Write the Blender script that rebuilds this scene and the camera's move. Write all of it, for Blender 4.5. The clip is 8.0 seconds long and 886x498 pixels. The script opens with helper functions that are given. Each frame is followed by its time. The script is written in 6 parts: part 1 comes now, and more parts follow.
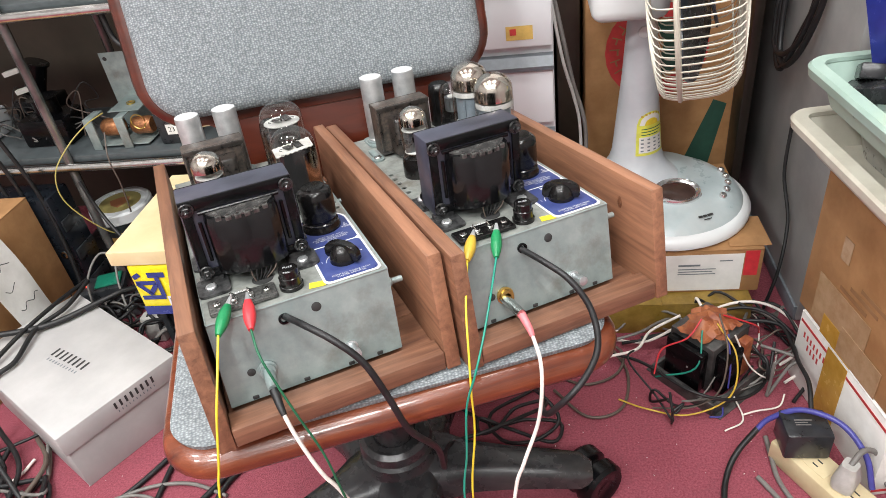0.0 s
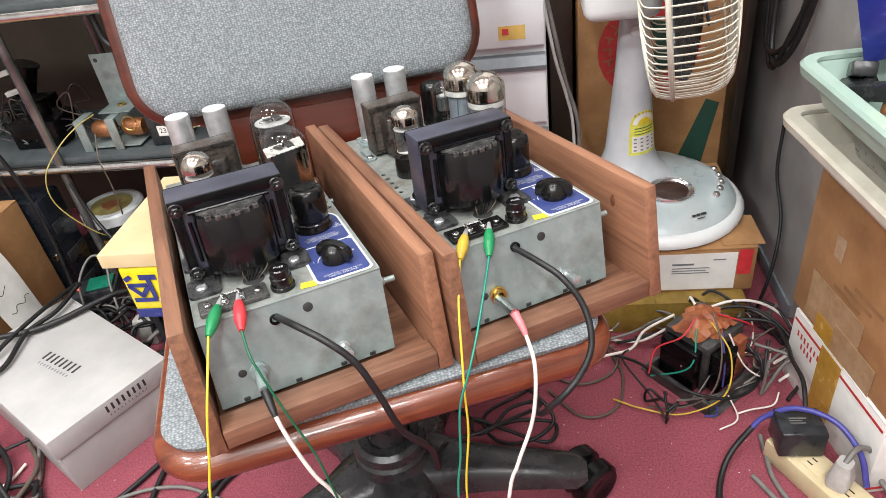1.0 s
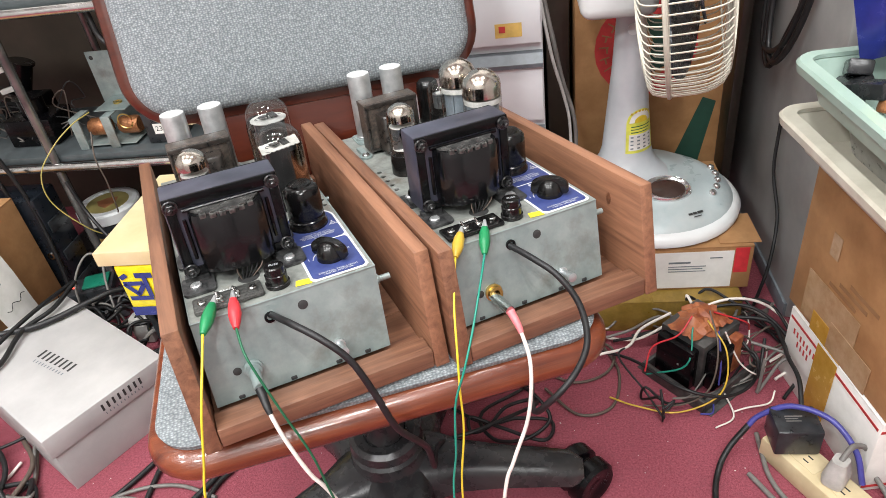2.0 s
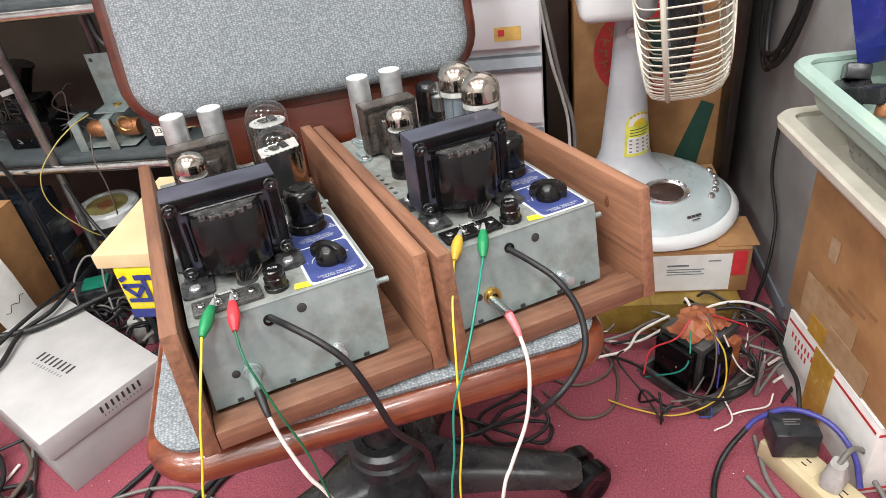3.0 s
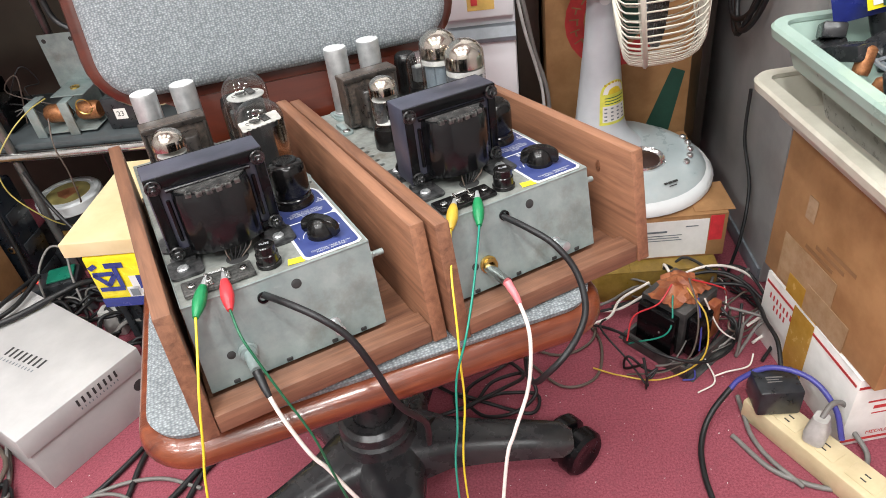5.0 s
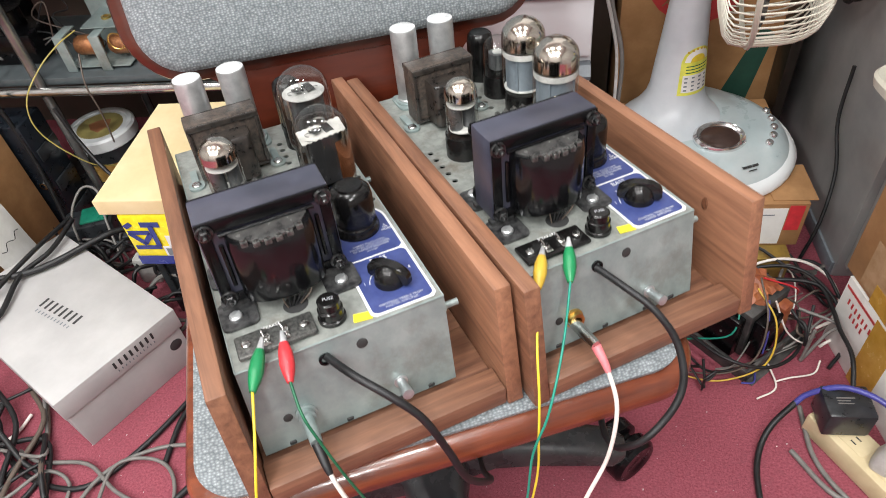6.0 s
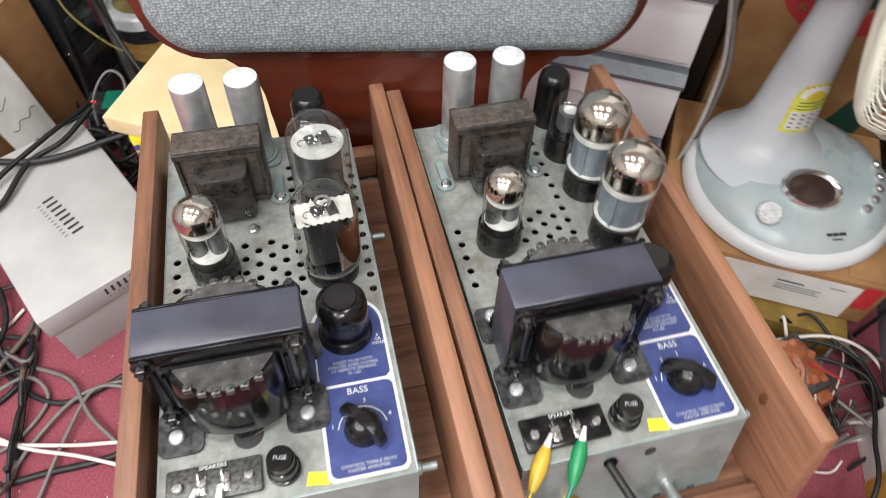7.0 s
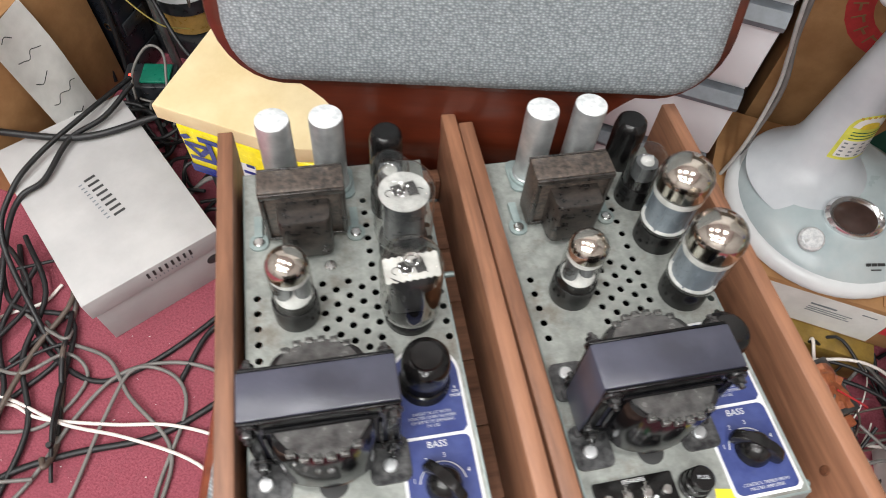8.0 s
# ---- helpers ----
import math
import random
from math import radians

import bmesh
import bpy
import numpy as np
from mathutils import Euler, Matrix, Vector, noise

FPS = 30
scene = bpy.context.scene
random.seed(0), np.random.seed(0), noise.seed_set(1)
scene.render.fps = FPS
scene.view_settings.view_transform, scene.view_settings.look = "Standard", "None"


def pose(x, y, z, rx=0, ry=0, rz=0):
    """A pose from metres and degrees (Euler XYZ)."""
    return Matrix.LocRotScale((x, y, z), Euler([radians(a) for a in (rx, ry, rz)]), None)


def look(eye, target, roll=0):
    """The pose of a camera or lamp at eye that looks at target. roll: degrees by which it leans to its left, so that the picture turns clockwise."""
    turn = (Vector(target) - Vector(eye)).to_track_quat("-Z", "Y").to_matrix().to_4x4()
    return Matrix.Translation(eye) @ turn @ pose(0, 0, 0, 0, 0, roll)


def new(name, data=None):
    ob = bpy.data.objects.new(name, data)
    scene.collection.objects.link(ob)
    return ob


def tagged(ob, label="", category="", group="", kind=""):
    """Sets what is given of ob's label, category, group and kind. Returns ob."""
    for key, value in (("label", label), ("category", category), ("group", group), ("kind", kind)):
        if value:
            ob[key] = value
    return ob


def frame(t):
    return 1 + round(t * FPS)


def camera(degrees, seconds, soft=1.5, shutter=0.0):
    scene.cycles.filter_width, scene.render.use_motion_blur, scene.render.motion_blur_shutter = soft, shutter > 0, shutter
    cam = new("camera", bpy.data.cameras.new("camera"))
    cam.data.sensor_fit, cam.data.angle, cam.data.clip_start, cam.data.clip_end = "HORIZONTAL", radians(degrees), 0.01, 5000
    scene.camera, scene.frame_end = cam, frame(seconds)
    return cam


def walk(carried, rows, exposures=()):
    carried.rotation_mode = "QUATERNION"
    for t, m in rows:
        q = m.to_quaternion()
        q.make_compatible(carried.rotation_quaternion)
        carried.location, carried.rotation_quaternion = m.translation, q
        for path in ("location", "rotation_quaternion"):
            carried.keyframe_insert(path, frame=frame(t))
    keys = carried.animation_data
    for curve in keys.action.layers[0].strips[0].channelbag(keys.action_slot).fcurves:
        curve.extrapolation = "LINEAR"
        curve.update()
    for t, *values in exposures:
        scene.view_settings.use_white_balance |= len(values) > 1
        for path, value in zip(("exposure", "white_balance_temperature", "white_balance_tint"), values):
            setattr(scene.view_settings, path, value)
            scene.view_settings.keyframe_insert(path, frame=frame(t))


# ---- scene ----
cam = camera(66.5, 8.0, soft=0.5, shutter=0.35)
PATH = [
    (0, (0.061, -0.419, 0.834), (0.552, 1.144, -0.312), -8.4),
    (0.5, (0.062, -0.419, 0.832), (0.557, 1.145, -0.312), -8.5),
    (1, (0.063, -0.418, 0.83), (0.57, 1.142, -0.314), -8.4),
    (1.5, (0.064, -0.418, 0.828), (0.575, 1.137, -0.322), -8.3),
    (3, (0.065, -0.419, 0.83), (0.581, 1.138, -0.313), -8.1),
    (3.5, (0.064, -0.419, 0.83), (0.586, 1.132, -0.32), -8.1),
    (4, (0.049, -0.419, 0.828), (0.599, 1.114, -0.332), -7.4),
    (4.2, (0.035, -0.415, 0.82), (0.64, 1.097, -0.343), -6.4),
    (5.3, (0.054, -0.391, 0.818), (0.589, 1.09, -0.415), -10.1),
    (5.5, (0.07, -0.352, 0.805), (0.548, 1.12, -0.461), -10.9),
    (6, (0.059, -0.276, 0.863), (0.491, 1.079, -0.543), -7.5),
    (6.5, (0.073, -0.209, 0.92), (0.505, 0.997, -0.617), -3.3),
    (7, (0.14, -0.094, 0.908), (0.362, 1.011, -0.744), 0.4),
    (7.5, (0.157, -0.059, 0.923), (0.291, 0.991, -0.774), 2.8),
    (8, (0.093, -0.031, 0.95), (0.298, 0.96, -0.776), 4.0),
]
walk(cam, [(t, look(eye, target, roll)) for t, eye, target, roll in PATH], exposures=[(0.0, 0.24), (5.0, 0.24), (6.5, 0.08), (8.0, -0.05)])


# ---- light ----
world = bpy.data.worlds.new("room_world")
world.use_nodes = True
world.node_tree.nodes["Background"].inputs[0].default_value = (0.9, 0.95, 1.0, 1)
world.node_tree.nodes["Background"].inputs[1].default_value = 0.02
scene.world = world

# frames of reference: the room, the tilted chair seat with the amplifiers, and the chair itself
ROOM = pose(0, 0, 0, 0, 0, -28)
SEAT = pose(0, 0, 0.447, -4.08, 2.16, 1.66)
CHAIR = SEAT @ pose(0.17, 0.15, 0, 0, 0, -8)


def area_lamp(u, v, w, h, watts):
    data = bpy.data.lights.new("ceiling_lamp", "AREA")
    data.shape, data.size, data.size_y, data.energy = "RECTANGLE", w, h, watts
    data.color = (0.965, 0.99, 0.985)
    ob = new("ceiling_lamp", data)
    ob.matrix_world = ROOM @ pose(u, v, 2.44)
    return ob


LAMPS = [(-1.15, -1.75), (-0.3, -1.75), (0.55, -1.75), (-1.15, -0.85), (-0.3, -0.85), (0.55, -0.85), (-1.15, 0.15), (-0.3, 0.15), (0.55, 0.15)]
for lu, lv in LAMPS:
    area_lamp(lu, lv, 0.26, 0.26, 20.0 if lv < -1.5 else 14.0 if lv < 0 else 7.0)


# ---- materials ----
def material(name):
    m = bpy.data.materials.new(name)
    m.use_nodes = True
    nt = m.node_tree
    return m, nt, nt.nodes["Principled BSDF"]


def add(nt, kind, **values):
    nd = nt.nodes.new(kind)
    for key, value in values.items():
        if key in nd.inputs:
            nd.inputs[key].default_value = value
    return nd


def coords(nt, scale=(1, 1, 1)):
    tc, mp = nt.nodes.new("ShaderNodeTexCoord"), nt.nodes.new("ShaderNodeMapping")
    mp.inputs["Scale"].default_value = scale
    nt.links.new(tc.outputs["Object"], mp.inputs["Vector"])
    return mp.outputs["Vector"]


def ramp(nt, source, stops):
    rp = nt.nodes.new("ShaderNodeValToRGB")
    while len(rp.color_ramp.elements) < len(stops):
        rp.color_ramp.elements.new(0.5)
    for el, (at, c) in zip(rp.color_ramp.elements, stops):
        el.position, el.color = at, (*c, 1)
    nt.links.new(source, rp.inputs["Fac"])
    return rp.outputs["Color"]


def surf(name, c1, c2, scale=60, rough=0.5, metal=0.0, bump=0.15, fine=400, stain=None, stretch=(1, 1, 1), coat=0.0, depth=0.001, spread=(0.35, 0.65), rvar=0.12, spec=0.5):
    """A surface with two scales of colour, uneven gloss and fine relief."""
    m, nt, bs = material(name)
    v = coords(nt, stretch)
    n1 = add(nt, "ShaderNodeTexNoise", Scale=scale, Detail=5, Roughness=0.6)
    n2 = add(nt, "ShaderNodeTexNoise", Scale=fine, Detail=3, Roughness=0.6)
    nt.links.new(v, n1.inputs["Vector"])
    nt.links.new(v, n2.inputs["Vector"])
    col = ramp(nt, n1.outputs["Fac"], [(spread[0], c1), (spread[1], c2)])
    if stain:
        n3 = add(nt, "ShaderNodeTexNoise", Scale=scale * 0.22, Detail=6, Roughness=0.7)
        nt.links.new(v, n3.inputs["Vector"])
        f = ramp(nt, n3.outputs["Fac"], [(0.52, (0, 0, 0)), (0.72, (0.85, 0.85, 0.85))])
        mx = nt.nodes.new("ShaderNodeMix")
        mx.data_type = "RGBA"
        nt.links.new(f, mx.inputs["Factor"])
        nt.links.new(col, mx.inputs["A"])
        mx.inputs["B"].default_value = (*stain, 1)
        col = mx.outputs["Result"]
    nt.links.new(col, bs.inputs["Base Color"])
    mr = add(nt, "ShaderNodeMapRange")
    mr.inputs["To Min"].default_value, mr.inputs["To Max"].default_value = max(rough - rvar, 0.02), min(rough + rvar, 1)
    nt.links.new(n1.outputs["Fac"], mr.inputs["Value"])
    nt.links.new(mr.outputs["Result"], bs.inputs["Roughness"])
    bs.inputs["Metallic"].default_value = metal
    bs.inputs["Coat Weight"].default_value = coat
    bs.inputs["Coat Roughness"].default_value = 0.15
    bs.inputs["Specular IOR Level"].default_value = spec
    if bump:
        bp = add(nt, "ShaderNodeBump", Strength=bump, Distance=depth)
        nt.links.new(n2.outputs["Fac"], bp.inputs["Height"])
        nt.links.new(bp.outputs["Normal"], bs.inputs["Normal"])
    return m


def wood(name, dark, light, axis=1, rough=0.45, coat=0.0, grain=90, rings=0.25, depth=0.0006):
    """Boards with long grain along one axis, darker streaks and knots of tone."""
    m, nt, bs = material(name)
    st = [grain, grain, grain]
    st[axis] = grain * 0.06
    v = coords(nt, st)
    big = [9, 9, 9]
    big[axis] = 2.2
    vb = coords(nt, big)
    n1 = add(nt, "ShaderNodeTexNoise", Scale=1.0, Detail=7, Roughness=0.65, Distortion=0.6)
    n2 = add(nt, "ShaderNodeTexNoise", Scale=1.0, Detail=4, Roughness=0.6, Distortion=1.2)
    nt.links.new(v, n1.inputs["Vector"])
    nt.links.new(vb, n2.inputs["Vector"])
    mx = nt.nodes.new("ShaderNodeMix")
    mx.inputs["Factor"].default_value = 0.45
    nt.links.new(n1.outputs["Fac"], mx.inputs["A"])
    nt.links.new(n2.outputs["Fac"], mx.inputs["B"])
    mid = tuple((a + b) / 2 for a, b in zip(dark, light))
    nt.links.new(ramp(nt, mx.outputs["Result"], [(0.34, dark), (0.5, mid), (0.66, light)]), bs.inputs["Base Color"])
    bs.inputs["Roughness"].default_value = rough
    bs.inputs["Coat Weight"].default_value = coat
    bs.inputs["Coat Roughness"].default_value = 0.12
    bp = add(nt, "ShaderNodeBump", Strength=rings, Distance=depth)
    nt.links.new(n1.outputs["Fac"], bp.inputs["Height"])
    nt.links.new(bp.outputs["Normal"], bs.inputs["Normal"])
    return m


def fabric(name, c1, c2, c3, pitch=0.0021, row=0.0014):
    """Tweed in woven rows: every stitch has its own tone, a few are pale slubs."""
    m, nt, bs = material(name)
    tc, sp, cb = (nt.nodes.new(k) for k in ("ShaderNodeTexCoord", "ShaderNodeSeparateXYZ", "ShaderNodeCombineXYZ"))
    nt.links.new(tc.outputs["Object"], sp.inputs[0])
    ad = nt.nodes.new("ShaderNodeMath")
    nt.links.new(sp.outputs["Y"], ad.inputs[0])
    nt.links.new(sp.outputs["Z"], ad.inputs[1])
    for src, k, to in ((sp.outputs["X"], 1 / pitch, "X"), (ad.outputs[0], 0.82 / row, "Y")):
        mu = nt.nodes.new("ShaderNodeMath")
        mu.operation = "MULTIPLY"
        mu.inputs[1].default_value = k
        nt.links.new(src, mu.inputs[0])
        nt.links.new(mu.outputs[0], cb.inputs[to])
    vo = nt.nodes.new("ShaderNodeTexVoronoi")
    vo.voronoi_dimensions = "2D"
    vo.inputs["Scale"].default_value, vo.inputs["Randomness"].default_value = 1.0, 0.6
    nt.links.new(cb.outputs[0], vo.inputs["Vector"])
    nb = add(nt, "ShaderNodeTexNoise", Scale=0.09, Detail=4, Roughness=0.6)
    nt.links.new(cb.outputs[0], nb.inputs["Vector"])
    tone = nt.nodes.new("ShaderNodeMix")
    tone.inputs["Factor"].default_value = 0.22
    nt.links.new(vo.outputs["Color"], tone.inputs["A"])
    nt.links.new(nb.outputs["Fac"], tone.inputs["B"])
    crown = add(nt, "ShaderNodeMapRange")
    crown.inputs["From Min"].default_value, crown.inputs["From Max"].default_value = 0.62, 0.08
    nt.links.new(vo.outputs["Distance"], crown.inputs["Value"])
    mx = nt.nodes.new("ShaderNodeMix")
    mx.inputs["Factor"].default_value = 0.52
    nt.links.new(tone.outputs["Result"], mx.inputs["A"])
    nt.links.new(crown.outputs["Result"], mx.inputs["B"])
    mid = tuple((a + b) / 2 for a, b in zip(c1, c2))
    nt.links.new(ramp(nt, mx.outputs["Result"], [(0.2, c1), (0.46, mid), (0.70, c2), (0.88, c3)]), bs.inputs["Base Color"])
    bs.inputs["Roughness"].default_value = 0.95
    bs.inputs["Specular IOR Level"].default_value = 0.15
    bs.inputs["Sheen Weight"].default_value = 0.1
    inv = add(nt, "ShaderNodeMath")
    inv.operation = "SUBTRACT"
    inv.inputs[0].default_value = 1.0
    nt.links.new(vo.outputs["Distance"], inv.inputs[1])
    bp = add(nt, "ShaderNodeBump", Strength=0.7, Distance=0.0008)
    nt.links.new(inv.outputs[0], bp.inputs["Height"])
    nt.links.new(bp.outputs["Normal"], bs.inputs["Normal"])
    return m


def plain(name, c, rough=0.5, metal=0.0, coat=0.0, spread=0.12, scale=70, bump=0.06, fine=600, spec=0.5):
    lo = tuple(max(v * (1 - spread), 0) for v in c)
    hi = tuple(min(v * (1 + spread), 1) for v in c)
    return surf(name, lo, hi, scale=scale, rough=rough, metal=metal, coat=coat, bump=bump, fine=fine, spec=spec)


def glass(name, tint=(1, 1, 1), gloss=0.03):
    """Thin clear glass: see-through with sharp reflections that grow at grazing angles."""
    m, nt, bs = material(name)
    nt.nodes.remove(bs)
    out = nt.nodes["Material Output"]
    tr, gl, mix = (nt.nodes.new(k) for k in ("ShaderNodeBsdfTransparent", "ShaderNodeBsdfGlossy", "ShaderNodeMixShader"))
    tr.inputs["Color"].default_value = (*tint, 1)
    gl.inputs["Roughness"].default_value = gloss
    lw = add(nt, "ShaderNodeLayerWeight", Blend=0.5)
    pw = nt.nodes.new("ShaderNodeMath")
    pw.operation = "POWER"
    pw.inputs[1].default_value = 3.2
    nt.links.new(lw.outputs["Facing"], pw.inputs[0])
    ma = nt.nodes.new("ShaderNodeMath")
    ma.operation = "MULTIPLY_ADD"
    ma.inputs[1].default_value, ma.inputs[2].default_value = 0.72, 0.06
    nt.links.new(pw.outputs[0], ma.inputs[0])
    nt.links.new(ma.outputs[0], mix.inputs["Fac"])
    nt.links.new(tr.outputs[0], mix.inputs[1])
    nt.links.new(gl.outputs[0], mix.inputs[2])
    nt.links.new(mix.outputs[0], out.inputs["Surface"])
    return m


def glow(name, c, strength):
    m, nt, bs = material(name)
    bs.inputs["Base Color"].default_value = (*c, 1)
    bs.inputs["Emission Color"].default_value = (*c, 1)
    bs.inputs["Emission Strength"].default_value = strength
    return m


M_CARPET = surf("carpet", (0.235, 0.052, 0.072), (0.365, 0.100, 0.130), scale=330, rough=0.95, bump=0.65, fine=900, stain=(0.245, 0.072, 0.092), depth=0.003, spec=0.15)
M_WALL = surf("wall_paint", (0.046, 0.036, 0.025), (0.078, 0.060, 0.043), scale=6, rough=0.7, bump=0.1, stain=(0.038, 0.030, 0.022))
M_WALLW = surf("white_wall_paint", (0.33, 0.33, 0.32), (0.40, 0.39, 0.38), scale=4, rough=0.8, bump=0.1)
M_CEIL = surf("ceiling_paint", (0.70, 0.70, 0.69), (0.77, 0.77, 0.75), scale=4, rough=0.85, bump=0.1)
M_GREY = surf("grey_enamel", (0.285, 0.290, 0.288), (0.41, 0.412, 0.402), scale=7, rough=0.42, bump=0.05, stain=(0.21, 0.212, 0.208))
M_CRADLE = wood("stained_pine", (0.088, 0.036, 0.021), (0.325, 0.152, 0.085), axis=1, rough=0.46, grain=150, rings=0.45)
M_CRADLEX = wood("stained_pine_cross", (0.085, 0.036, 0.022), (0.30, 0.145, 0.085), axis=0, rough=0.46, grain=150, rings=0.45)
M_KNOT = surf("pine_knot", (0.09, 0.035, 0.018), (0.20, 0.08, 0.04), scale=300, rough=0.5, bump=0.3)
# red lacquer of the back, with the neck's shade darkened into its colour
M_SHELL_SHADED = wood("shaded_lacquered_beech", (0.032, 0.0052, 0.0025), (0.112, 0.0195, 0.0075), axis=0, rough=0.30, coat=0.55, grain=45, rings=0.08)
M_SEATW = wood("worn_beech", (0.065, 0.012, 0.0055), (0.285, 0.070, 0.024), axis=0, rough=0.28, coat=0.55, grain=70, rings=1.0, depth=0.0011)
M_POLE = surf("dull_chrome", (0.12, 0.12, 0.117), (0.24, 0.24, 0.235), scale=20, rough=0.22, metal=0.7, bump=0.03)
M_TWEED = fabric("grey_tweed", (0.145, 0.161, 0.171), (0.272, 0.297, 0.310), (0.42, 0.447, 0.457), 0.0030, 0.0021)
M_ZINC = surf("zinc_plate", (0.228, 0.288, 0.283), (0.365, 0.425, 0.415), scale=42, rough=0.44, metal=0.45, bump=0.12, fine=300, stain=(0.16, 0.145, 0.112), spread=(0.3, 0.7))
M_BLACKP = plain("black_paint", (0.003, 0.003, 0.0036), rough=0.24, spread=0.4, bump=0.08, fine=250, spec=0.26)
M_IRON = surf("japanned_iron", (0.028, 0.029, 0.045), (0.060, 0.062, 0.092), scale=18, rough=0.36, bump=0.1, fine=350, spec=0.8)
M_RUST = surf("rusty_iron", (0.026, 0.022, 0.020), (0.150, 0.112, 0.088), scale=260, rough=0.38, metal=0.1, bump=0.25, fine=800, spread=(0.36, 0.82), stain=(0.070, 0.053, 0.043), spec=0.6)
# white colour stands in for reflected lamplight on can tops and chrome dial
M_GLINTW = surf("glint_white_metal", (0.55, 0.57, 0.58), (0.80, 0.81, 0.81), scale=240, rough=0.5, metal=0.2, bump=0.2)
M_LUGB = surf("varnished_board", (0.030, 0.029, 0.029), (0.085, 0.083, 0.080), scale=110, rough=0.24, bump=0.15, spec=0.8)
M_LUGT = surf("tarnished_tin", (0.05, 0.05, 0.05), (0.17, 0.17, 0.16), scale=400, rough=0.35, metal=0.6, bump=0.2)
M_COIL = surf("varnished_coil_wrap", (0.0025, 0.0025, 0.003), (0.007, 0.007, 0.008), scale=90, rough=0.16, bump=0.12, fine=140, spec=0.55, rvar=0.08)
M_RUSTB = surf("sooty_iron", (0.009, 0.008, 0.0075), (0.070, 0.055, 0.045), scale=150, rough=0.30, bump=0.2, fine=700, spread=(0.38, 0.88), spec=0.7)
M_FOOT = surf("worn_dark_steel", (0.022, 0.022, 0.024), (0.12, 0.12, 0.12), scale=130, rough=0.38, metal=0.5, bump=0.15)
M_DECK = surf("grimy_zinc_deck", (0.225, 0.240, 0.222), (0.370, 0.385, 0.358), scale=120, rough=0.46, metal=0.4, bump=0.12, fine=420, stain=(0.155, 0.120, 0.088), spread=(0.28, 0.68))
M_INK = plain("worn_white_ink", (0.46, 0.47, 0.50), rough=0.5, spread=0.25, scale=500)
M_BAKE = plain("bakelite", (0.007, 0.0065, 0.0065), rough=0.2, spread=0.4, spec=0.42)
M_ALU = surf("aluminium", (0.48, 0.50, 0.51), (0.72, 0.73, 0.73), scale=55, rough=0.40, metal=0.82, bump=0.06)
M_STEEL = surf("bright_steel", (0.55, 0.55, 0.53), (0.72, 0.72, 0.70), scale=60, rough=0.22, metal=1.0, bump=0.04)
M_BOLT = surf("dark_steel", (0.035, 0.035, 0.037), (0.13, 0.13, 0.13), scale=300, rough=0.3, metal=0.9, bump=0.1)
M_BRASS = plain("brass", (0.62, 0.42, 0.13), rough=0.3, metal=1.0)
M_GETTER = plain("getter_mirror", (0.70, 0.64, 0.57), rough=0.14, metal=1.0, bump=0)
M_STREAKB = plain("bronze_getter_streak", (0.34, 0.25, 0.18), rough=0.16, metal=1.0, bump=0)
M_MICA = plain("mica", (0.56, 0.555, 0.53), rough=0.45, spread=0.2)
M_MICAG = plain("hazy_mica", (0.40, 0.40, 0.385), rough=0.35, spread=0.3)
M_CHROME = surf("polished_chrome", (0.72, 0.73, 0.73), (0.84, 0.84, 0.84), scale=60, rough=0.16, metal=0.9, bump=0.02)
# for the clear tube this grey puts the glass haze into the anode colour
M_ANODEG = plain("hazy_anode", (0.13, 0.135, 0.14), rough=0.3, metal=0.6, spread=0.3)
M_PLATE = plain("tube_anode", (0.19, 0.225, 0.26), rough=0.5, metal=0.2)
M_ANODED = plain("dark_anode", (0.05, 0.05, 0.052), rough=0.3, metal=0.5)
M_GLASS = glass("clear_glass", (0.97, 0.97, 0.96))
M_SMOKE = glass("smoked_glass", (0.86, 0.85, 0.83))
M_BLUEPL = surf("blue_enamel_plate", (0.030, 0.044, 0.165), (0.050, 0.070, 0.215), scale=90, rough=0.32, bump=0.05, stain=(0.085, 0.10, 0.19))
M_WHITEI = plain("white_ink", (0.72, 0.72, 0.72), rough=0.5, spread=0.04)
M_BLACKI = plain("black_ink", (0.03, 0.03, 0.03), rough=0.6)
M_PAPER = surf("paper", (0.68, 0.67, 0.64), (0.78, 0.77, 0.74), scale=30, rough=0.8, bump=0.05)
M_YELLOW = plain("yellow_paper", (0.85, 0.72, 0.03), rough=0.6)
M_CLIPG = plain("green_vinyl", (0.01, 0.20, 0.07), rough=0.35)
M_CLIPR = plain("red_vinyl", (0.62, 0.04, 0.05), rough=0.35)
M_CLIPY = plain("ochre_vinyl", (0.55, 0.36, 0.04), rough=0.35)
M_WY = plain("yellow_wire", (0.74, 0.56, 0.04), rough=0.4)
M_WG = plain("green_wire", (0.01, 0.23, 0.165), rough=0.4)
M_WDG = plain("dark_green_wire", (0.01, 0.11, 0.05), rough=0.4)
M_WB = plain("black_rubber", (0.009, 0.009, 0.010), rough=0.5, spread=0.3)
M_WGR = plain("grey_vinyl", (0.16, 0.15, 0.14), rough=0.5)
M_WBR = plain("brown_vinyl", (0.10, 0.075, 0.06), rough=0.5)
M_WGL = plain("light_grey_vinyl", (0.42, 0.41, 0.39), rough=0.5)
M_WW = plain("white_vinyl", (0.74, 0.68, 0.63), rough=0.45)
M_WP = plain("pink_vinyl", (0.72, 0.20, 0.22), rough=0.45)
M_WR = plain("red_wire", (0.55, 0.03, 0.04), rough=0.4)
M_WBL = plain("violet_vinyl", (0.055, 0.055, 0.26), rough=0.35)
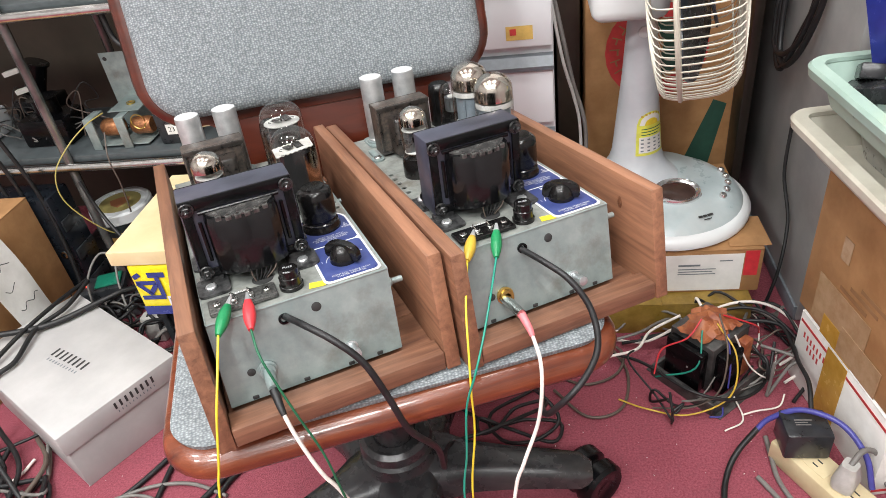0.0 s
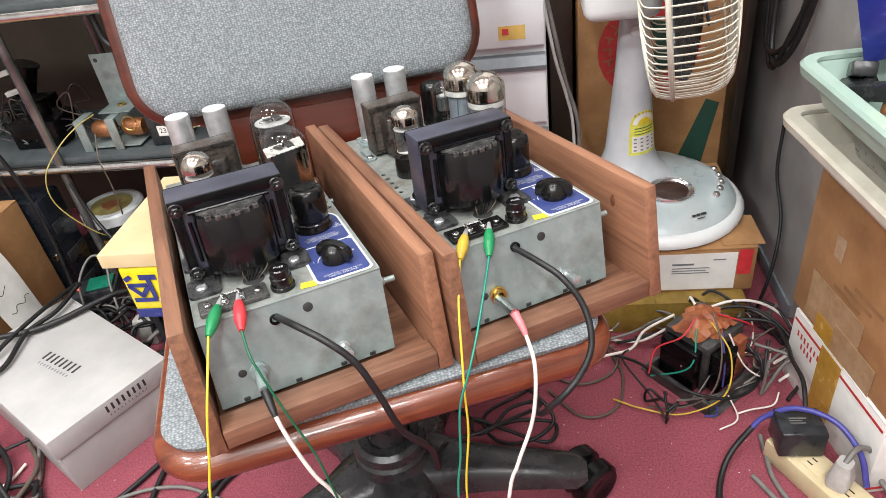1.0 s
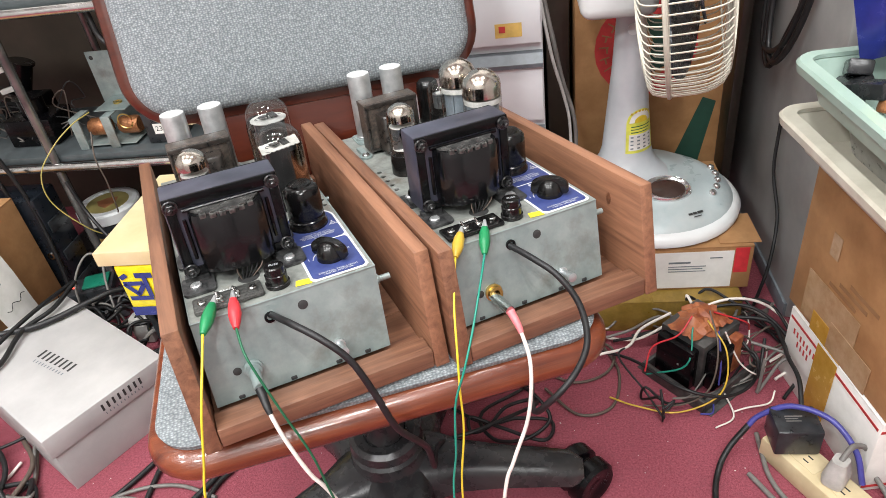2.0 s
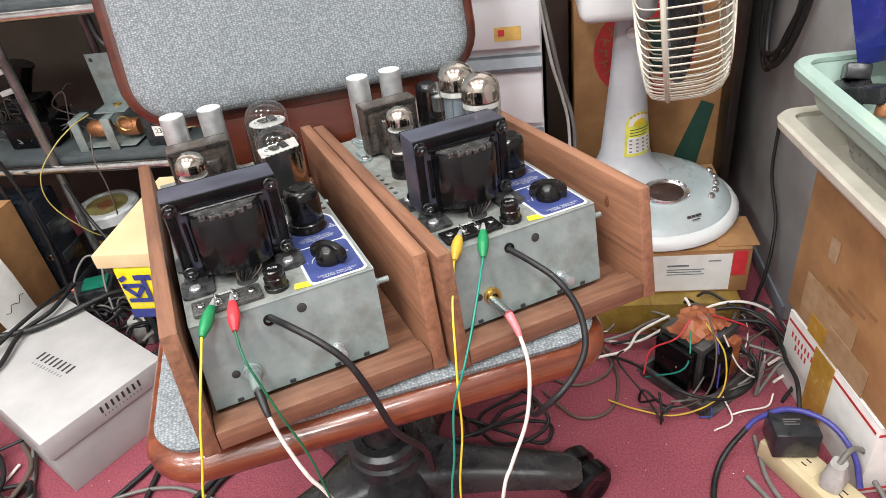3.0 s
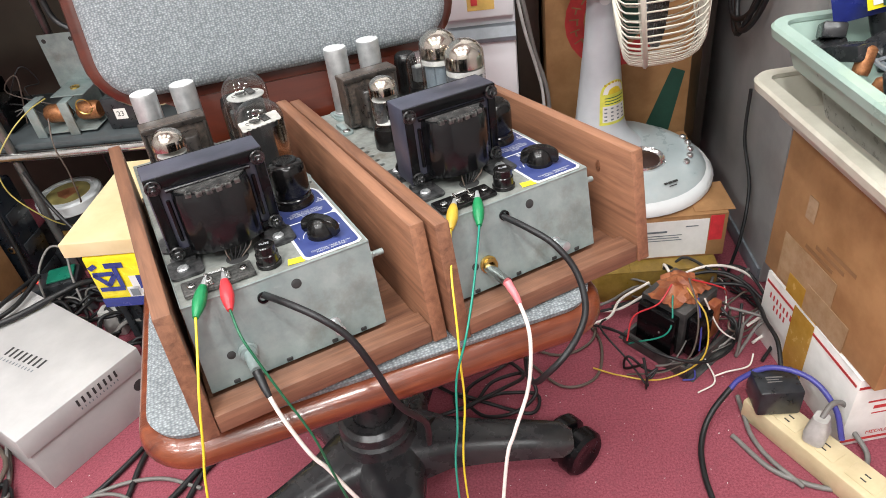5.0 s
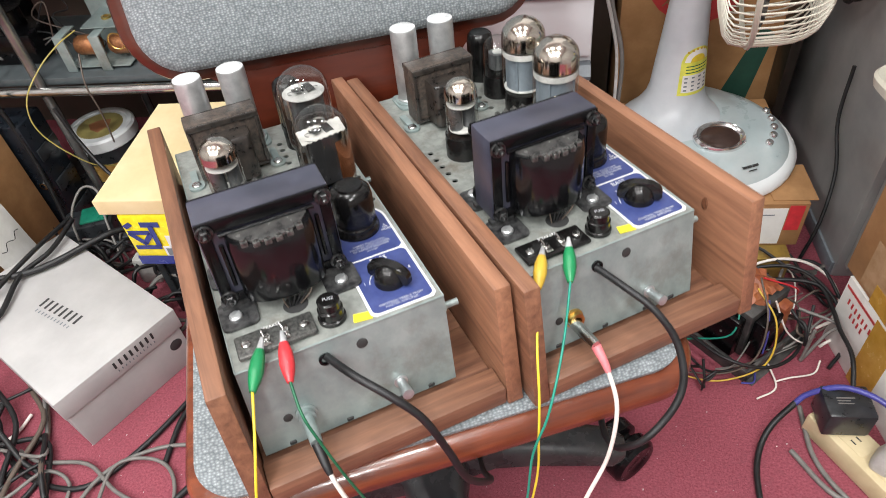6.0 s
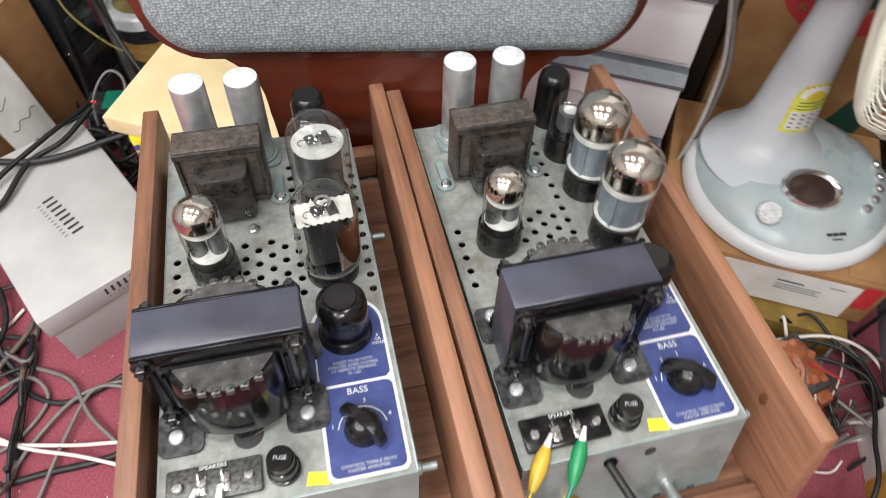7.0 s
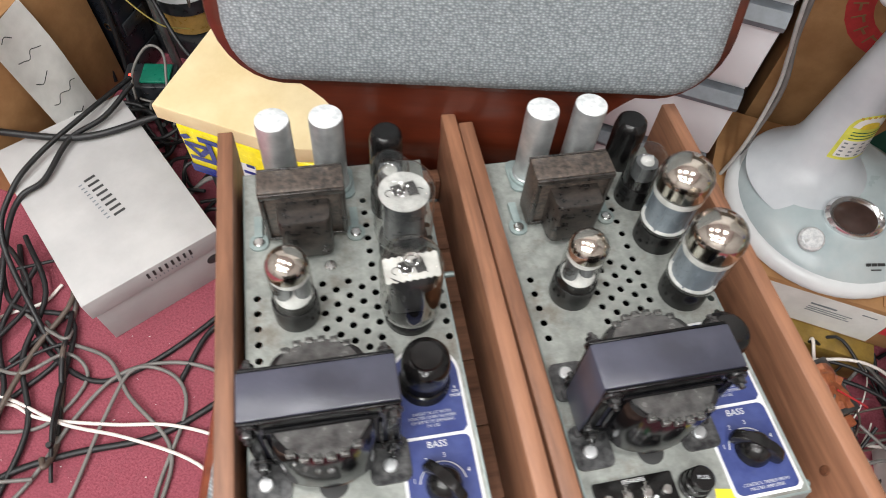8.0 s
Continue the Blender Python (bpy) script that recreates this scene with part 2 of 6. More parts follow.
M_CARD = surf("cardboard", (0.32, 0.16, 0.062), (0.42, 0.225, 0.095), scale=22, rough=0.75, bump=0.1, stain=(0.24, 0.125, 0.05))
M_CARDD = surf("shaded_cardboard", (0.24, 0.12, 0.05), (0.31, 0.165, 0.075), scale=20, rough=0.7, bump=0.1)
M_TAPE = surf("packing_tape", (0.42, 0.22, 0.03), (0.52, 0.30, 0.06), scale=50, rough=0.25, bump=0.35, fine=120)
# darker copy of the packing tape, with the shade under the fan painted in
M_TAPE_SHADED = surf("shaded_yellow_tape", (0.20, 0.125, 0.020), (0.31, 0.20, 0.045), scale=40, rough=0.32, bump=0.3, fine=120, stain=(0.14, 0.085, 0.03))
M_TAPEC = surf("clear_tape", (0.34, 0.21, 0.11), (0.44, 0.29, 0.17), scale=50, rough=0.18, bump=0.4, fine=110)
M_BOXW = surf("grey_card", (0.39, 0.38, 0.378), (0.46, 0.45, 0.445), scale=12, rough=0.6, bump=0.04)
M_WHITEP = surf("white_plastic", (0.66, 0.68, 0.69), (0.74, 0.76, 0.76), scale=9, rough=0.35, bump=0.03)
M_CREAM = surf("cream_plastic", (0.55, 0.45, 0.27), (0.65, 0.54, 0.34), scale=25, rough=0.4, bump=0.05)
M_IVORY = surf("ivory_plastic", (0.61, 0.575, 0.48), (0.71, 0.68, 0.58), scale=25, rough=0.4, bump=0.05)
M_FANC = surf("white_fan_plastic", (0.49, 0.52, 0.55), (0.58, 0.605, 0.63), scale=14, rough=0.32, bump=0.03)
M_FANB = surf("pale_blue_plastic", (0.36, 0.43, 0.445), (0.44, 0.505, 0.515), scale=20, rough=0.3, bump=0.04, stain=(0.50, 0.52, 0.51))
M_BASE = surf("dusty_black_plastic", (0.014, 0.015, 0.017), (0.036, 0.036, 0.038), scale=30, rough=0.27, bump=0.12, fine=500, stain=(0.055, 0.052, 0.050))
M_DARKPL = plain("dark_plastic", (0.022, 0.024, 0.027), rough=0.3, spread=0.35)
M_MINT = surf("mint_plastic", (0.33, 0.455, 0.395), (0.41, 0.535, 0.47), scale=14, rough=0.3, bump=0.04)
M_CABW = surf("white_laminate", (0.66, 0.67, 0.69), (0.72, 0.73, 0.75), scale=8, rough=0.4, bump=0.03)
M_CABG = plain("slate_plastic", (0.16, 0.18, 0.20), rough=0.4)
M_PLY = surf("pale_board", (0.70, 0.55, 0.30), (0.80, 0.66, 0.40), scale=14, rough=0.6, bump=0.08)
M_COPPER = surf("copper_winding", (0.24, 0.095, 0.04), (0.44, 0.19, 0.08), scale=200, rough=0.4, metal=0.6, bump=0.6, fine=700)
M_REDF = surf("red_resin_paper", (0.20, 0.048, 0.022), (0.40, 0.14, 0.055), scale=45, rough=0.45, bump=0.4, fine=150)
M_LAM = surf("lamination_steel", (0.06, 0.06, 0.06), (0.13, 0.125, 0.12), scale=60, rough=0.5, metal=0.6, bump=0.2)
M_BRIGHTY = plain("yellow_film", (0.86, 0.72, 0.02), rough=0.25)
M_NAVY = plain("navy_film", (0.02, 0.03, 0.20), rough=0.25)
M_REDI = plain("red_ink", (0.50, 0.04, 0.04), rough=0.6)
M_GREENI = plain("green_ink", (0.015, 0.06, 0.04), rough=0.6)
M_LAMP = glow("lit_diffuser", (1.0, 0.97, 0.93), 12.0)
M_GILT = plain("gilt_paint", (0.62, 0.42, 0.12), rough=0.35)
M_LED = glow("red_led", (1.0, 0.05, 0.03), 4.0)


# ---- builders ----
def box(bm, x0, x1, y0, y1, z0, z1, bev=0.0, m=None, seg=2):
    r = bmesh.ops.create_cube(bm, size=1.0)
    vs = r["verts"]
    bmesh.ops.scale(bm, verts=vs, vec=(x1 - x0, y1 - y0, z1 - z0))
    bmesh.ops.translate(bm, verts=vs, vec=((x0 + x1) / 2, (y0 + y1) / 2, (z0 + z1) / 2))
    if bev:
        es = list({e for v in vs for e in v.link_edges})
        r = bmesh.ops.bevel(bm, geom=es, offset=bev, segments=seg, affect="EDGES", profile=0.5)
        vs = [v for v in bm.verts if v.is_valid and v in set(r["verts"])] or vs
        vs = list({v for f in r["faces"] for v in f.verts})
    if m is not None:
        bmesh.ops.transform(bm, matrix=m, verts=vs)
    return bm


def lathe(bm, prof, at=(0, 0, 0), n=24, m=None):
    """Turns a list of (radius, height) round the upright axis at a place."""
    m = m or Matrix.Translation(at)
    rings = []
    for r, z in prof:
        if r < 1e-6:
            rings.append([bm.verts.new(m @ Vector((0, 0, z)))])
        else:
            rings.append([bm.verts.new(m @ Vector((r * math.cos(k * math.tau / n), r * math.sin(k * math.tau / n), z))) for k in range(n)])
    for a, b in zip(rings, rings[1:]):
        for k in range(n):
            i, j = k, (k + 1) % n
            if len(a) == 1 and len(b) == 1:
                continue
            if len(a) == 1:
                bm.faces.new((a[0], b[i], b[j]))
            elif len(b) == 1:
                bm.faces.new((a[i], a[j], b[0]))
            else:
                bm.faces.new((a[i], a[j], b[j], b[i]))
    return bm


def smooth_path(pts, steps=6):
    p = [Vector(q) for q in pts]
    if len(p) < 3:
        return p
    p = [p[0] * 2 - p[1], *p, p[-1] * 2 - p[-2]]
    out = []
    for a, b, c, d in zip(p, p[1:], p[2:], p[3:]):
        for k in range(steps):
            t = k / steps
            out.append(0.5 * (2 * b + (c - a) * t + (2 * a - 5 * b + 4 * c - d) * t * t + (3 * b - a - 3 * c + d) * t ** 3))
    return out + [p[-2]]


def tube(bm, pts, r, n=8, steps=6, ends=True, flat=1.0):
    """A round cord along a smooth path; r may be a list, one radius a point of the path."""
    path = smooth_path(pts, steps)
    rs = r if isinstance(r, (list, tuple)) else None
    up = Vector((0.12, 0.31, 0.94))
    rings = []
    for k, p in enumerate(path):
        d = (path[min(k + 1, len(path) - 1)] - path[max(k - 1, 0)]).normalized()
        side = d.cross(up)
        side = side.normalized() if side.length > 1e-4 else Vector((1, 0, 0))
        up = side.cross(d).normalized()
        if rs:
            f = k / (len(path) - 1) * (len(rs) - 1)
            i = min(int(f), len(rs) - 2)
            rad = rs[i] + (rs[i + 1] - rs[i]) * (f - i)
        else:
            rad = r
        rings.append([bm.verts.new(p + rad * (math.cos(a * math.tau / n) * side + flat * math.sin(a * math.tau / n) * up)) for a in range(n)])
    for a, b in zip(rings, rings[1:]):
        for k in range(n):
            bm.faces.new((a[k], a[(k + 1) % n], b[(k + 1) % n], b[k]))
    if ends:
        bm.faces.new(rings[0][::-1])
        bm.faces.new(rings[-1])
    return bm


def prism(bm, outline, z0, z1, m=None, bev=0.0, seg=2):
    """A flat outline of (x, y) given thickness."""
    m = m or Matrix.Identity(4)
    lo = [bm.verts.new(m @ Vector((x, y, z0))) for x, y in outline]
    hi = [bm.verts.new(m @ Vector((x, y, z1))) for x, y in outline]
    n = len(outline)
    f = [bm.faces.new(lo[::-1]), bm.faces.new(hi)]
    for k in range(n):
        f.append(bm.faces.new((lo[k], lo[(k + 1) % n], hi[(k + 1) % n], hi[k])))
    if bev:
        es = list(f[0].edges) + list(f[1].edges)
        bmesh.ops.bevel(bm, geom=es, offset=bev, segments=seg, affect="EDGES", profile=0.5)
    return bm


def round_rect(x0, x1, y0, y1, r, n=5):
    pts = []
    for cx, cy, a0 in ((x1 - r, y1 - r, 0), (x0 + r, y1 - r, 90), (x0 + r, y0 + r, 180), (x1 - r, y0 + r, 270)):
        for k in range(n + 1):
            a = radians(a0 + 90 * k / n)
            pts.append((cx + r * math.cos(a), cy + r * math.sin(a)))
    return pts


def finish(name, bm, mat, angle=38):
    bmesh.ops.recalc_face_normals(bm, faces=bm.faces)
    me = bpy.data.meshes.new(name)
    bm.to_mesh(me)
    bm.free()
    me.materials.append(mat)
    me.polygons.foreach_set("use_smooth", [True] * len(me.polygons))
    me.set_sharp_from_angle(angle=radians(angle))
    return me


def part(name, bm, mat, parent, label="", angle=38):
    ob = new(name, finish(name, bm, mat, angle))
    ob.parent = parent
    if label:
        tagged(ob, label)
    return ob


def thing(name, m, label, category, group="", kind=""):
    ob = new(name)
    ob.empty_display_size = 0.02
    ob.matrix_world = m
    return tagged(ob, label, category, group, kind)


def single(name, bm, mat, m, label, category, group="", kind="", angle=38):
    ob = new(name, finish(name, bm, mat, angle))
    ob.matrix_world = m
    return tagged(ob, label, category, group, kind)


def B():
    return bmesh.new()


def words(name, text, size, m, mat, parent, align="CENTER", gap=1.0):
    """Flat raised lettering in the built-in font."""
    cu = bpy.data.curves.new(name, "FONT")
    cu.body, cu.size, cu.align_x, cu.align_y, cu.extrude, cu.space_character = text, size, align, "CENTER", 0.00008, gap
    cu.resolution_u = 2
    tmp = bpy.data.objects.new(name, cu)
    scene.collection.objects.link(tmp)
    me = bpy.data.meshes.new_from_object(tmp)
    bpy.data.objects.remove(tmp)
    me.materials.clear()
    me.materials.append(mat)
    ob = new(name, me)
    ob.parent, ob.matrix_basis = parent, m
    return ob


# ---- the room ----
def setting(name, bm, mat, label):
    return single(name, bm, mat, ROOM, label, name.split("_")[0], kind="structure")


setting("floor", box(B(), -2.2, 1.8, -2.4, 1.3, -0.06, 0.0), M_CARPET, "worn maroon carpet with lint and crumbs on it")
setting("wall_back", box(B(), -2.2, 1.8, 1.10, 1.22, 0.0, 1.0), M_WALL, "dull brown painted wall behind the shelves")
# out of view; white is added here to lift reflections on upward faces
setting("wall_back_upper", box(B(), -2.2, 1.8, 1.10, 1.22, 1.0, 2.5), M_CEIL, "unseen white upper wall added to brighten reflections")
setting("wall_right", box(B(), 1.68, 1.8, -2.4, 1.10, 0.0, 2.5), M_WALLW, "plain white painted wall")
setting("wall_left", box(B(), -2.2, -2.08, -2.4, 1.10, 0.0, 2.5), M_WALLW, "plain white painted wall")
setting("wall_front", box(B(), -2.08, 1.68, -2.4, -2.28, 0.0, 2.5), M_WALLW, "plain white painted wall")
setting("ceiling", box(B(), -2.2, 1.8, -2.4, 1.22, 2.5, 2.6), M_CEIL, "plain white ceiling")

for lu, lv in LAMPS:
    lamp = thing("ceiling_light", ROOM @ pose(lu, lv, 2.5), "square white ceiling light, switched on", "lamp", "ceiling lights")
    part("housing", box(B(), -0.16, 0.16, -0.16, 0.16, -0.045, -0.002, 0.004), M_WHITEP, lamp)
    part("diffuser", box(B(), -0.135, 0.135, -0.135, 0.135, -0.052, -0.0455, 0.002), M_LAMP, lamp, "lit white diffuser")


# ---- the chair ----
def seat_outline(grow, lift=0.0):
    x0, x1, y0, y1 = -0.222 - grow, 0.202 + grow, -0.203 - grow, 0.235 + grow
    return round_rect(x0, x1, y0, y1, 0.055 + grow, 7)


chair = thing("office_chair", CHAIR, "old office swivel chair with bent wooden shell and grey tweed pads", "chair")


def slab_stack(bm, rings):
    """Closed skin through a stack of outlines (outline, z)."""
    vs = [[bm.verts.new((x, y, z + dz)) for (x, y), dz in zip(o, d)] for o, z, d in rings]
    n = len(vs[0])
    for a, b in zip(vs, vs[1:]):
        for k in range(n):
            bm.faces.new((a[k], a[(k + 1) % n], b[(k + 1) % n], b[k]))
    bm.faces.new(vs[0][::-1])
    bm.faces.new(vs[-1])
    return bm


def droop(o):
    return [-0.011 * max(0.0, (-0.145 - y) / 0.06) ** 2 for x, y in o]


rings = []
for grow, z in ((-0.024, -0.051), (-0.013, -0.049), (-0.008, -0.041), (-0.009, -0.034), (-0.0135, -0.0275), (-0.025, -0.025)):
    o = seat_outline(grow)
    rings.append((o, z, droop(o)))
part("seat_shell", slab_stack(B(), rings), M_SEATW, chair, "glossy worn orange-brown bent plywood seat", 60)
rings = []
for grow, z in ((-0.021, -0.0265), (-0.019, -0.021), (-0.023, -0.0175), (-0.034, -0.0162)):
    o = seat_outline(grow)
    rings.append((o, z, [0.6 * d for d in droop(o)]))
part("seat_pad", slab_stack(B(), rings), M_TWEED, chair, "flat grey tweed seat pad", 60)


def back_pt(x, z, off):
    """A point of the curved, reclined backrest; off is the distance in front of the shell's rear."""
    y = 0.228 + 0.25 * (z - 0.14) - 0.10 * x * x - 0.035 * x - off
    return (x, y, z)


def back_outline(grow):
    o = []
    zc = 0.117
    for x, z in round_rect(-0.199 - grow, 0.196 + grow, zc - grow, 0.50 + grow, 0.040 + grow, 7):
        z2 = z + 0.22 * (x * x) if z < 0.25 else z
        o.append((x, z2))
    return o


def back_slab(bm, layers):
    vs = [[bm.verts.new(back_pt(x, z, off)) for x, z in back_outline(g)] for g, off in layers]
    n = len(vs[0])
    for a, b in zip(vs, vs[1:]):
        for k in range(n):
            bm.faces.new((a[k], a[(k + 1) % n], b[(k + 1) % n], b[k]))
    for ring, g, off in ((vs[0], *layers[0]), (vs[-1], *layers[-1])):
        c = bm.verts.new(back_pt(0, 0.31, off))
        for k in range(n):
            bm.faces.new((ring[k], ring[(k + 1) % n], c))
    return bm


part("back_shell", back_slab(B(), [(0.002, -0.004), (0.012, 0.0), (0.016, 0.008), (0.013, 0.014), (0.004, 0.016)]), M_SHELL_SHADED, chair, "glossy red-brown bent plywood back", 60)
part("back_pad", back_slab(B(), [(-0.002, 0.0165), (0.001, 0.022), (-0.002, 0.030), (-0.012, 0.0345), (-0.03, 0.036)]), M_TWEED, chair, "thick grey tweed back pad", 60)
# the shell's neck that joins back and seat
bm = B()
neck = [(v.x, v.y) for v in smooth_path([(0.20, 0.19, 0), (0.15, 0.185, 0), (0.125, 0.168, 0), (0.105, 0.136, 0), (0.085, 0.117, 0), (0.05, 0.111, 0), (0.01, 0.110, 0), (-0.03, 0.112, 0)], 4)]
last = len(neck) - 1
lay = []
for off in (0.0, 0.012):
    rows = []
    for z, hw in neck:
        y = 0.226 + 0.25 * (z - 0.14) if z > 0.06 else 0.206 + 0.10 * (0.06 - z)
        rows.append([bm.verts.new((-0.002 + hw * f, y - off - 0.1 * (hw * f) ** 2 - 0.035 * hw * f, z)) for f in (-1, -0.6, -0.2, 0.2, 0.6, 1)])
    lay.append(rows)
for rows in lay:
    for a, b in zip(rows, rows[1:]):
        for k in range(5):
            bm.faces.new((a[k], a[k + 1], b[k + 1], b[k]))
for i in range(last):
    for k in (0, 5):
        bm.faces.new((lay[0][i][k], lay[0][i + 1][k], lay[1][i + 1][k], lay[1][i][k]))
for k in range(5):
    for i in (0, last):
        bm.faces.new((lay[0][i][k], lay[0][i][k + 1], lay[1][i][k + 1], lay[1][i][k]))
part("back_neck", bm, M_SHELL_SHADED, chair, "", 60)

base = thing("swivel_base", pose(0.145, 0.172, 0), "black plastic five-star base on castors", "")
base.parent = chair
base.matrix_parent_inverse = CHAIR.inverted()
part("gas_column", lathe(B(), [(0, 0.09), (0.027, 0.09), (0.027, 0.30), (0.022, 0.302), (0.022, 0.395), (0, 0.395)]), M_BASE, base)
part("collar", lathe(B(), [(0.028, 0.150), (0.040, 0.150), (0.046, 0.145), (0.048, 0.134), (0.045, 0.130), (0.049, 0.126), (0.050, 0.112), (0.058, 0.098), (0.068, 0.085), (0.066, 0.05), (0.0, 0.05)]), M_BASE, base)
for k in range(5):
    a = radians(-27 + 72 * k)
    mm = pose(0, 0, 0, 0, 0, -27 + 72 * k)
    leg = B()
    secs = [(0.02, 0.115, 0.050, 0.06), (0.06, 0.109, 0.042, 0.05), (0.09, 0.103, 0.031, 0.042), (0.14, 0.096, 0.026, 0.036), (0.20, 0.089, 0.024, 0.03), (0.236, 0.083, 0.023, 0.026), (0.252, 0.073, 0.014, 0.016)]
    rs = []
    for x, zt, hw, dp in secs:
        rs.append([leg.verts.new(mm @ Vector((x, y * hw, zt - dp * d))) for y, d in ((-1, 1), (-1, 0.35), (-0.75, 0.06), (-0.3, 0), (0.3, 0), (0.75, 0.06), (1, 0.35), (1, 1))])
    for p, q in zip(rs, rs[1:]):
        for j in range(8):
            leg.faces.new((p[j], p[(j + 1) % 8], q[(j + 1) % 8], q[j]))
    leg.faces.new(rs[0])
    leg.faces.new(rs[-1])
    part("star_leg", leg, M_BASE, base, "", 50)
    c = B()
    cm = mm @ pose(0.252, 0.014, 0.0342, 90, 0, 40)
    for side in (-1, 1):
        lathe(c, [(0, 0.004 * side), (0.0300, 0.004 * side), (0.034, 0.007 * side), (0.034, 0.023 * side), (0.0295, 0.028 * side), (0.016, 0.0282 * side), (0.014, 0.0268 * side), (0.0, 0.0268 * side)], n=20, m=cm)
    lathe(c, [(0, 0.03), (0.008, 0.03), (0.008, 0.055), (0, 0.055)], n=12, m=mm @ pose(0.236, 0, 0.006))
    box(c, -0.024, 0.026, -0.012, 0.012, 0.030, 0.058, 0.006, mm @ pose(0.243, 0.008, 0, 0, 0, 40))
    part("castor", c, M_BLACKP, base)


# ---- the wooden cradles ----
def cradle(m, label):
    t = thing("wooden_cradle", m, label, "wooden stand", "amplifier stands")

    def side(x0, x1):
        bm = B()
        out = [(-0.033, -0.0155), (0.352, -0.0155), (0.352, 0.0855), (-0.018, 0.0885)]
        prism(bm, [(y, z) for y, z in out], x0, x1, Matrix(((0, 0, 1, 0), (1, 0, 0, 0), (0, 1, 0, 0), (0, 0, 0, 1))))
        bmesh.ops.bevel(bm, geom=list(bm.edges), offset=0.0012, segments=2, affect="EDGES", profile=0.5)
        return bm

    part("side_board", side(-0.0168, -0.0042), M_CRADLE, t)
    part("side_board", side(0.1722, 0.1848), M_CRADLE, t)
    part("front_rail", box(B(), -0.0038, 0.1718, -0.031, -0.0085, -0.0155, 0.0015, 0.0012), M_CRADLEX, t)
    for y in (-0.0083, 0.0480, 0.1043, 0.1606, 0.2169, 0.2732):
        part("bottom_board", box(B(), -0.0038, 0.1718, y, y + 0.0555, -0.0152, -0.0065, 0.0008), M_CRADLEX, t)
    part("rear_rail", box(B(), -0.0038, 0.1718, 0.330, 0.345, -0.005, 0.022, 0.0012), M_CRADLEX, t)
    return t


OFFSET = pose(0.2046, -0.0115, 0, 0, 0, 0.35)
OFFSET_AMP = pose(0.2060, -0.0122, 0, 0, 0, 0.9)
cradle(SEAT, "red-brown stained pine tray holding an amplifier on the chair")
tray_two = cradle(SEAT @ OFFSET, "red-brown stained pine tray beside its twin on the chair")
part("knot", lathe(B(), [(0, 0.0002), (0.0022, 0.0003), (0.0030, 0.0005), (0.0036, 0.0002), (0.0044, 0.0)], n=18, m=pose(0.1722, 0.0250, 0.0598, 0, -90, 0) @ Matrix.Diagonal((1.4, 0.8, 1, 1))), M_KNOT, tray_two, "dark pine knot")


# ---- the amplifiers ----
HOLES = set()
for j in range(48):
    yy = 0.0205 + 0.00625 * j
    if j % 2 == 0 and 0.14 < yy < 0.205:
        HOLES.add((0, j))
    if j % 2 == 0 and 0.135 < yy < 0.29:
        HOLES.add((14, j))
    if j % 2 == 1 and 0.20 < yy < 0.285:
        HOLES.add((9, j))
    for k in range(5, 10):
        if (k + j) % 2 == 0 and 0.145 < yy < 0.205:
            HOLES.add((k, j))


def top_plate(bm, z):
    """The perforated deck, a lattice of cells, some of them with a round hole through."""
    x0, y0, dx, dy = 0.00495, 0.0174, 0.0095, 0.00625
    vs = {}

    def v(x, y, zz):
        key = (round(x, 5), round(y, 5), zz)
        if key not in vs:
            vs[key] = bm.verts.new((x, y, zz))
        return vs[key]

    for k in range(15):
        for j in range(47):
            xa, xb, ya, yb = x0 + k * dx, x0 + (k + 1) * dx, y0 + j * dy, y0 + (j + 1) * dy
            cs = [v(xa, ya, z), v(xb, ya, z), v(xb, yb, z), v(xa, yb, z)]
            if (k, j) not in HOLES:
                bm.faces.new(cs)
                continue
            cx, cy, r = (xa + xb) / 2, (ya + yb) / 2, 0.00275
            ring = [bm.verts.new((cx + r * math.cos(radians(225 + 30 * i)), cy + r * math.sin(radians(225 + 30 * i)), z)) for i in range(12)]
            low = [bm.verts.new((p.co.x, p.co.y, z - 0.0016)) for p in ring]
            for i in range(12):
                bm.faces.new((ring[i], ring[(i + 1) % 12], low[(i + 1) % 12], low[i]))
            for q in range(4):
                bm.faces.new([cs[q], cs[(q + 1) % 4]] + [ring[(3 * q + 3 - i) % 12] for i in range(4)])
    x1, y1 = x0 + 15 * dx, y0 + 47 * dy
    for xa, xb, ya, yb in ((0.0015, x0, 0.0118, 0.3145), (x1, 0.1475, 0.0118, 0.3145), (x0, x1, 0.0118, y0), (x0, x1, y1, 0.3145)):
        bm.faces.new([bm.verts.new((x, y, z)) for x, y in ((xa, ya), (xb, ya), (xb, yb), (xa, yb))])
    return bm


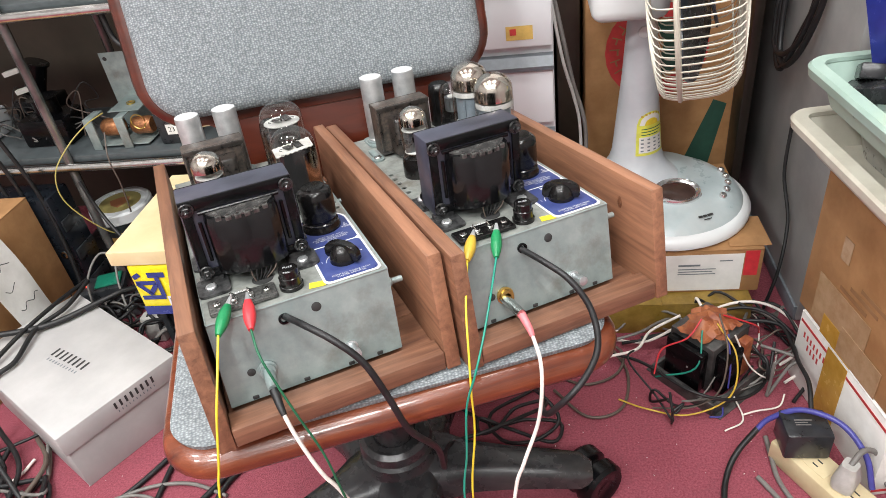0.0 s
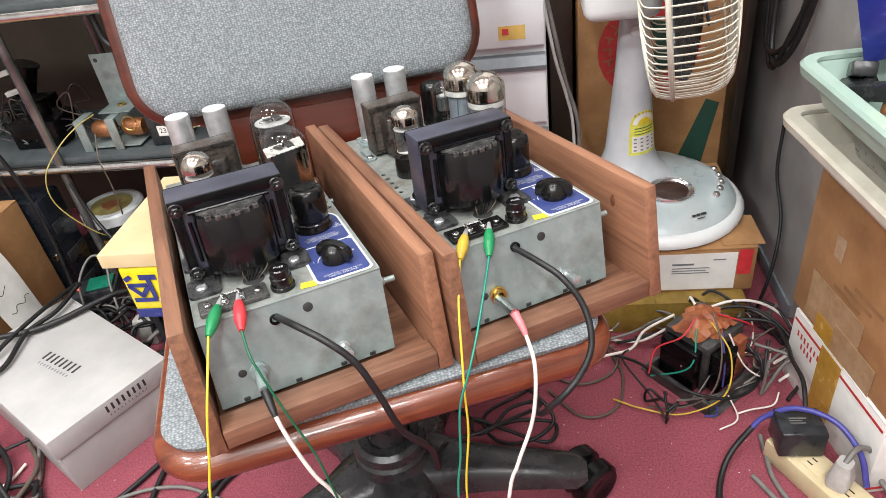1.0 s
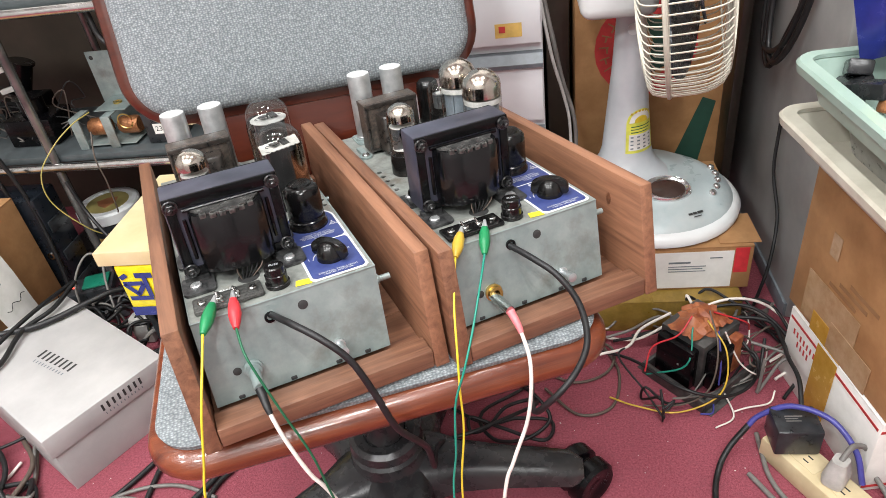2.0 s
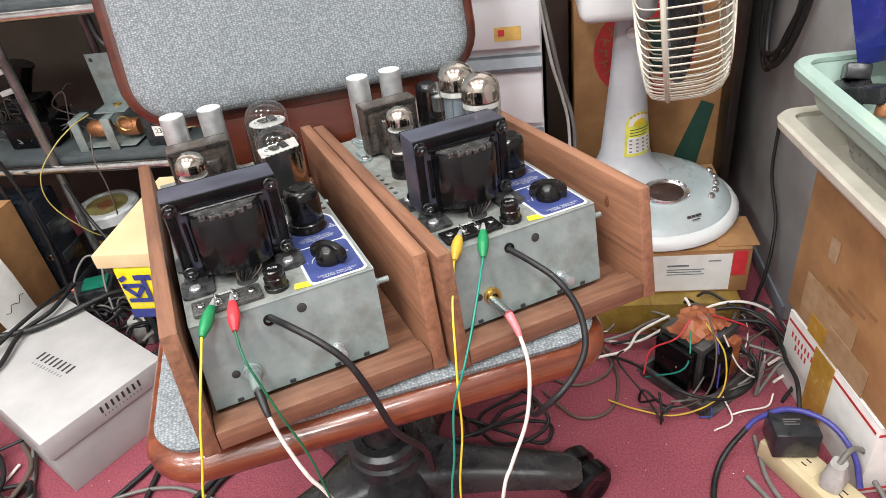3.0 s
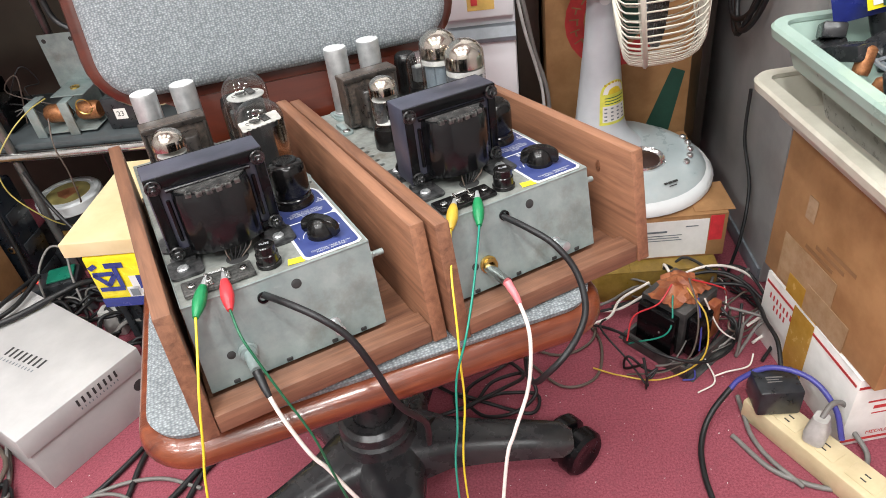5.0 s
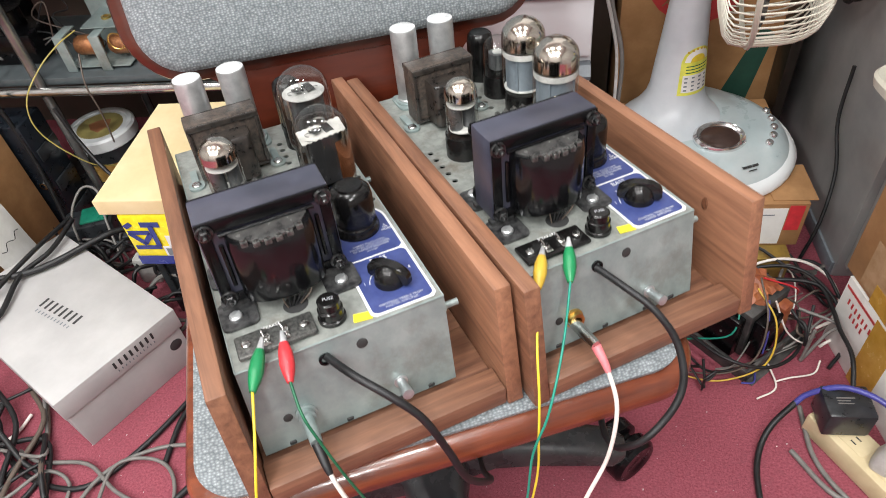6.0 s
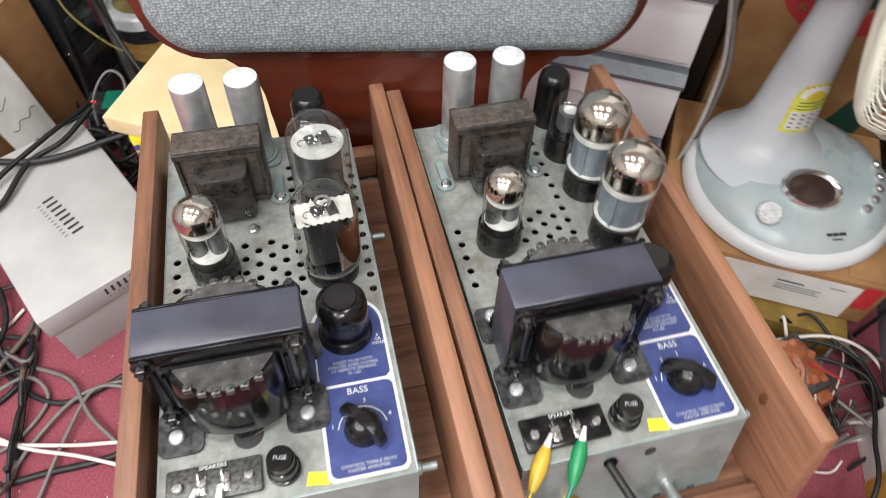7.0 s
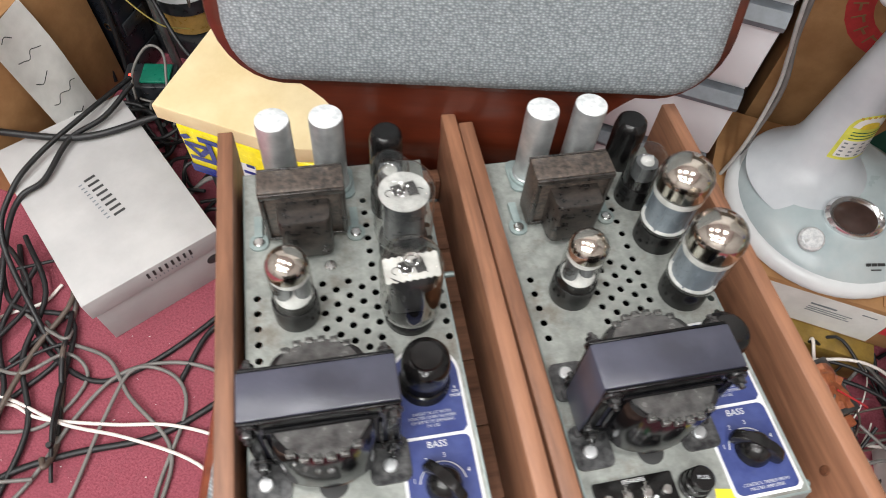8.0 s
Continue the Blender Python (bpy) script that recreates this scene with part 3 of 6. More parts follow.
def vacuum_tube(amp, x, y, base_r, base_h, glass_r, top, style, z=0.0712, tilt=(0, 0)):
    m = pose(x, y, z, tilt[0], tilt[1], 0)
    h = top - z
    root = part("tube_base", lathe(B(), [(0, 0), (base_r, 0), (base_r, base_h * 0.75), (base_r * 0.98, base_h * 0.8), (base_r * 0.98, base_h), (0, base_h)], m=m), M_BAKE, amp, "black bakelite tube base")
    g = glass_r
    prof = [(base_r * 0.93, base_h), (g * 0.97, base_h + 0.004), (g, base_h + 0.010), (g, h - g * 0.85)]
    for k in range(1, 8):
        a = radians(90 * k / 7)
        prof.append((g * math.cos(a), h - g * 0.85 + g * 0.85 * math.sin(a)))
    prof[-1] = (0, h)
    sh = part("glass_envelope", lathe(B(), prof, m=m, n=28), M_SMOKE if style == "smoke" else M_GLASS, root, "clear glass bulb" if style != "smoke" else "brown-tinted glass bulb")
    sh.visible_shadow = False
    gi = g * 0.965
    zt = h - g * 0.85
    if style in ("mirror", "small", "power"):
        drop = {"mirror": 0.006, "small": 0.005, "power": 0.010}[style]
        gp = [(gi, zt - drop), (gi, zt)]
        for k in range(1, 8):
            a = radians(90 * k / 7)
            gp.append((gi * math.cos(a), zt + gi * 0.85 * math.sin(a)))
        gp[-1] = (0, zt + gi * 0.85)
        part("getter", lathe(B(), gp, m=m, n=28), M_GETTER, root, "silvered getter cap inside the glass")
        zt -= drop + 0.002
    elif style == "smoke":
        # film added on one side to imitate the bulb's gold streak reflections
        film = B()
        rows = [[film.verts.new(m @ Vector((gi * math.cos(radians(a)), gi * math.sin(radians(a)), zz))) for a in range(-75, 60, 9)] for zz in (base_h + 0.010, base_h + 0.024, zt - 0.014, zt - 0.004)]
        for p, q in zip(rows, rows[1:]):
            for k in range(len(p) - 1):
                film.faces.new((p[k], p[k + 1], q[k + 1], q[k]))
        part("getter_streak_film", film, M_STREAKB, root, "bronze getter film imitating streak reflections on the glass")
        part("getter", lathe(B(), [(0.0035, zt + 0.006), (0.0055, zt + 0.0065), (0.0055, zt + 0.0075), (0.0035, zt + 0.007)], m=m, n=16), M_STEEL, root)
    pr = g * {"small": 0.90, "power": 0.74}.get(style, 0.66)
    lo, hi = base_h + 0.006, zt - 0.004
    bm = B()
    if style == "small":
        for s in (-1, 1):
            lathe(bm, [(0, lo), (pr * 0.45, lo), (pr * 0.45, hi), (0, hi)], n=12, m=m @ pose(s * pr * 0.5, 0, 0))
    elif style in ("power", "plain"):
        pr = g * (0.80 if style == "power" else 0.62)
        lathe(bm, [(0, lo), (pr, lo), (pr, hi), (0, hi)], n=20, m=m)
        for s in (0, 90, 180, 270):
            box(bm, pr * 0.96, pr * 1.10, -0.0007, 0.0007, lo, hi, 0, m @ pose(0, 0, 0, 0, 0, s + 40))
    else:
        prism(bm, round_rect(-pr, pr, -pr * 0.62, pr * 0.62, pr * 0.3, 3), lo, hi, m)
        for s in (-1, 1):
            box(bm, s * pr * 0.98 - 0.0008, s * pr * 0.98 + 0.0008, -0.006, 0.006, lo, hi, 0, m)
    part("anode", bm, {"smoke": M_ANODED, "clear": M_ANODEG, "small": M_ANODEG, "plain": M_ANODEG}.get(style, M_PLATE), root, "black metal anode" if style == "smoke" else "grey metal anode")
    bm = B()
    if style == "smoke":
        # oblong mica with a toothed edge
        w, d, o = gi * 0.88, gi * 0.40, []
        for k in range(17):
            o.append((-w + 2 * w * k / 16, -d - (0.0012 if k % 2 else 0)))
        for k in range(17):
            o.append((w - 2 * w * k / 16, d + (0.0012 if k % 2 else 0)))
        prism(bm, o, 0.0015, 0.0023, m @ pose(0, 0, hi, 9, -6, 0))
    else:
        mr_ = gi * (0.97 if style == "power" else 0.92)
        mr_ *= {"plain": 0.42, "clear": 0.94}.get(style, 1.0)
        lathe(bm, [(0, hi), (mr_, hi), (mr_, hi + 0.0008), (0, hi + 0.0008)], m=m, n=30)
    part("mica_spacer", bm, M_MICAG if style in ("clear", "plain") else M_MICA, root, "white mica spacer")
    if style == "power":
        part("mica_band", lathe(B(), [(gi * 0.985, hi - 0.001), (gi * 0.992, hi + 0.002), (gi * 0.992, hi + 0.0046)], m=m, n=28), M_MICA, root, "white band on the glass")
        part("mica_disc", lathe(B(), [(0, lo - 0.001), (gi * 0.95, lo - 0.001), (gi * 0.95, lo), (0, lo)], m=m, n=28), M_MICA, root, "white mica disc")
    if style == "small":
        part("mica_disc", lathe(B(), [(0, lo - 0.001), (gi * 0.9, lo - 0.001), (gi * 0.9, lo), (0, lo)], m=m, n=28), M_MICA, root, "white mica disc")
    if style in ("clear", "smoke"):
        gt = B()
        for s in (-1, 1):
            box(gt, s * 0.0048 - 0.0034, s * 0.0048 + 0.0034, -0.0055, 0.0045, 0.003, 0.0048, 0.0005, m @ pose(0, 0, hi, 12 * s, 0, 15))
        tube(gt, [m @ Vector((0, 0, hi + 0.001)), m @ Vector((0, 0, hi + 0.006))], 0.0008, 6)
        part("getter_holder", gt, M_BLACKI, root, "black getter clips")
        for s in (-1, 1):
            hk = B()
            tube(hk, [m @ Vector((s * gi * 0.5 + 0.003 * math.cos(a), -gi * 0.12 + 0.003 * math.sin(a), hi + 0.0028)) for a in (0.5, 1.5, 2.5, 3.5, 4.5)], 0.0003, 5)
            part("mica_slot", hk, M_BLACKI, root)
    return root


def ventless_transformer(amp, x0, x1, y0, y1, z0, z1, mat, bell, name, lugs):
    """A frame transformer standing on feet, with a bulging coil on its front and back."""
    cx = (x0 + x1) / 2
    bm = B()
    box(bm, x0, x1, y0, y1, z0, z1, 0.0016)
    root = part(name, bm, mat, amp, "black-blue painted iron transformer" if lugs else "rusty black iron transformer")
    hw, dp, zl, zh = bell
    for s, y in ((-1, y0), (1, y1)):
        fl = B()
        w = 0.0085 if lugs else 0.004
        for a, b, c, d in ((x0 + 0.0004, x1 - 0.0004, z1 - w - 0.0015, z1 - 0.0005), (x0 + 0.001, x1 - 0.001, z0 + 0.001, z0 + w), (x0 + 0.001, x0 + w, z0 + w, z1 - w - 0.0015), (x1 - w, x1 - 0.001, z0 + w, z1 - w - 0.0015)):
            box(fl, a, b, min(y, y + s * 0.0022), max(y, y + s * 0.0022), c, d, 0.0008)
        part("end_flange", fl, M_BLACKP if lugs else M_RUSTB, root)
        if lugs:
            rib = B()
            yr = y + s * 0.0024
            tube(rib, [(x0 + 0.013, yr, z1 - 0.0125), (cx, yr, z1 - 0.0125), (x1 - 0.013, yr, z1 - 0.0125)], 0.0016, 8, 2)
            part("flange_rib", rib, M_BLACKP, root)
            for xr in (x0 + 0.0125, x1 - 0.0125):
                part("flange_rib", tube(B(), [(xr, yr, z1 - 0.020), (xr, yr, (z0 + z1) / 2), (xr, yr, z0 + 0.016)], 0.0016, 8, 2), M_BLACKP, root)
        cb = B()
        n = 12
        secs = []
        for k in range(n + 1):
            a = math.pi * k / n
            if lugs:
                secs.append((cx - hw * math.cos(a), y + s * dp * math.sin(a) ** 0.6 if 0 < k < n else y))
            else:
                ca = math.cos(a)
                secs.append((cx - hw * math.copysign(abs(ca) ** 0.28, ca), y + s * (dp if s < 0 else 0.008) * math.sin(a) ** 0.3 if 0 < k < n else y))
        lows = [cb.verts.new((x, y2, zl)) for x, y2 in secs]
        mids = [cb.verts.new((x, y2, zh - (0.006 if lugs else 0.002))) for x, y2 in secs]
        his = [cb.verts.new((cx + (x - cx) * 0.97, y + (y2 - y) * (0.9 if lugs else 0.93), zh)) for x, y2 in secs]
        for p, q in ((lows, mids), (mids, his)):
            for k in range(n):
                cb.faces.new((p[k], p[k + 1], q[k + 1], q[k]))
        cb.faces.new(lows)
        cb.faces.new(his)
        part("coil_cover", cb, M_COIL if lugs else M_RUSTB, root, "", 45)
        if lugs:
            strip = B()
            pts = [(cx + 0.9 * hw * f, y + s * (dp * (1 - 0.75 * abs(f) ** 2.6) - 0.001), zh + 0.0006) for f in (-1, -0.75, -0.4, 0, 0.4, 0.75, 1)]
            prism(strip, [(a, b) for a, b, _ in pts] + [(cx + 0.8 * hw, y + s * 0.001), (cx - 0.8 * hw, y + s * 0.001)], zh + 0.0003, zh + 0.0016)
            part("lug_board", strip, M_LUGB, root, "grey terminal board")
            for k in range(6):
                f = -0.62 + 1.24 * k / 5
                lg = B()
                yy = y + s * (dp * (1 - 0.75 * abs(f) ** 2.6) - 0.0012)
                box(lg, cx + hw * f - 0.0024, cx + hw * f + 0.0024, yy - 0.0022, yy + 0.0022, zh - 0.0018, zh + 0.0024, 0.0007)
                tube(lg, [(cx + hw * f - 0.0012, yy, zh + 0.0022), (cx + hw * f, yy + s * 0.001, zh + 0.0036), (cx + hw * f + 0.0014, yy, zh + 0.0022)], 0.0005, 5, 3)
                part("solder_lug", lg, M_LUGT, root)
        for bx in (x0 + 0.0055, x1 - 0.0055):
            for bz in (z0 + 0.0065, z1 - 0.0075):
                if not lugs:
                    continue
                bo = B()
                bmx = pose(bx, y + s * 0.0023, bz, -90 * s, 0, 0)
                lathe(bo, [(0, -0.0004), (0.0060, -0.0004), (0.0060, 0.0012), (0.0054, 0.0016), (0, 0.0016)], n=16, m=bmx)
                lathe(bo, [(0, 0.0016), (0.0041, 0.0016), (0.0041, 0.0048), (0.0036, 0.0054), (0, 0.0054)], n=6, m=bmx)
                lathe(bo, [(0.0020, 0.005), (0.0020, 0.0078), (0.0012, 0.0084), (0, 0.0084)], n=8, m=bmx)
                part("bolt", bo, M_BOLT, root, "dark steel bolt and washer", 25)
    return root


def screw(bm, x, y, z, r, m=None):
    mm = (m or Matrix.Identity(4)) @ pose(x, y, z)
    lathe(bm, [(0, 0), (r, 0), (r, r * 0.35), (r * 0.8, r * 0.55), (0, r * 0.62)], n=14, m=mm)
    box(bm, -r * 0.85, r * 0.85, -r * 0.1, r * 0.1, r * 0.5, r * 0.66, 0, mm @ pose(0, 0, 0, 0, 0, 35))


def amplifier(m, right):
    t = thing("tube_amplifier", m, "grey zinc valve amplifier with blue plate and " + ("silver-topped tubes" if right else "clear-topped tubes"), "amplifier", "valve amplifiers")
    Z = 0.071
    # folded sheet-metal chassis with a sloping front
    bm = B()
    fr = [(0.0, -0.003, 0.0), (0.1445, -0.003, 0.0), (0.1478, 0.0115, Z), (0.0012, 0.0115, Z)]
    bk = [(0.0, 0.3150, 0.0), (0.1478, 0.3150, 0.0), (0.1478, 0.3150, Z), (0.0012, 0.3150, Z)]
    f4, b4 = [bm.verts.new(p) for p in fr], [bm.verts.new(p) for p in bk]
    bm.faces.new(f4)
    bm.faces.new(b4)
    bm.faces.new((f4[0], f4[3], b4[3], b4[0]))
    bm.faces.new((f4[1], f4[2], b4[2], b4[1]))
    part("chassis", bm, M_ZINC, t, "scuffed grey-green zinc chassis with a sloping front")
    lip = B()
    box(lip, 0.0012, 0.1478, 0.0108, 0.0125, Z - 0.0012, Z + 0.0002, 0.0004)
    box(lip, 0.1468, 0.1482, 0.012, 0.315, Z - 0.0016, Z + 0.0002, 0.0004)
    box(lip, 0.0008, 0.0020, 0.012, 0.315, Z - 0.0016, Z + 0.0002, 0.0004)
    part("folded_edge", lip, M_ZINC, t)
    part("perforated_deck", top_plate(B(), Z), M_DECK, t, "grey deck with round vent holes")
    # added black sheet makes the inside look dark through the vent holes
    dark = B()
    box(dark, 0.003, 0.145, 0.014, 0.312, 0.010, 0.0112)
    part("dark_interior_sheet", dark, M_BLACKP, t, "black sheet standing in for the dark inside of the chassis")


    def front(x, z):
        """A pose on the sloping front, z axis outwards."""
        return pose(x, -0.003 + 0.0145 * z / Z - 0.0002, z, 90 - 11.5, 0, 0)

    for x, z, r in ((0.0845, 0.0585, 0.0036), (0.0225, 0.0235, 0.003)):
        part("panel_hole", lathe(B(), [(0, 0.0002), (r, 0.0002), (r * 1.12, 0.0)], n=18, m=front(x, z)), M_BLACKI, t, "small dark hole in the panel")
    gr = B()
    lathe(gr, [(0.0025, 0.0), (0.0045, 0.0), (0.0045, 0.0016), (0.003, 0.002), (0.0025, 0.0005)], n=18, m=front(0.058, 0.0575))
    part("grommet", gr, M_BLACKP, t, "black cord grommet")
    so = B()
    lathe(so, [(0, 0), (0.0052, 0), (0.0052, 0.0012), (0.0036, 0.0016), (0.0036, 0.010), (0.0042, 0.011), (0.0042, 0.017), (0, 0.018)], n=12, m=front(0.1035, 0.0165))
    part("jack_stud", so, M_ALU, t, "bright metal stud on the front panel")
    ja = B()
    lathe(ja, [(0.0035, 0), (0.0078, 0), (0.0078, 0.0015), (0.0062, 0.002), (0.0062, 0.006), (0.0035, 0.006)], n=20, m=front(0.0345, 0.0215))
    part("phono_jack", ja, M_BRASS if right else M_ZINC, t, "round threaded input socket")
    for x in (0.02, 0.062, 0.10, 0.125):
        part("bottom_notch", box(B(), x - 0.0025, x + 0.0025, -0.0035, -0.0020, 0.0005, 0.004, 0.0008), M_BLACKI, t)
    for y, z in ((0.012, 0.052), (0.205, 0.045)):
        part("side_stud", lathe(B(), [(0, 0), (0.0042, 0), (0.0042, 0.003), (0.0026, 0.004), (0.0026, 0.013), (0, 0.0135)], n=12, m=pose(0.1476, y + 0.008, z, 0, 90, 0)), M_ZINC, t)

    # power transformer
    pt = ventless_transformer(t, 0.0072, 0.0972, 0.0730, 0.1020, 0.0765, 0.1475, M_IRON, (0.0295, 0.0225, 0.0835, 0.133), "power_transformer", True)
    for x in (0.0005, 0.075):
        for y0, y1, sy in ((0.049, 0.078, 0.0600), (0.0965, 0.124, 0.116)):
            fo = B()
            prism(fo, round_rect(x + 0.001, x + 0.027, y0, y1, 0.005, 3), Z + 0.0003, Z + 0.0026)
            box(fo, x + 0.005, x + 0.024, 0.0705 if y0 < 0.09 else 0.0965, 0.0775 if y0 < 0.09 else 0.1035, Z + 0.002, 0.0768)
            part("mounting_foot", fo, M_FOOT, pt)
            sc = B()
            screw(sc, 0.0125 if x < 0.05 else 0.089, sy, Z + 0.0027, 0.0047)
            part("foot_screw", sc, M_ALU, pt, "slotted bright screw")
    for k in range(6):
        x = 0.045 + 0.004 * k
        part("lead_wire", tube(B(), [(x + 0.003, 0.058, 0.087), (x + 0.001, 0.0535, 0.080), (0.053 + 0.0018 * (k - 3), 0.0535, 0.0715)], 0.0006, 6, 4), M_WB if k % 5 else M_WBR, pt)
    hh = B()
    lathe(hh, [(0, 0.0001), (0.0085, 0.0001), (0.009, 0)], (0.053, 0.0545, Z + 0.0003), 20)
    part("lead_hole", hh, M_BLACKI, t, "dark cable opening in the deck")
    # output transformer
    ot = ventless_transformer(t, 0.0190, 0.0810, 0.2455, 0.2670, 0.0735, 0.128, M_RUST, (0.0190, 0.0215, 0.076, 0.1165), "output_transformer", False)
    for x in (0.0125, 0.0865):
        fo = B()
        prism(fo, round_rect(x - 0.007, x + 0.007, 0.237, 0.252, 0.006, 4), Z + 0.0003, Z + 0.0022)
        box(fo, x - 0.003, x + 0.003, 0.248, 0.268, Z + 0.0003, Z + 0.004)
        part("mounting_foot", fo, M_ZINC, ot)
    for x, y, dz, r in ((0.0125, 0.2435, 0.0022, 0.0042), (0.0865, 0.2435, 0.0022, 0.0042), (0.0645, 0.2165, 0.0003, 0.0045)):
        sc = B()
        screw(sc, x, y, Z + dz, r)
        part("foot_screw", sc, M_STEEL, ot, "slotted bright screw")
    # filter cans
    for x, y in ((0.0345, 0.2970), (0.0730, 0.2965)):
        can = part("capacitor_can", lathe(B(), [(0, 0.0035), (0.0135, 0.0035), (0.0135, 0.006), (0.0127, 0.007), (0.0127, 0.0745), (0.0123, 0.0765), (0.0112, 0.0768), (0.0108, 0.0758), (0, 0.0760)], (x, y, Z), 28), M_ALU, t, "dull aluminium capacitor can")
        part("can_top", lathe(B(), [(0, 0.0009), (0.0112, 0.0009), (0.0122, 0.0004), (0.0122, -0.0004), (0, -0.0004)], (x, y, Z + 0.0768), 28), M_GLINTW, can, "bare metal top whitened for the lamp's reflection")
        fl = B()
        prism(fl, round_rect(x - 0.017, x + 0.017, y - 0.017, y + 0.017, 0.007, 4), Z + 0.0003, Z + 0.0022)
        lathe(fl, [(0.0135, 0.002), (0.016, 0.0022), (0.0155, 0.0042), (0.0135, 0.0044)], (x, y, Z), 24)
        part("mounting_plate", fl, M_ZINC, can)
    # rear black can
    part("black_capacitor", lathe(B(), [(0, 0), (0.0135, 0), (0.0135, 0.040), (0.0122, 0.0475), (0.0095, 0.0500), (0, 0.0503)], (0.118, 0.303, Z), 24), M_BAKE, t, "black moulded can")
    # tubes
    if right:
        vacuum_tube(t, 0.0365, 0.180, 0.0163, 0.021, 0.0142, 0.1435, "small")
        vacuum_tube(t, 0.1205, 0.2195, 0.0180, 0.020, 0.0200, 0.1620, "power")
        vacuum_tube(t, 0.1220, 0.1675, 0.0180, 0.020, 0.0200, 0.1615, "power")
        vacuum_tube(t, 0.1165, 0.262, 0.0155, 0.022, 0.0145, 0.131, "plain")
    else:
        vacuum_tube(t, 0.0380, 0.180, 0.0163, 0.021, 0.0145, 0.1455, "small")
        vacuum_tube(t, 0.1205, 0.224, 0.0185, 0.020, 0.0215, 0.1635, "clear")
        vacuum_tube(t, 0.1175, 0.1675, 0.0185, 0.012, 0.0215, 0.1535, "smoke")
        vacuum_tube(t, 0.1165, 0.268, 0.0155, 0.022, 0.0145, 0.131, "plain")
    # moulded plug over the control plate
    pg = part("speaker_plug", lathe(B(), [(0, 0), (0.0178, 0), (0.0178, 0.003), (0.0166, 0.0048), (0.0166, 0.0075), (0.0153, 0.0085), (0.0153, 0.0102), (0.0161, 0.0112), (0.0163, 0.031), (0.0156, 0.0362), (0.0136, 0.0388), (0.0106, 0.0400), (0.0099, 0.0416), (0, 0.0422)], (0.1190, 0.1130, Z + 0.0014), 28), M_BAKE, t, "black moulded octal plug")
    # control plate
    x0, x1, y0, y1 = 0.0975, 0.1432, 0.0155, 0.080
    pa = B()

    def badge(a, b, c, d, low, high):
        o = [(b - low, c), (b, c + low)]
        o += [(b - high + high * math.cos(radians(q)), d - high + high * math.sin(radians(q))) for q in range(0, 91, 10)]
        o += [(a + high - high * math.sin(radians(q)), d - high + high * math.cos(radians(q))) for q in range(0, 91, 10)]
        return o + [(a, c + low), (a + low, c)]

    o = badge(x0 - 0.0014, x1 + 0.0014, y0 - 0.0014, 0.1395, 0.003, 0.0215)
    prism(pa, o, Z + 0.0003, Z + 0.0010)
    plate = part("control_plate", pa, M_WHITEI, t, "white-edged blue enamelled control plate")
    bl = B()
    prism(bl, round_rect(x0 + 0.0006, x1 - 0.0006, y0 + 0.0006, 0.0735, 0.0045, 4), Z + 0.0010, Z + 0.0014)
    part("bass_field", bl, M_BLUEPL, plate, "blue enamel field")
    bl = B()
    prism(bl, badge(x0 + 0.0006, x1 - 0.0006, 0.0757, 0.1375, 0.003, 0.0205), Z + 0.0010, Z + 0.0014)
    part("plug_field", bl, M_BLUEPL, plate, "blue enamel field")
    xc = (x0 + x1) / 2
    zz = Z + 0.0015
    words("bass_lettering", "BASS", 0.0062, pose(xc, 0.0692, zz), M_WHITEI, plate)
    words("bass_note", "CONTROL TREBLE FROM\nMASTER AMPLIFIER.", 0.0029, pose(xc, 0.0205, zz), M_INK, plate)
    words("plug_note", "INSERT PLUG WITH\nPOINTER OVER NUMBER\nOF REMOTE SPEAKERS\nIN USE", 0.0029, pose(xc, 0.0862, zz), M_INK, plate)
    words("plug_number", "2", 0.0035, pose(x0 + 0.0035, 0.1035, zz), M_WHITEI, plate)
    words("plug_number", "3", 0.0035, pose(x0 + 0.0022, 0.1185, zz), M_WHITEI, plate)
    words("plug_number", "8\nOR\nMORE", 0.0030, pose(x1 - 0.0045, 0.1035, zz), M_WHITEI, plate)
    for k, a in enumerate((165, 118, 80, 22)):
        words("scale_number", str(k + 1), 0.0042, pose(xc + 0.0185 * math.cos(radians(a)), 0.043 + 0.0190 * math.sin(radians(a)), zz), M_WHITEI, plate)
    arc = B()
    tube(arc, [(xc + 0.0150 * math.cos(radians(a)), 0.043 + 0.0150 * math.sin(radians(a)), zz) for a in range(10, 171, 20)], 0.0004, 5, 3)
    part("scale_arc", arc, M_WHITEI, plate)
    kn = B()
    lathe(kn, [(0, 0), (0.0118, 0), (0.0118, 0.0025), (0.0108, 0.007), (0.0088, 0.0115), (0.0055, 0.0145), (0, 0.0158)], (xc, 0.043, Z + 0.0016), 26)
    km = pose(xc, 0.043, Z + 0.0016, 0, 0, -52 if not right else -38)
    wing = [(0.0172 * math.cos(radians(a)), 0.004 + 0.0132 * math.sin(radians(a)) ** 0.55) for a in range(0, 181, 12)]
    prism(kn, [(0.0150, 0.0015), *wing, (-0.0150, 0.0015)], -0.0033, 0.0033, km @ Matrix(((1, 0, 0, 0), (0, 0, 1, 0), (0, 1, 0, 0), (0, 0, 0, 1))), 0.0012)
    part("bass_knob", kn, M_BAKE, t, "black bakelite pointer knob", 45)
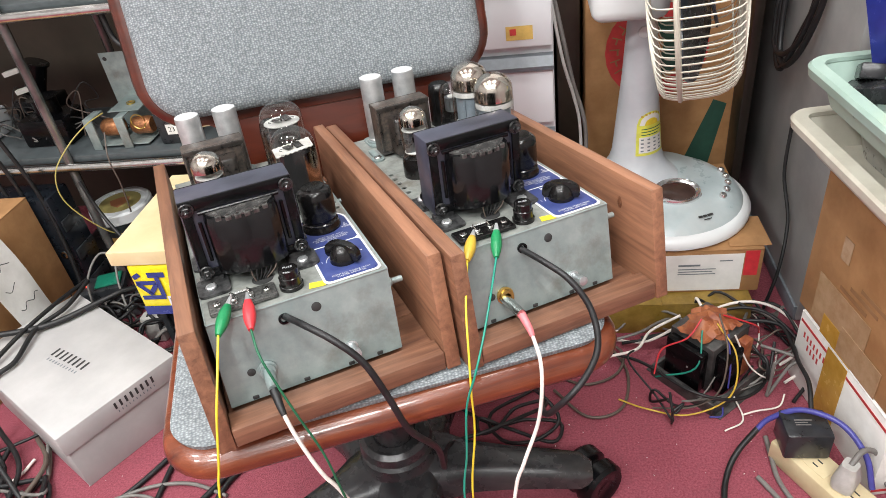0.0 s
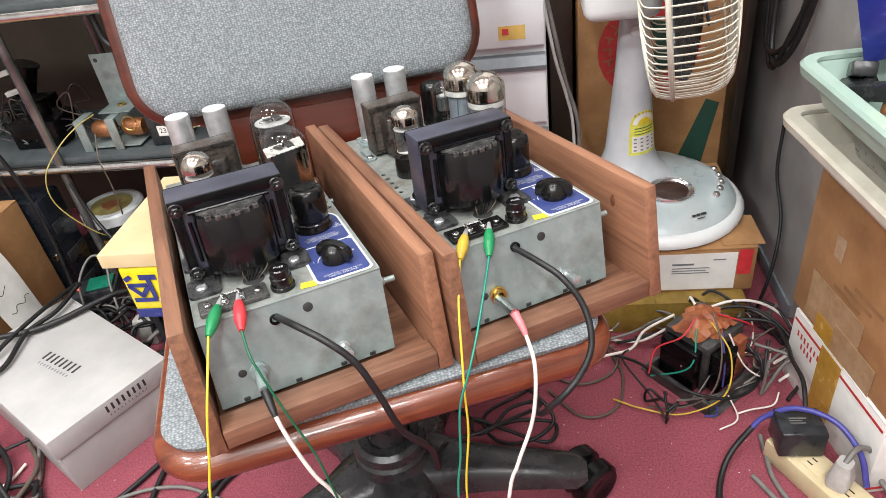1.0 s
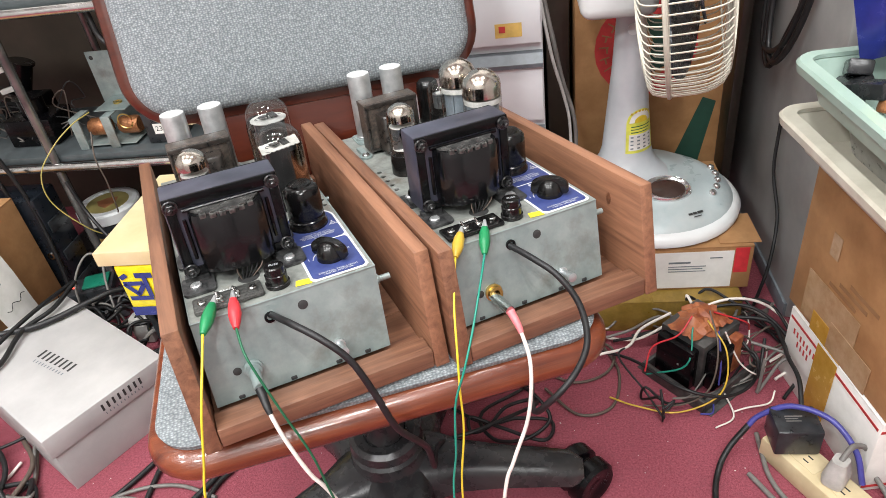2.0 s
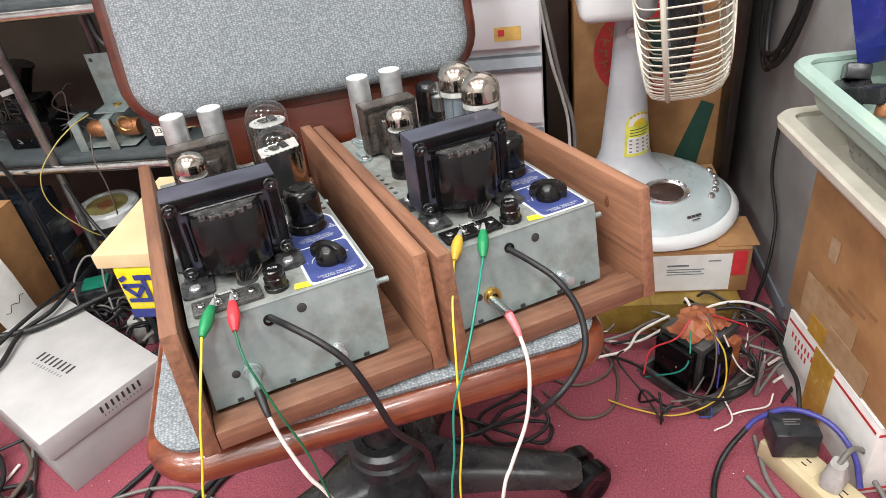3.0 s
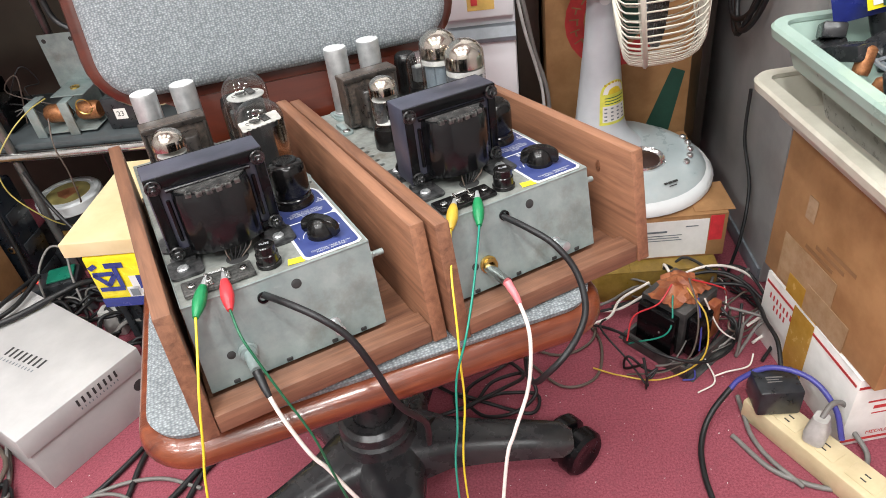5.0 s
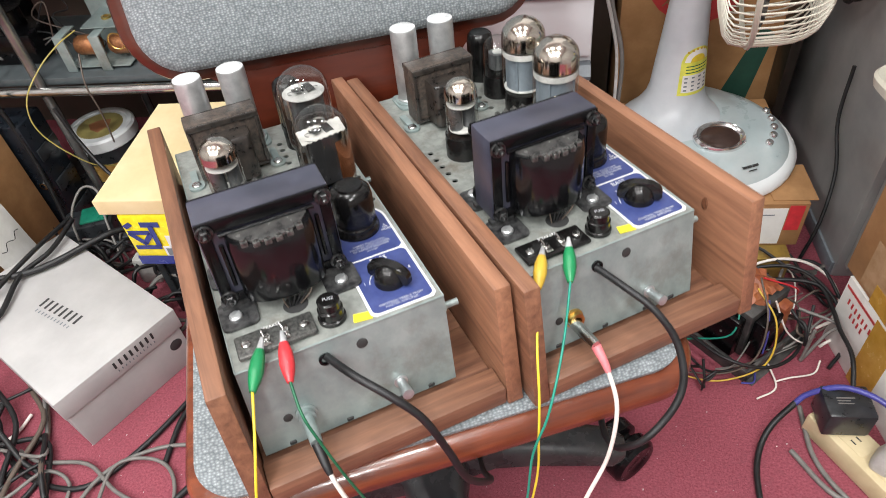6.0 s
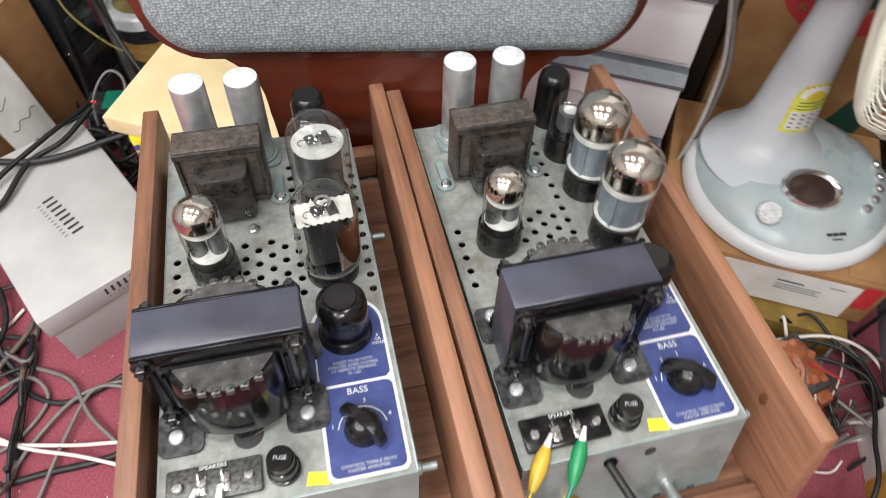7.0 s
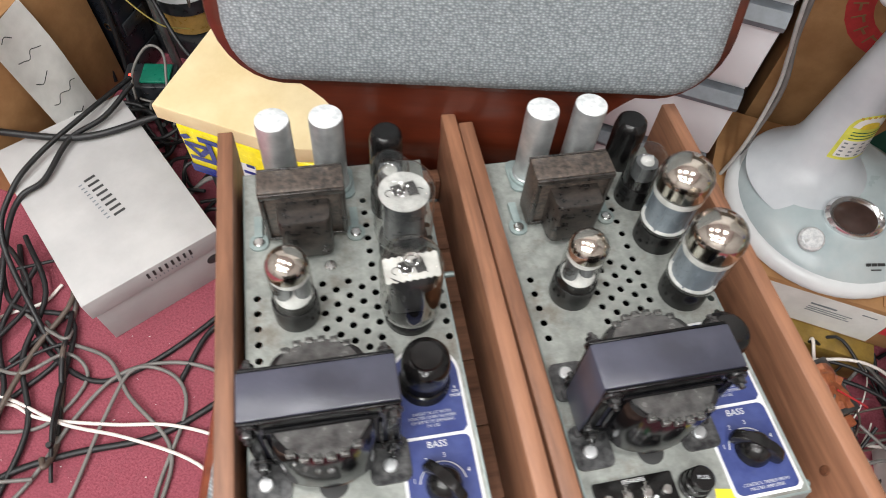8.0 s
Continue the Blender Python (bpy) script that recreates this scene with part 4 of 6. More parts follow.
    # fuse holder
    fu = part("fuse_holder", lathe(B(), [(0, 0), (0.0098, 0), (0.0098, 0.003), (0.0088, 0.0035), (0.0088, 0.0105), (0.0078, 0.0112), (0.0078, 0.0172), (0.0068, 0.0182), (0, 0.0182)], (0.0722, 0.0285, Z + 0.0003), 28), M_BAKE, t, "black round fuse holder")
    words("fuse_lettering", "FUSE", 0.0036, pose(0.0722, 0.0285, Z + 0.0187, 0, 0, -10), M_INK, fu)
    # speaker terminals
    te = part("terminal_block", box(B(), 0.0065, 0.0600, 0.0185, 0.0400, Z + 0.0003, Z + 0.0040, 0.0015), M_BAKE if right else M_LUGT, t, "dark four-screw speaker terminal strip")
    for k in range(4):
        s = B()
        screw(s, 0.0135 + 0.0131 * k, 0.0285, Z + 0.0046, 0.0032)
        if 0 < k < 3:
            box(s, 0.0108 + 0.0131 * k, 0.0162 + 0.0131 * k, 0.0215, 0.0330, Z + 0.0043, Z + 0.0050, 0.0003)
            tube(s, [(0.0125 + 0.0131 * k, 0.0285, Z + 0.0060), (0.0120 + 0.0131 * k, 0.0330, Z + 0.0085), (0.0145 + 0.0131 * k, 0.0350, Z + 0.0060)], 0.0007, 5, 3)
        part("terminal_screw", s, M_STEEL, te, "bright slotted screw")
    words("terminal_lettering", "SPEAKERS", 0.0036, pose(0.033, 0.0372, Z + 0.0049), M_WHITEI, te)
    st = B()
    prism(st, [(0.0835, 0.0165), (0.0965, 0.0145), (0.0985, 0.0215), (0.0855, 0.0240)], Z + 0.0004, Z + 0.0009)
    part("yellow_sticker", st, M_YELLOW, t, "small bright yellow paper sticker")
    return t


amplifier(SEAT, False)
amplifier(SEAT @ OFFSET_AMP, True)


# ---- leads and cords on the amplifiers ----
def lead(name, pts, r, mat, label, category, m=SEAT, group="", n=8):
    return single(name, tube(B(), pts, r, n), mat, m, label, category, group, angle=80)


def test_lead(tip, tail, wire, boot_mat, wire_mat, label):
    """A crocodile clip with a vinyl boot, biting a terminal, and its thin wire."""
    t = thing("test_lead", SEAT, label, "test lead", "test leads")
    a, b = Vector(tip), Vector(tail)
    d = b - a
    bt = B()
    pts = [a + d * f for f in (0.15, 0.35, 0.6, 0.8, 1.0)]
    tube(bt, pts, [0.0030, 0.0046, 0.0050, 0.0040, 0.0022], 12, 4)
    part("boot", bt, boot_mat, t)
    jw = B()
    tube(jw, [a - d * 0.12, a + d * 0.1, a + d * 0.3], [0.0012, 0.0026, 0.0030], 8, 3, flat=0.6)
    part("jaw", jw, M_ALU, t, "bright clip jaws")
    part("wire", tube(B(), [tail, *wire], 0.00098, 7), wire_mat, t, "", 80)
    return t


test_lead((0.023, 0.020, 0.081), (0.009, -0.011, 0.074), [(0.001, -0.035, 0.058), (-0.008, -0.050, 0.034), (-0.017, -0.057, 0.0), (-0.025, -0.060, -0.031), (-0.04, -0.066, -0.12), (-0.05, -0.075, -0.30), (-0.06, -0.10, -0.43)], M_CLIPG, M_WY, "green crocodile clip with a yellow wire")
test_lead((0.037, 0.020, 0.080), (0.032, -0.011, 0.070), [(0.032, -0.030, 0.060), (0.036, -0.040, 0.044), (0.044, -0.052, 0.015), (0.055, -0.060, -0.027), (0.062, -0.066, -0.079), (0.08, -0.075, -0.2), (0.10, -0.09, -0.43)], M_CLIPR, M_WDG, "red crocodile clip with a dark green wire")
test_lead((0.226, 0.011, 0.078), (0.208, -0.014, 0.070), [(0.192, -0.040, 0.046), (0.182, -0.060, 0.018), (0.177, -0.068, -0.016), (0.175, -0.070, -0.057), (0.165, -0.072, -0.133), (0.165, -0.08, -0.27), (0.17, -0.09, -0.425)], M_CLIPY, M_WY, "ochre crocodile clip with a yellow wire")
test_lead((0.248, 0.011, 0.077), (0.234, -0.014, 0.064), [(0.214, -0.040, 0.048), (0.197, -0.058, 0.027), (0.182, -0.070, 0.005), (0.170, -0.072, -0.025), (0.164, -0.074, -0.074), (0.156, -0.076, -0.124), (0.15, -0.085, -0.27), (0.145, -0.09, -0.425)], M_CLIPG, M_WG, "green crocodile clip with a teal wire")

LOOP = [(0.209, 0.149, 0.11), (0.267, 0.153, 0.10), (0.324, 0.161, 0.09), (0.366, 0.178, 0.07), (0.377, 0.205, 0.05), (0.337, 0.219, 0.04), (0.301, 0.206, 0.03), (0.274, 0.209, 0.03), (0.285, 0.235, 0.03), (0.319, 0.204, 0.02), (0.366, 0.156, 0.015), (0.395, 0.185, 0.01), (0.353, 0.215, 0.01), (0.30, 0.24, 0.006), (0.24, 0.36, 0.006)]
INV = SEAT.inverted()
LOOP_L = [tuple(INV @ Vector(p)) for p in LOOP]
lead("mains_cable", [(0.058, 0.012, 0.0585), (0.070, -0.020, 0.064), (0.086, -0.040, 0.056), (0.101, -0.052, 0.038), (0.112, -0.060, 0.006), (0.123, -0.064, -0.032), (0.150, -0.040, -0.090), (0.18, 0.05, -0.22), *LOOP_L], 0.0028, M_WB, "black rubber mains cord coming out of the amplifier", "cable", group="mains cords", n=10)
LOOP_R = [tuple(INV @ Vector(p)) for p in [(0.30, 0.06, 0.30), (0.29, 0.15, 0.20), (0.32, 0.20, 0.12), (0.37, 0.21, 0.07), (0.385, 0.17, 0.04), (0.34, 0.16, 0.03), (0.30, 0.19, 0.02), (0.31, 0.25, 0.012), (0.42, 0.28, 0.006), (0.50, 0.40, 0.006)]]
lead("mains_cable", [(0.2615, 0.001, 0.0575), (0.270, -0.030, 0.055), (0.280, -0.052, 0.046), (0.288, -0.070, 0.025), (0.284, -0.086, 0.0), (0.268, -0.092, -0.022), (0.246, -0.088, -0.045), (0.25, -0.05, -0.085), *LOOP_R], 0.0028, M_WB, "black rubber mains cord coming out of the amplifier", "cable", group="mains cords", n=10)


def audio_cable(pts, cuff, label):
    t = thing("audio_cable", SEAT, label, "cable", "audio cables")
    part("plug", tube(B(), pts[:2], [0.0048, 0.0052, 0.0052, 0.0042], 14, 4), M_STEEL if cuff is M_WP else M_ZINC, t, "bare metal plug")
    run = [tuple(p) for p in smooth_path([Vector(p) for p in pts[1:]], 6)]
    part("cuff", tube(B(), run[:7], [0.0037, 0.0036, 0.0034, 0.0032, 0.0030, 0.0027, 0.0022], 10, 1), cuff, t)
    part("wire", tube(B(), run[5:], 0.0017, 9, 1), M_WW, t, "cream wire", 80)


audio_cable([(0.0345, 0.004, 0.0215), (0.0345, -0.026, 0.022), (0.036, -0.044, 0.010), (0.041, -0.053, -0.014), (0.050, -0.060, -0.046), (0.063, -0.064, -0.078), (0.10, -0.08, -0.2), (0.13, -0.12, -0.43)], M_WB, "cream audio cable with a grey metal plug")
audio_cable([(0.2385, -0.006, 0.0205), (0.2395, -0.042, 0.0215), (0.240, -0.058, 0.009), (0.238, -0.074, -0.014), (0.230, -0.080, -0.059), (0.212, -0.082, -0.101), (0.199, -0.084, -0.138), (0.17, -0.095, -0.3), (0.15, -0.11, -0.428)], M_WP, "cream audio cable with a pink cuff and metal plug")


# ---- boxes and papers ----
def carton(name, m, x, y, z, mat, label, category, group="", bev=0.0015, flap=True):
    """A closed carton standing on its base, with a seam between the two top flaps."""
    t = thing(name, m, label, category, group)
    part("carton_body", box(B(), -x / 2, x / 2, -y / 2, y / 2, 0, z - 0.0015, bev), mat, t)
    if flap:
        for s in (-1, 1):
            part("flap", box(B(), min(0.0008 * s, s * x / 2), max(0.0008 * s, s * x / 2), -y / 2, y / 2, z - 0.0014, z + 0.0008, 0.0006), mat, t)
    return t


def patch(name, parent, m, w, h, mat, label="", th=0.0006):
    """A flat sheet stuck on a face; m has its z axis outwards."""
    bm = B()
    box(bm, -w / 2, w / 2, -h / 2, h / 2, 0.0002, th, 0.0, m)
    return part(name, bm, mat, parent, label)


def bars(name, parent, m, rows, mat):
    """Lettering too small to read: rows of (x, y, width, height)."""
    for x, y, w, h in rows:
        bm = B()
        box(bm, x, x + w, y - h / 2, y + h / 2, 0.0007, 0.0010, 0.0, m)
        part(name, bm, mat, parent)


def front_of(x, y, z):
    """A pose on a face that looks towards -y."""
    return pose(x, y, z, 90, 0, 0)


def left_of(x, y, z):
    """A pose on a face that looks towards -x."""
    return pose(x, y, z, 90, 0, -90)


def top_of(x, y, z, turn=0):
    return pose(x, y, z, 0, 0, turn)


# the shoe box with its lid
sb = thing("shoe_box", pose(-0.2926, 0.6064, 0, 0, 0, 30), "pale grey shoe box with dark print, on the carpet", "shoe box")
bx = B()
box(bx, -0.0965, 0.0965, -0.1565, 0.1565, 0.0, 0.110, 0.001)
part("box_body", bx, M_BOXW, sb)
ld = B()
box(ld, -0.101, 0.101, -0.161, 0.161, 0.080, 0.1185, 0.0012)
lid = part("lid", ld, M_BOXW, sb, "pale grey cardboard lid")


def blocks(parent, m, n, w, h, gap, mat, y=0.0):
    """A brand word drawn as plain upright bars, one a letter."""
    for k in range(n):
        x = (k - (n - 1) / 2) * (w + gap)
        bm = B()
        box(bm, x - w * 0.24, x + w * 0.24, y - h / 2, y + h / 2, 0.0003, 0.0006, 0.0, m)
        part("print_bar", bm, mat, parent)


tm = top_of(0.0, -0.0095, 0.1185, -83)
blocks(lid, tm, 8, 0.0090, 0.0175, 0.0026, M_BLACKI)
blocks(lid, tm, 11, 0.0040, 0.0052, 0.0036, M_CABG, -0.0165)
fm = front_of(0.022, -0.161, 0.100)
blocks(lid, fm, 8, 0.0072, 0.0125, 0.0020, M_BLACKI, 0.004)
blocks(lid, fm, 11, 0.0032, 0.0038, 0.0030, M_CABG, -0.0085)
gh = B()
lathe(gh, [(0, 0.0003), (0.010, 0.0003), (0.0105, 0)], n=20, m=front_of(0.079, -0.1565, 0.052))
part("finger_hole", gh, M_BLACKI, sb, "round dark finger hole")

# flat-rate parcel, the big carton on it and the trays on top
pm = carton("parcel_box", ROOM @ pose(0.765, 0.3667, 0, 0, 0, 8.7), 0.26, 0.224, 0.130, M_PAPER, "white cardboard parcel with red stripes and brown tape", "parcel")
patch("stripe", pm, left_of(-0.13, 0, 0.116), 0.216, 0.0045, M_REDI, "red printed stripe")
patch("stripe", pm, front_of(0, -0.112, 0.116), 0.258, 0.0045, M_REDI, "red printed stripe")
patch("stripe", pm, front_of(0, -0.112, 0.010), 0.258, 0.0045, M_REDI, "red printed stripe")
blocks(pm, left_of(-0.13, 0.066, 0.098), 7, 0.007, 0.010, 0.002, M_REDI)
blocks(pm, left_of(-0.13, 0.066, 0.083), 4, 0.007, 0.010, 0.002, M_REDI)
patch("brown_tape", pm, left_of(-0.1306, 0.012, 0.064), 0.048, 0.128, M_TAPE, "shiny brown packing tape", 0.0009)
patch("brown_tape", pm, top_of(-0.105, 0.012, 0.1312), 0.05, 0.048, M_TAPE, "shiny brown packing tape", 0.0009)
words("parcel_lettering", "MEDIUM FLAT RATE", 0.0095, front_of(-0.055, -0.1126, 0.022), M_REDI, pm)
bars("print_bar", pm, front_of(-0.12, -0.112, 0.075), [(0.01, 0.012, 0.10, 0.003), (0.02, 0.0, 0.08, 0.006), (0.02, -0.012, 0.09, 0.002)], M_REDI)

bc = carton("large_carton", ROOM @ pose(0.832, 0.3765, 0.1320, 0, 0, 8.7), 0.39, 0.26, 0.245, M_CARD, "large brown carton patched with tape, standing on the parcel", "carton")
patch("clear_tape", bc, left_of(-0.1955, 0.035, 0.045) , 0.12, 0.075, M_TAPEC, "crinkled clear packing tape", 0.0009)
patch("clear_tape", bc, left_of(-0.196, -0.02, 0.022) @ pose(0, 0, 0.0003), 0.09, 0.043, M_TAPEC, "crinkled clear packing tape", 0.0009)
patch("brown_tape", bc, left_of(-0.196, 0.045, 0.016) @ pose(0, 0, 0.0008), 0.04, 0.032, M_TAPE, "shiny brown packing tape", 0.0009)
patch("torn_tape", bc, left_of(-0.1955, 0.055, 0.145), 0.02, 0.034, M_TAPEC, "torn bit of clear tape")
for k in range(3):
    patch("stain", bc, left_of(-0.1955, -0.02 + 0.02 * k, 0.115 - 0.012 * k), 0.06, 0.006, M_CARDD, "faded print")


def tray(m, x, y, z, th, mat, label, lip=0.012, name="plastic_tray", cr=0.03):
    """An open plastic tray with sloping walls and a rolled rim."""
    t = thing(name, m, label, "tray")

    def rr(g, r):
        return round_rect(-x / 2 - g, x / 2 + g, -y / 2 - g, y / 2 + g, r, 6)

    k = 0.05 * min(x, y)
    o = [(rr(-k, cr), 0.0), (rr(0, cr), z - 0.004), (rr(-th, cr - 0.002), z - 0.004), (rr(-k - th, cr), th)]
    part("tray_body", slab_stack(B(), [(a, b, [0] * len(a)) for a, b in o]), mat, t, "", 40)
    rim = B()
    loop = [(rr(lip, cr + lip), z - 0.012), (rr(lip + 0.0015, cr + lip), z - 0.002), (rr(lip - 0.001, cr + lip), z + 0.002), (rr(-th + 0.0005, cr), z + 0.002), (rr(-th + 0.0005, cr), z - 0.003), (rr(lip - 0.003, cr + lip), z - 0.003), (rr(lip - 0.002, cr + lip), z - 0.012)]
    vs = [[rim.verts.new((a, b, h)) for a, b in o2] for o2, h in loop]
    for a, b in zip(vs, vs[1:] + vs[:1]):
        for q in range(len(a)):
            rim.faces.new((a[q], a[(q + 1) % len(a)], b[(q + 1) % len(a)], b[q]))
    part("rim", rim, mat, t, "rolled rim", 40)
    return t


tray(ROOM @ pose(0.809, 0.371, 0.3785, 0, 0, 6), 0.43, 0.30, 0.046, 0.003, M_IVORY, "ivory plastic tray with a notched rim, on the carton", 0.015, cr=0.014)
single("food_container", slab_stack(B(), [(round_rect(-0.11, 0.11, -0.13, 0.13, 0.04, 6), 0.0, [0] * 28), (round_rect(-0.125, 0.125, -0.145, 0.145, 0.045, 6), 0.055, [0] * 28), (round_rect(-0.135, 0.135, -0.153, 0.153, 0.05, 6), 0.056, [0] * 28), (round_rect(-0.135, 0.135, -0.153, 0.153, 0.05, 6), 0.061, [0] * 28), (round_rect(-0.115, 0.115, -0.135, 0.135, 0.045, 6), 0.061, [0] * 28), (round_rect(-0.115, 0.115, -0.135, 0.135, 0.045, 6), 0.056, [0] * 28)]), plain("grey_translucent_plastic", (0.42, 0.41, 0.38), rough=0.3), ROOM @ pose(0.765, 0.366, 0.382, 0, 0, 6), "grey translucent lidded container lying in the ivory tray", "container", angle=40)
tray(ROOM @ pose(0.811, 0.3596, 0.4545, 0, 0, 4.5), 0.45, 0.275, 0.048, 0.003, M_MINT, "mint green plastic tray full of small parts", 0.012, cr=0.02)
random.seed(4)
for k in range(40):
    a, b = random.uniform(-0.155, 0.06), random.uniform(-0.09, 0.10)
    bm = B()
    mats = [M_DARKPL, M_DARKPL, M_LAM, M_BASE, M_COPPER, M_CABG]
    if k % 3 == 0:
        box(bm, -0.022, 0.022, -0.013, 0.013, 0, 0.018, 0.003)
    elif k % 3 == 1:
        lathe(bm, [(0, 0), (0.008, 0), (0.009, 0.004), (0.009, 0.028), (0.006, 0.031), (0, 0.031)], n=14)
    else:
        tube(bm, [(-0.03, 0, 0.003), (-0.01, 0.02, 0.012), (0.02, 0.005, 0.01), (0.035, -0.015, 0.004)], 0.0025, 6)
    single("small_part", bm, mats[k % 6], ROOM @ pose(0.77 + a, 0.362 + b, 0.4600 + 0.009 * (k % 4), random.uniform(-25, 25), random.uniform(-25, 25), random.uniform(0, 180)), "small dark electrical part in the mint tray", "part", "loose parts in the tray")


def pouch(name, m, w, h, d, mat, label):
    """A soft film pack, puffed in the middle and crimped at its ends."""
    t = thing(name, m, label, "snack pack")
    bm = B()
    n = 10
    for s in (1, -1):
        g = [[bm.verts.new((-w / 2 + w * i / n, s * d / 2 * (math.sin(math.pi * i / n) * math.sin(math.pi * j / n)) ** 0.5 + 0.001 * s, -h / 2 + h * j / n)) for i in range(n + 1)] for j in range(n + 1)]
        for a, b in zip(g, g[1:]):
            for i in range(n):
                bm.faces.new((a[i], a[i + 1], b[i + 1], b[i]))
    bmesh.ops.remove_doubles(bm, verts=bm.verts, dist=0.0025)
    part("film", bm, mat, t)
    return t


np_ = pouch("noodle_pack", ROOM @ pose(0.678, 0.44, 0.592, -6, -16, -14), 0.15, 0.14, 0.045, M_NAVY, "navy and yellow noodle pack standing in the mint tray")
lm = pose(-0.002, -0.0243, -0.012, 90, 0, 0)
patch("yellow_panel", np_, lm, 0.085, 0.09, M_BRIGHTY, "yellow printed panel", 0.0010)
for k, (x, y, w, h, mt) in enumerate(((-0.004, 0.018, 0.05, 0.016, M_WHITEI), (-0.002, 0.018, 0.038, 0.008, M_NAVY), (0.008, -0.018, 0.045, 0.032, M_COPPER), (-0.03, -0.03, 0.014, 0.02, M_WHITEI), (-0.018, -0.04, 0.02, 0.006, M_GREENI))):
    patch("printed_shape", np_, lm @ pose(x, y, 0.001 + 0.0004 * k), w, h, mt)


# ---- floor clutter by the parcel ----
ps = thing("power_strip", pose(0.647, -0.115, 0, 0, 0, 2), "cream plastic power strip lying on the carpet", "power strip")
part("strip_body", box(B(), -0.023, 0.023, -0.14, 0.122, 0.0, 0.036, 0.004), M_CREAM, ps)
for k in range(4):
    so = B()
    box(so, -0.013, 0.013, -0.10 + 0.055 * k - 0.02, -0.10 + 0.055 * k + 0.02, 0.0362, 0.0372, 0.0003)
    sock = part("socket", so, M_CREAM, ps)
    for dx in (-0.0045, 0.0045):
        sl = B()
        box(sl, dx - 0.001, dx + 0.001, -0.10 + 0.055 * k - 0.004, -0.10 + 0.055 * k + 0.004, 0.0373, 0.0376)
        part("slot", sl, M_BLACKI, sock)
ad = thing("mains_adapter", pose(0.647, -0.018, 0.038, 0, 0, -28), "black mains adapter plugged into the power strip", "adapter")
part("adapter_body", box(B(), -0.029, 0.029, -0.024, 0.024, 0.0, 0.045, 0.004), M_DARKPL, ad)
bars("rating_print", ad, top_of(0.0, 0, 0.0446), [(-0.014, 0.004, 0.022, 0.002), (-0.014, 0.0, 0.016, 0.0014), (-0.014, -0.004, 0.019, 0.0014)], M_WGR)
lead("adapter_cable", [(0.672, -0.005, 0.07), (0.700, 0.03, 0.085), (0.728, 0.075, 0.075), (0.760, 0.115, 0.06), (0.775, 0.16, 0.06), (0.73, 0.20, 0.055), (0.66, 0.235, 0.04), (0.60, 0.27, 0.02)], 0.0032, M_WB, "black cord of the adapter", "cable", Matrix.Identity(4))
pg = thing("white_plug", pose(0.648, -0.088, 0.038, 0, 0, 20), "chunky white mains plug in the power strip", "plug")
bm = B()
slab_stack(bm, [(round_rect(-0.016, 0.016, -0.013, 0.013, 0.008, 4), 0.0, [0] * 20), (round_rect(-0.017, 0.017, -0.014, 0.014, 0.008, 4), 0.012, [0] * 20), (round_rect(-0.012, 0.012, -0.011, 0.011, 0.007, 4), 0.028, [0] * 20), (round_rect(-0.010, 0.010, -0.009, 0.009, 0.006, 4), 0.040, [0] * 20)])
part("plug_body", bm, M_WGL, pg)
part("cord", tube(B(), [(0, 0, 0.038), (0.02, -0.004, 0.05), (0.045, -0.015, 0.03), (0.05, -0.03, -0.01), (0.03, -0.06, -0.030), (-0.03, -0.05, -0.034), (-0.055, 0.02, -0.034), (-0.035, 0.09, -0.034)], 0.0036, 9), M_WGR, pg, "", 80)
lead("violet_cable", [(0.604, 0.0195, 0.050), (0.622, 0.017, 0.068), (0.650, -0.004, 0.092), (0.672, -0.045, 0.096), (0.676, -0.085, 0.075), (0.672, -0.108, 0.038)], 0.0038, M_WBL, "bright violet cable arching over the power strip", "cable", Matrix.Identity(4), n=10)
lead("black_cable", [(0.608, 0.0195, 0.054), (0.577, 0.017, 0.028), (0.550, 0.004, 0.012), (0.520, -0.026, 0.006), (0.49, -0.08, 0.005), (0.47, -0.16, 0.005)], 0.004, M_WB, "black cable lying on the carpet", "cable", Matrix.Identity(4))
lead("grey_cable", [(0.640, 0.03, 0.006), (0.622, 0.0, 0.005), (0.605, -0.03, 0.005), (0.597, -0.067, 0.005), (0.60, -0.12, 0.005)], 0.0034, M_WGR, "grey cable beside the power strip", "cable", Matrix.Identity(4))

# transformer on the floor
ft = thing("loose_transformer", pose(0.657, 0.171, 0, 0, 0, 13), "bare transformer with torn orange paper, on the carpet", "transformer")
part("laminated_core", box(B(), -0.040, 0.046, -0.030, 0.048, 0.006, 0.094, 0.002), M_LAM, ft, "grey laminated iron core")
part("end_cover", box(B(), -0.058, -0.0405, -0.024, 0.042, 0.012, 0.088, 0.004), M_BLACKP, ft, "black end cover")
part("front_cover", box(B(), -0.036, 0.008, -0.050, -0.0305, 0.012, 0.086, 0.004), M_BLACKP, ft, "black end cover")
part("winding", box(B(), 0.014, 0.036, -0.046, -0.0305, 0.016, 0.084, 0.003), M_REDF, ft, "red-brown insulated winding")
for s in (-1, 1):
    br = B()
    box(br, -0.066, 0.066, -0.062 if s < 0 else 0.050, -0.056 if s < 0 else 0.056, 0.0, 0.024, 0.001)
    box(br, -0.066, 0.066, -0.072 if s < 0 else 0.050, -0.056 if s < 0 else 0.068, 0.0, 0.002, 0.0006)
    part("mounting_bracket", br, M_LAM, ft)
br = B()
box(br, -0.070, -0.064, -0.060, 0.056, 0.0, 0.024, 0.001)
part("mounting_bracket", br, M_LAM, ft)
random.seed(11)
pp = B()
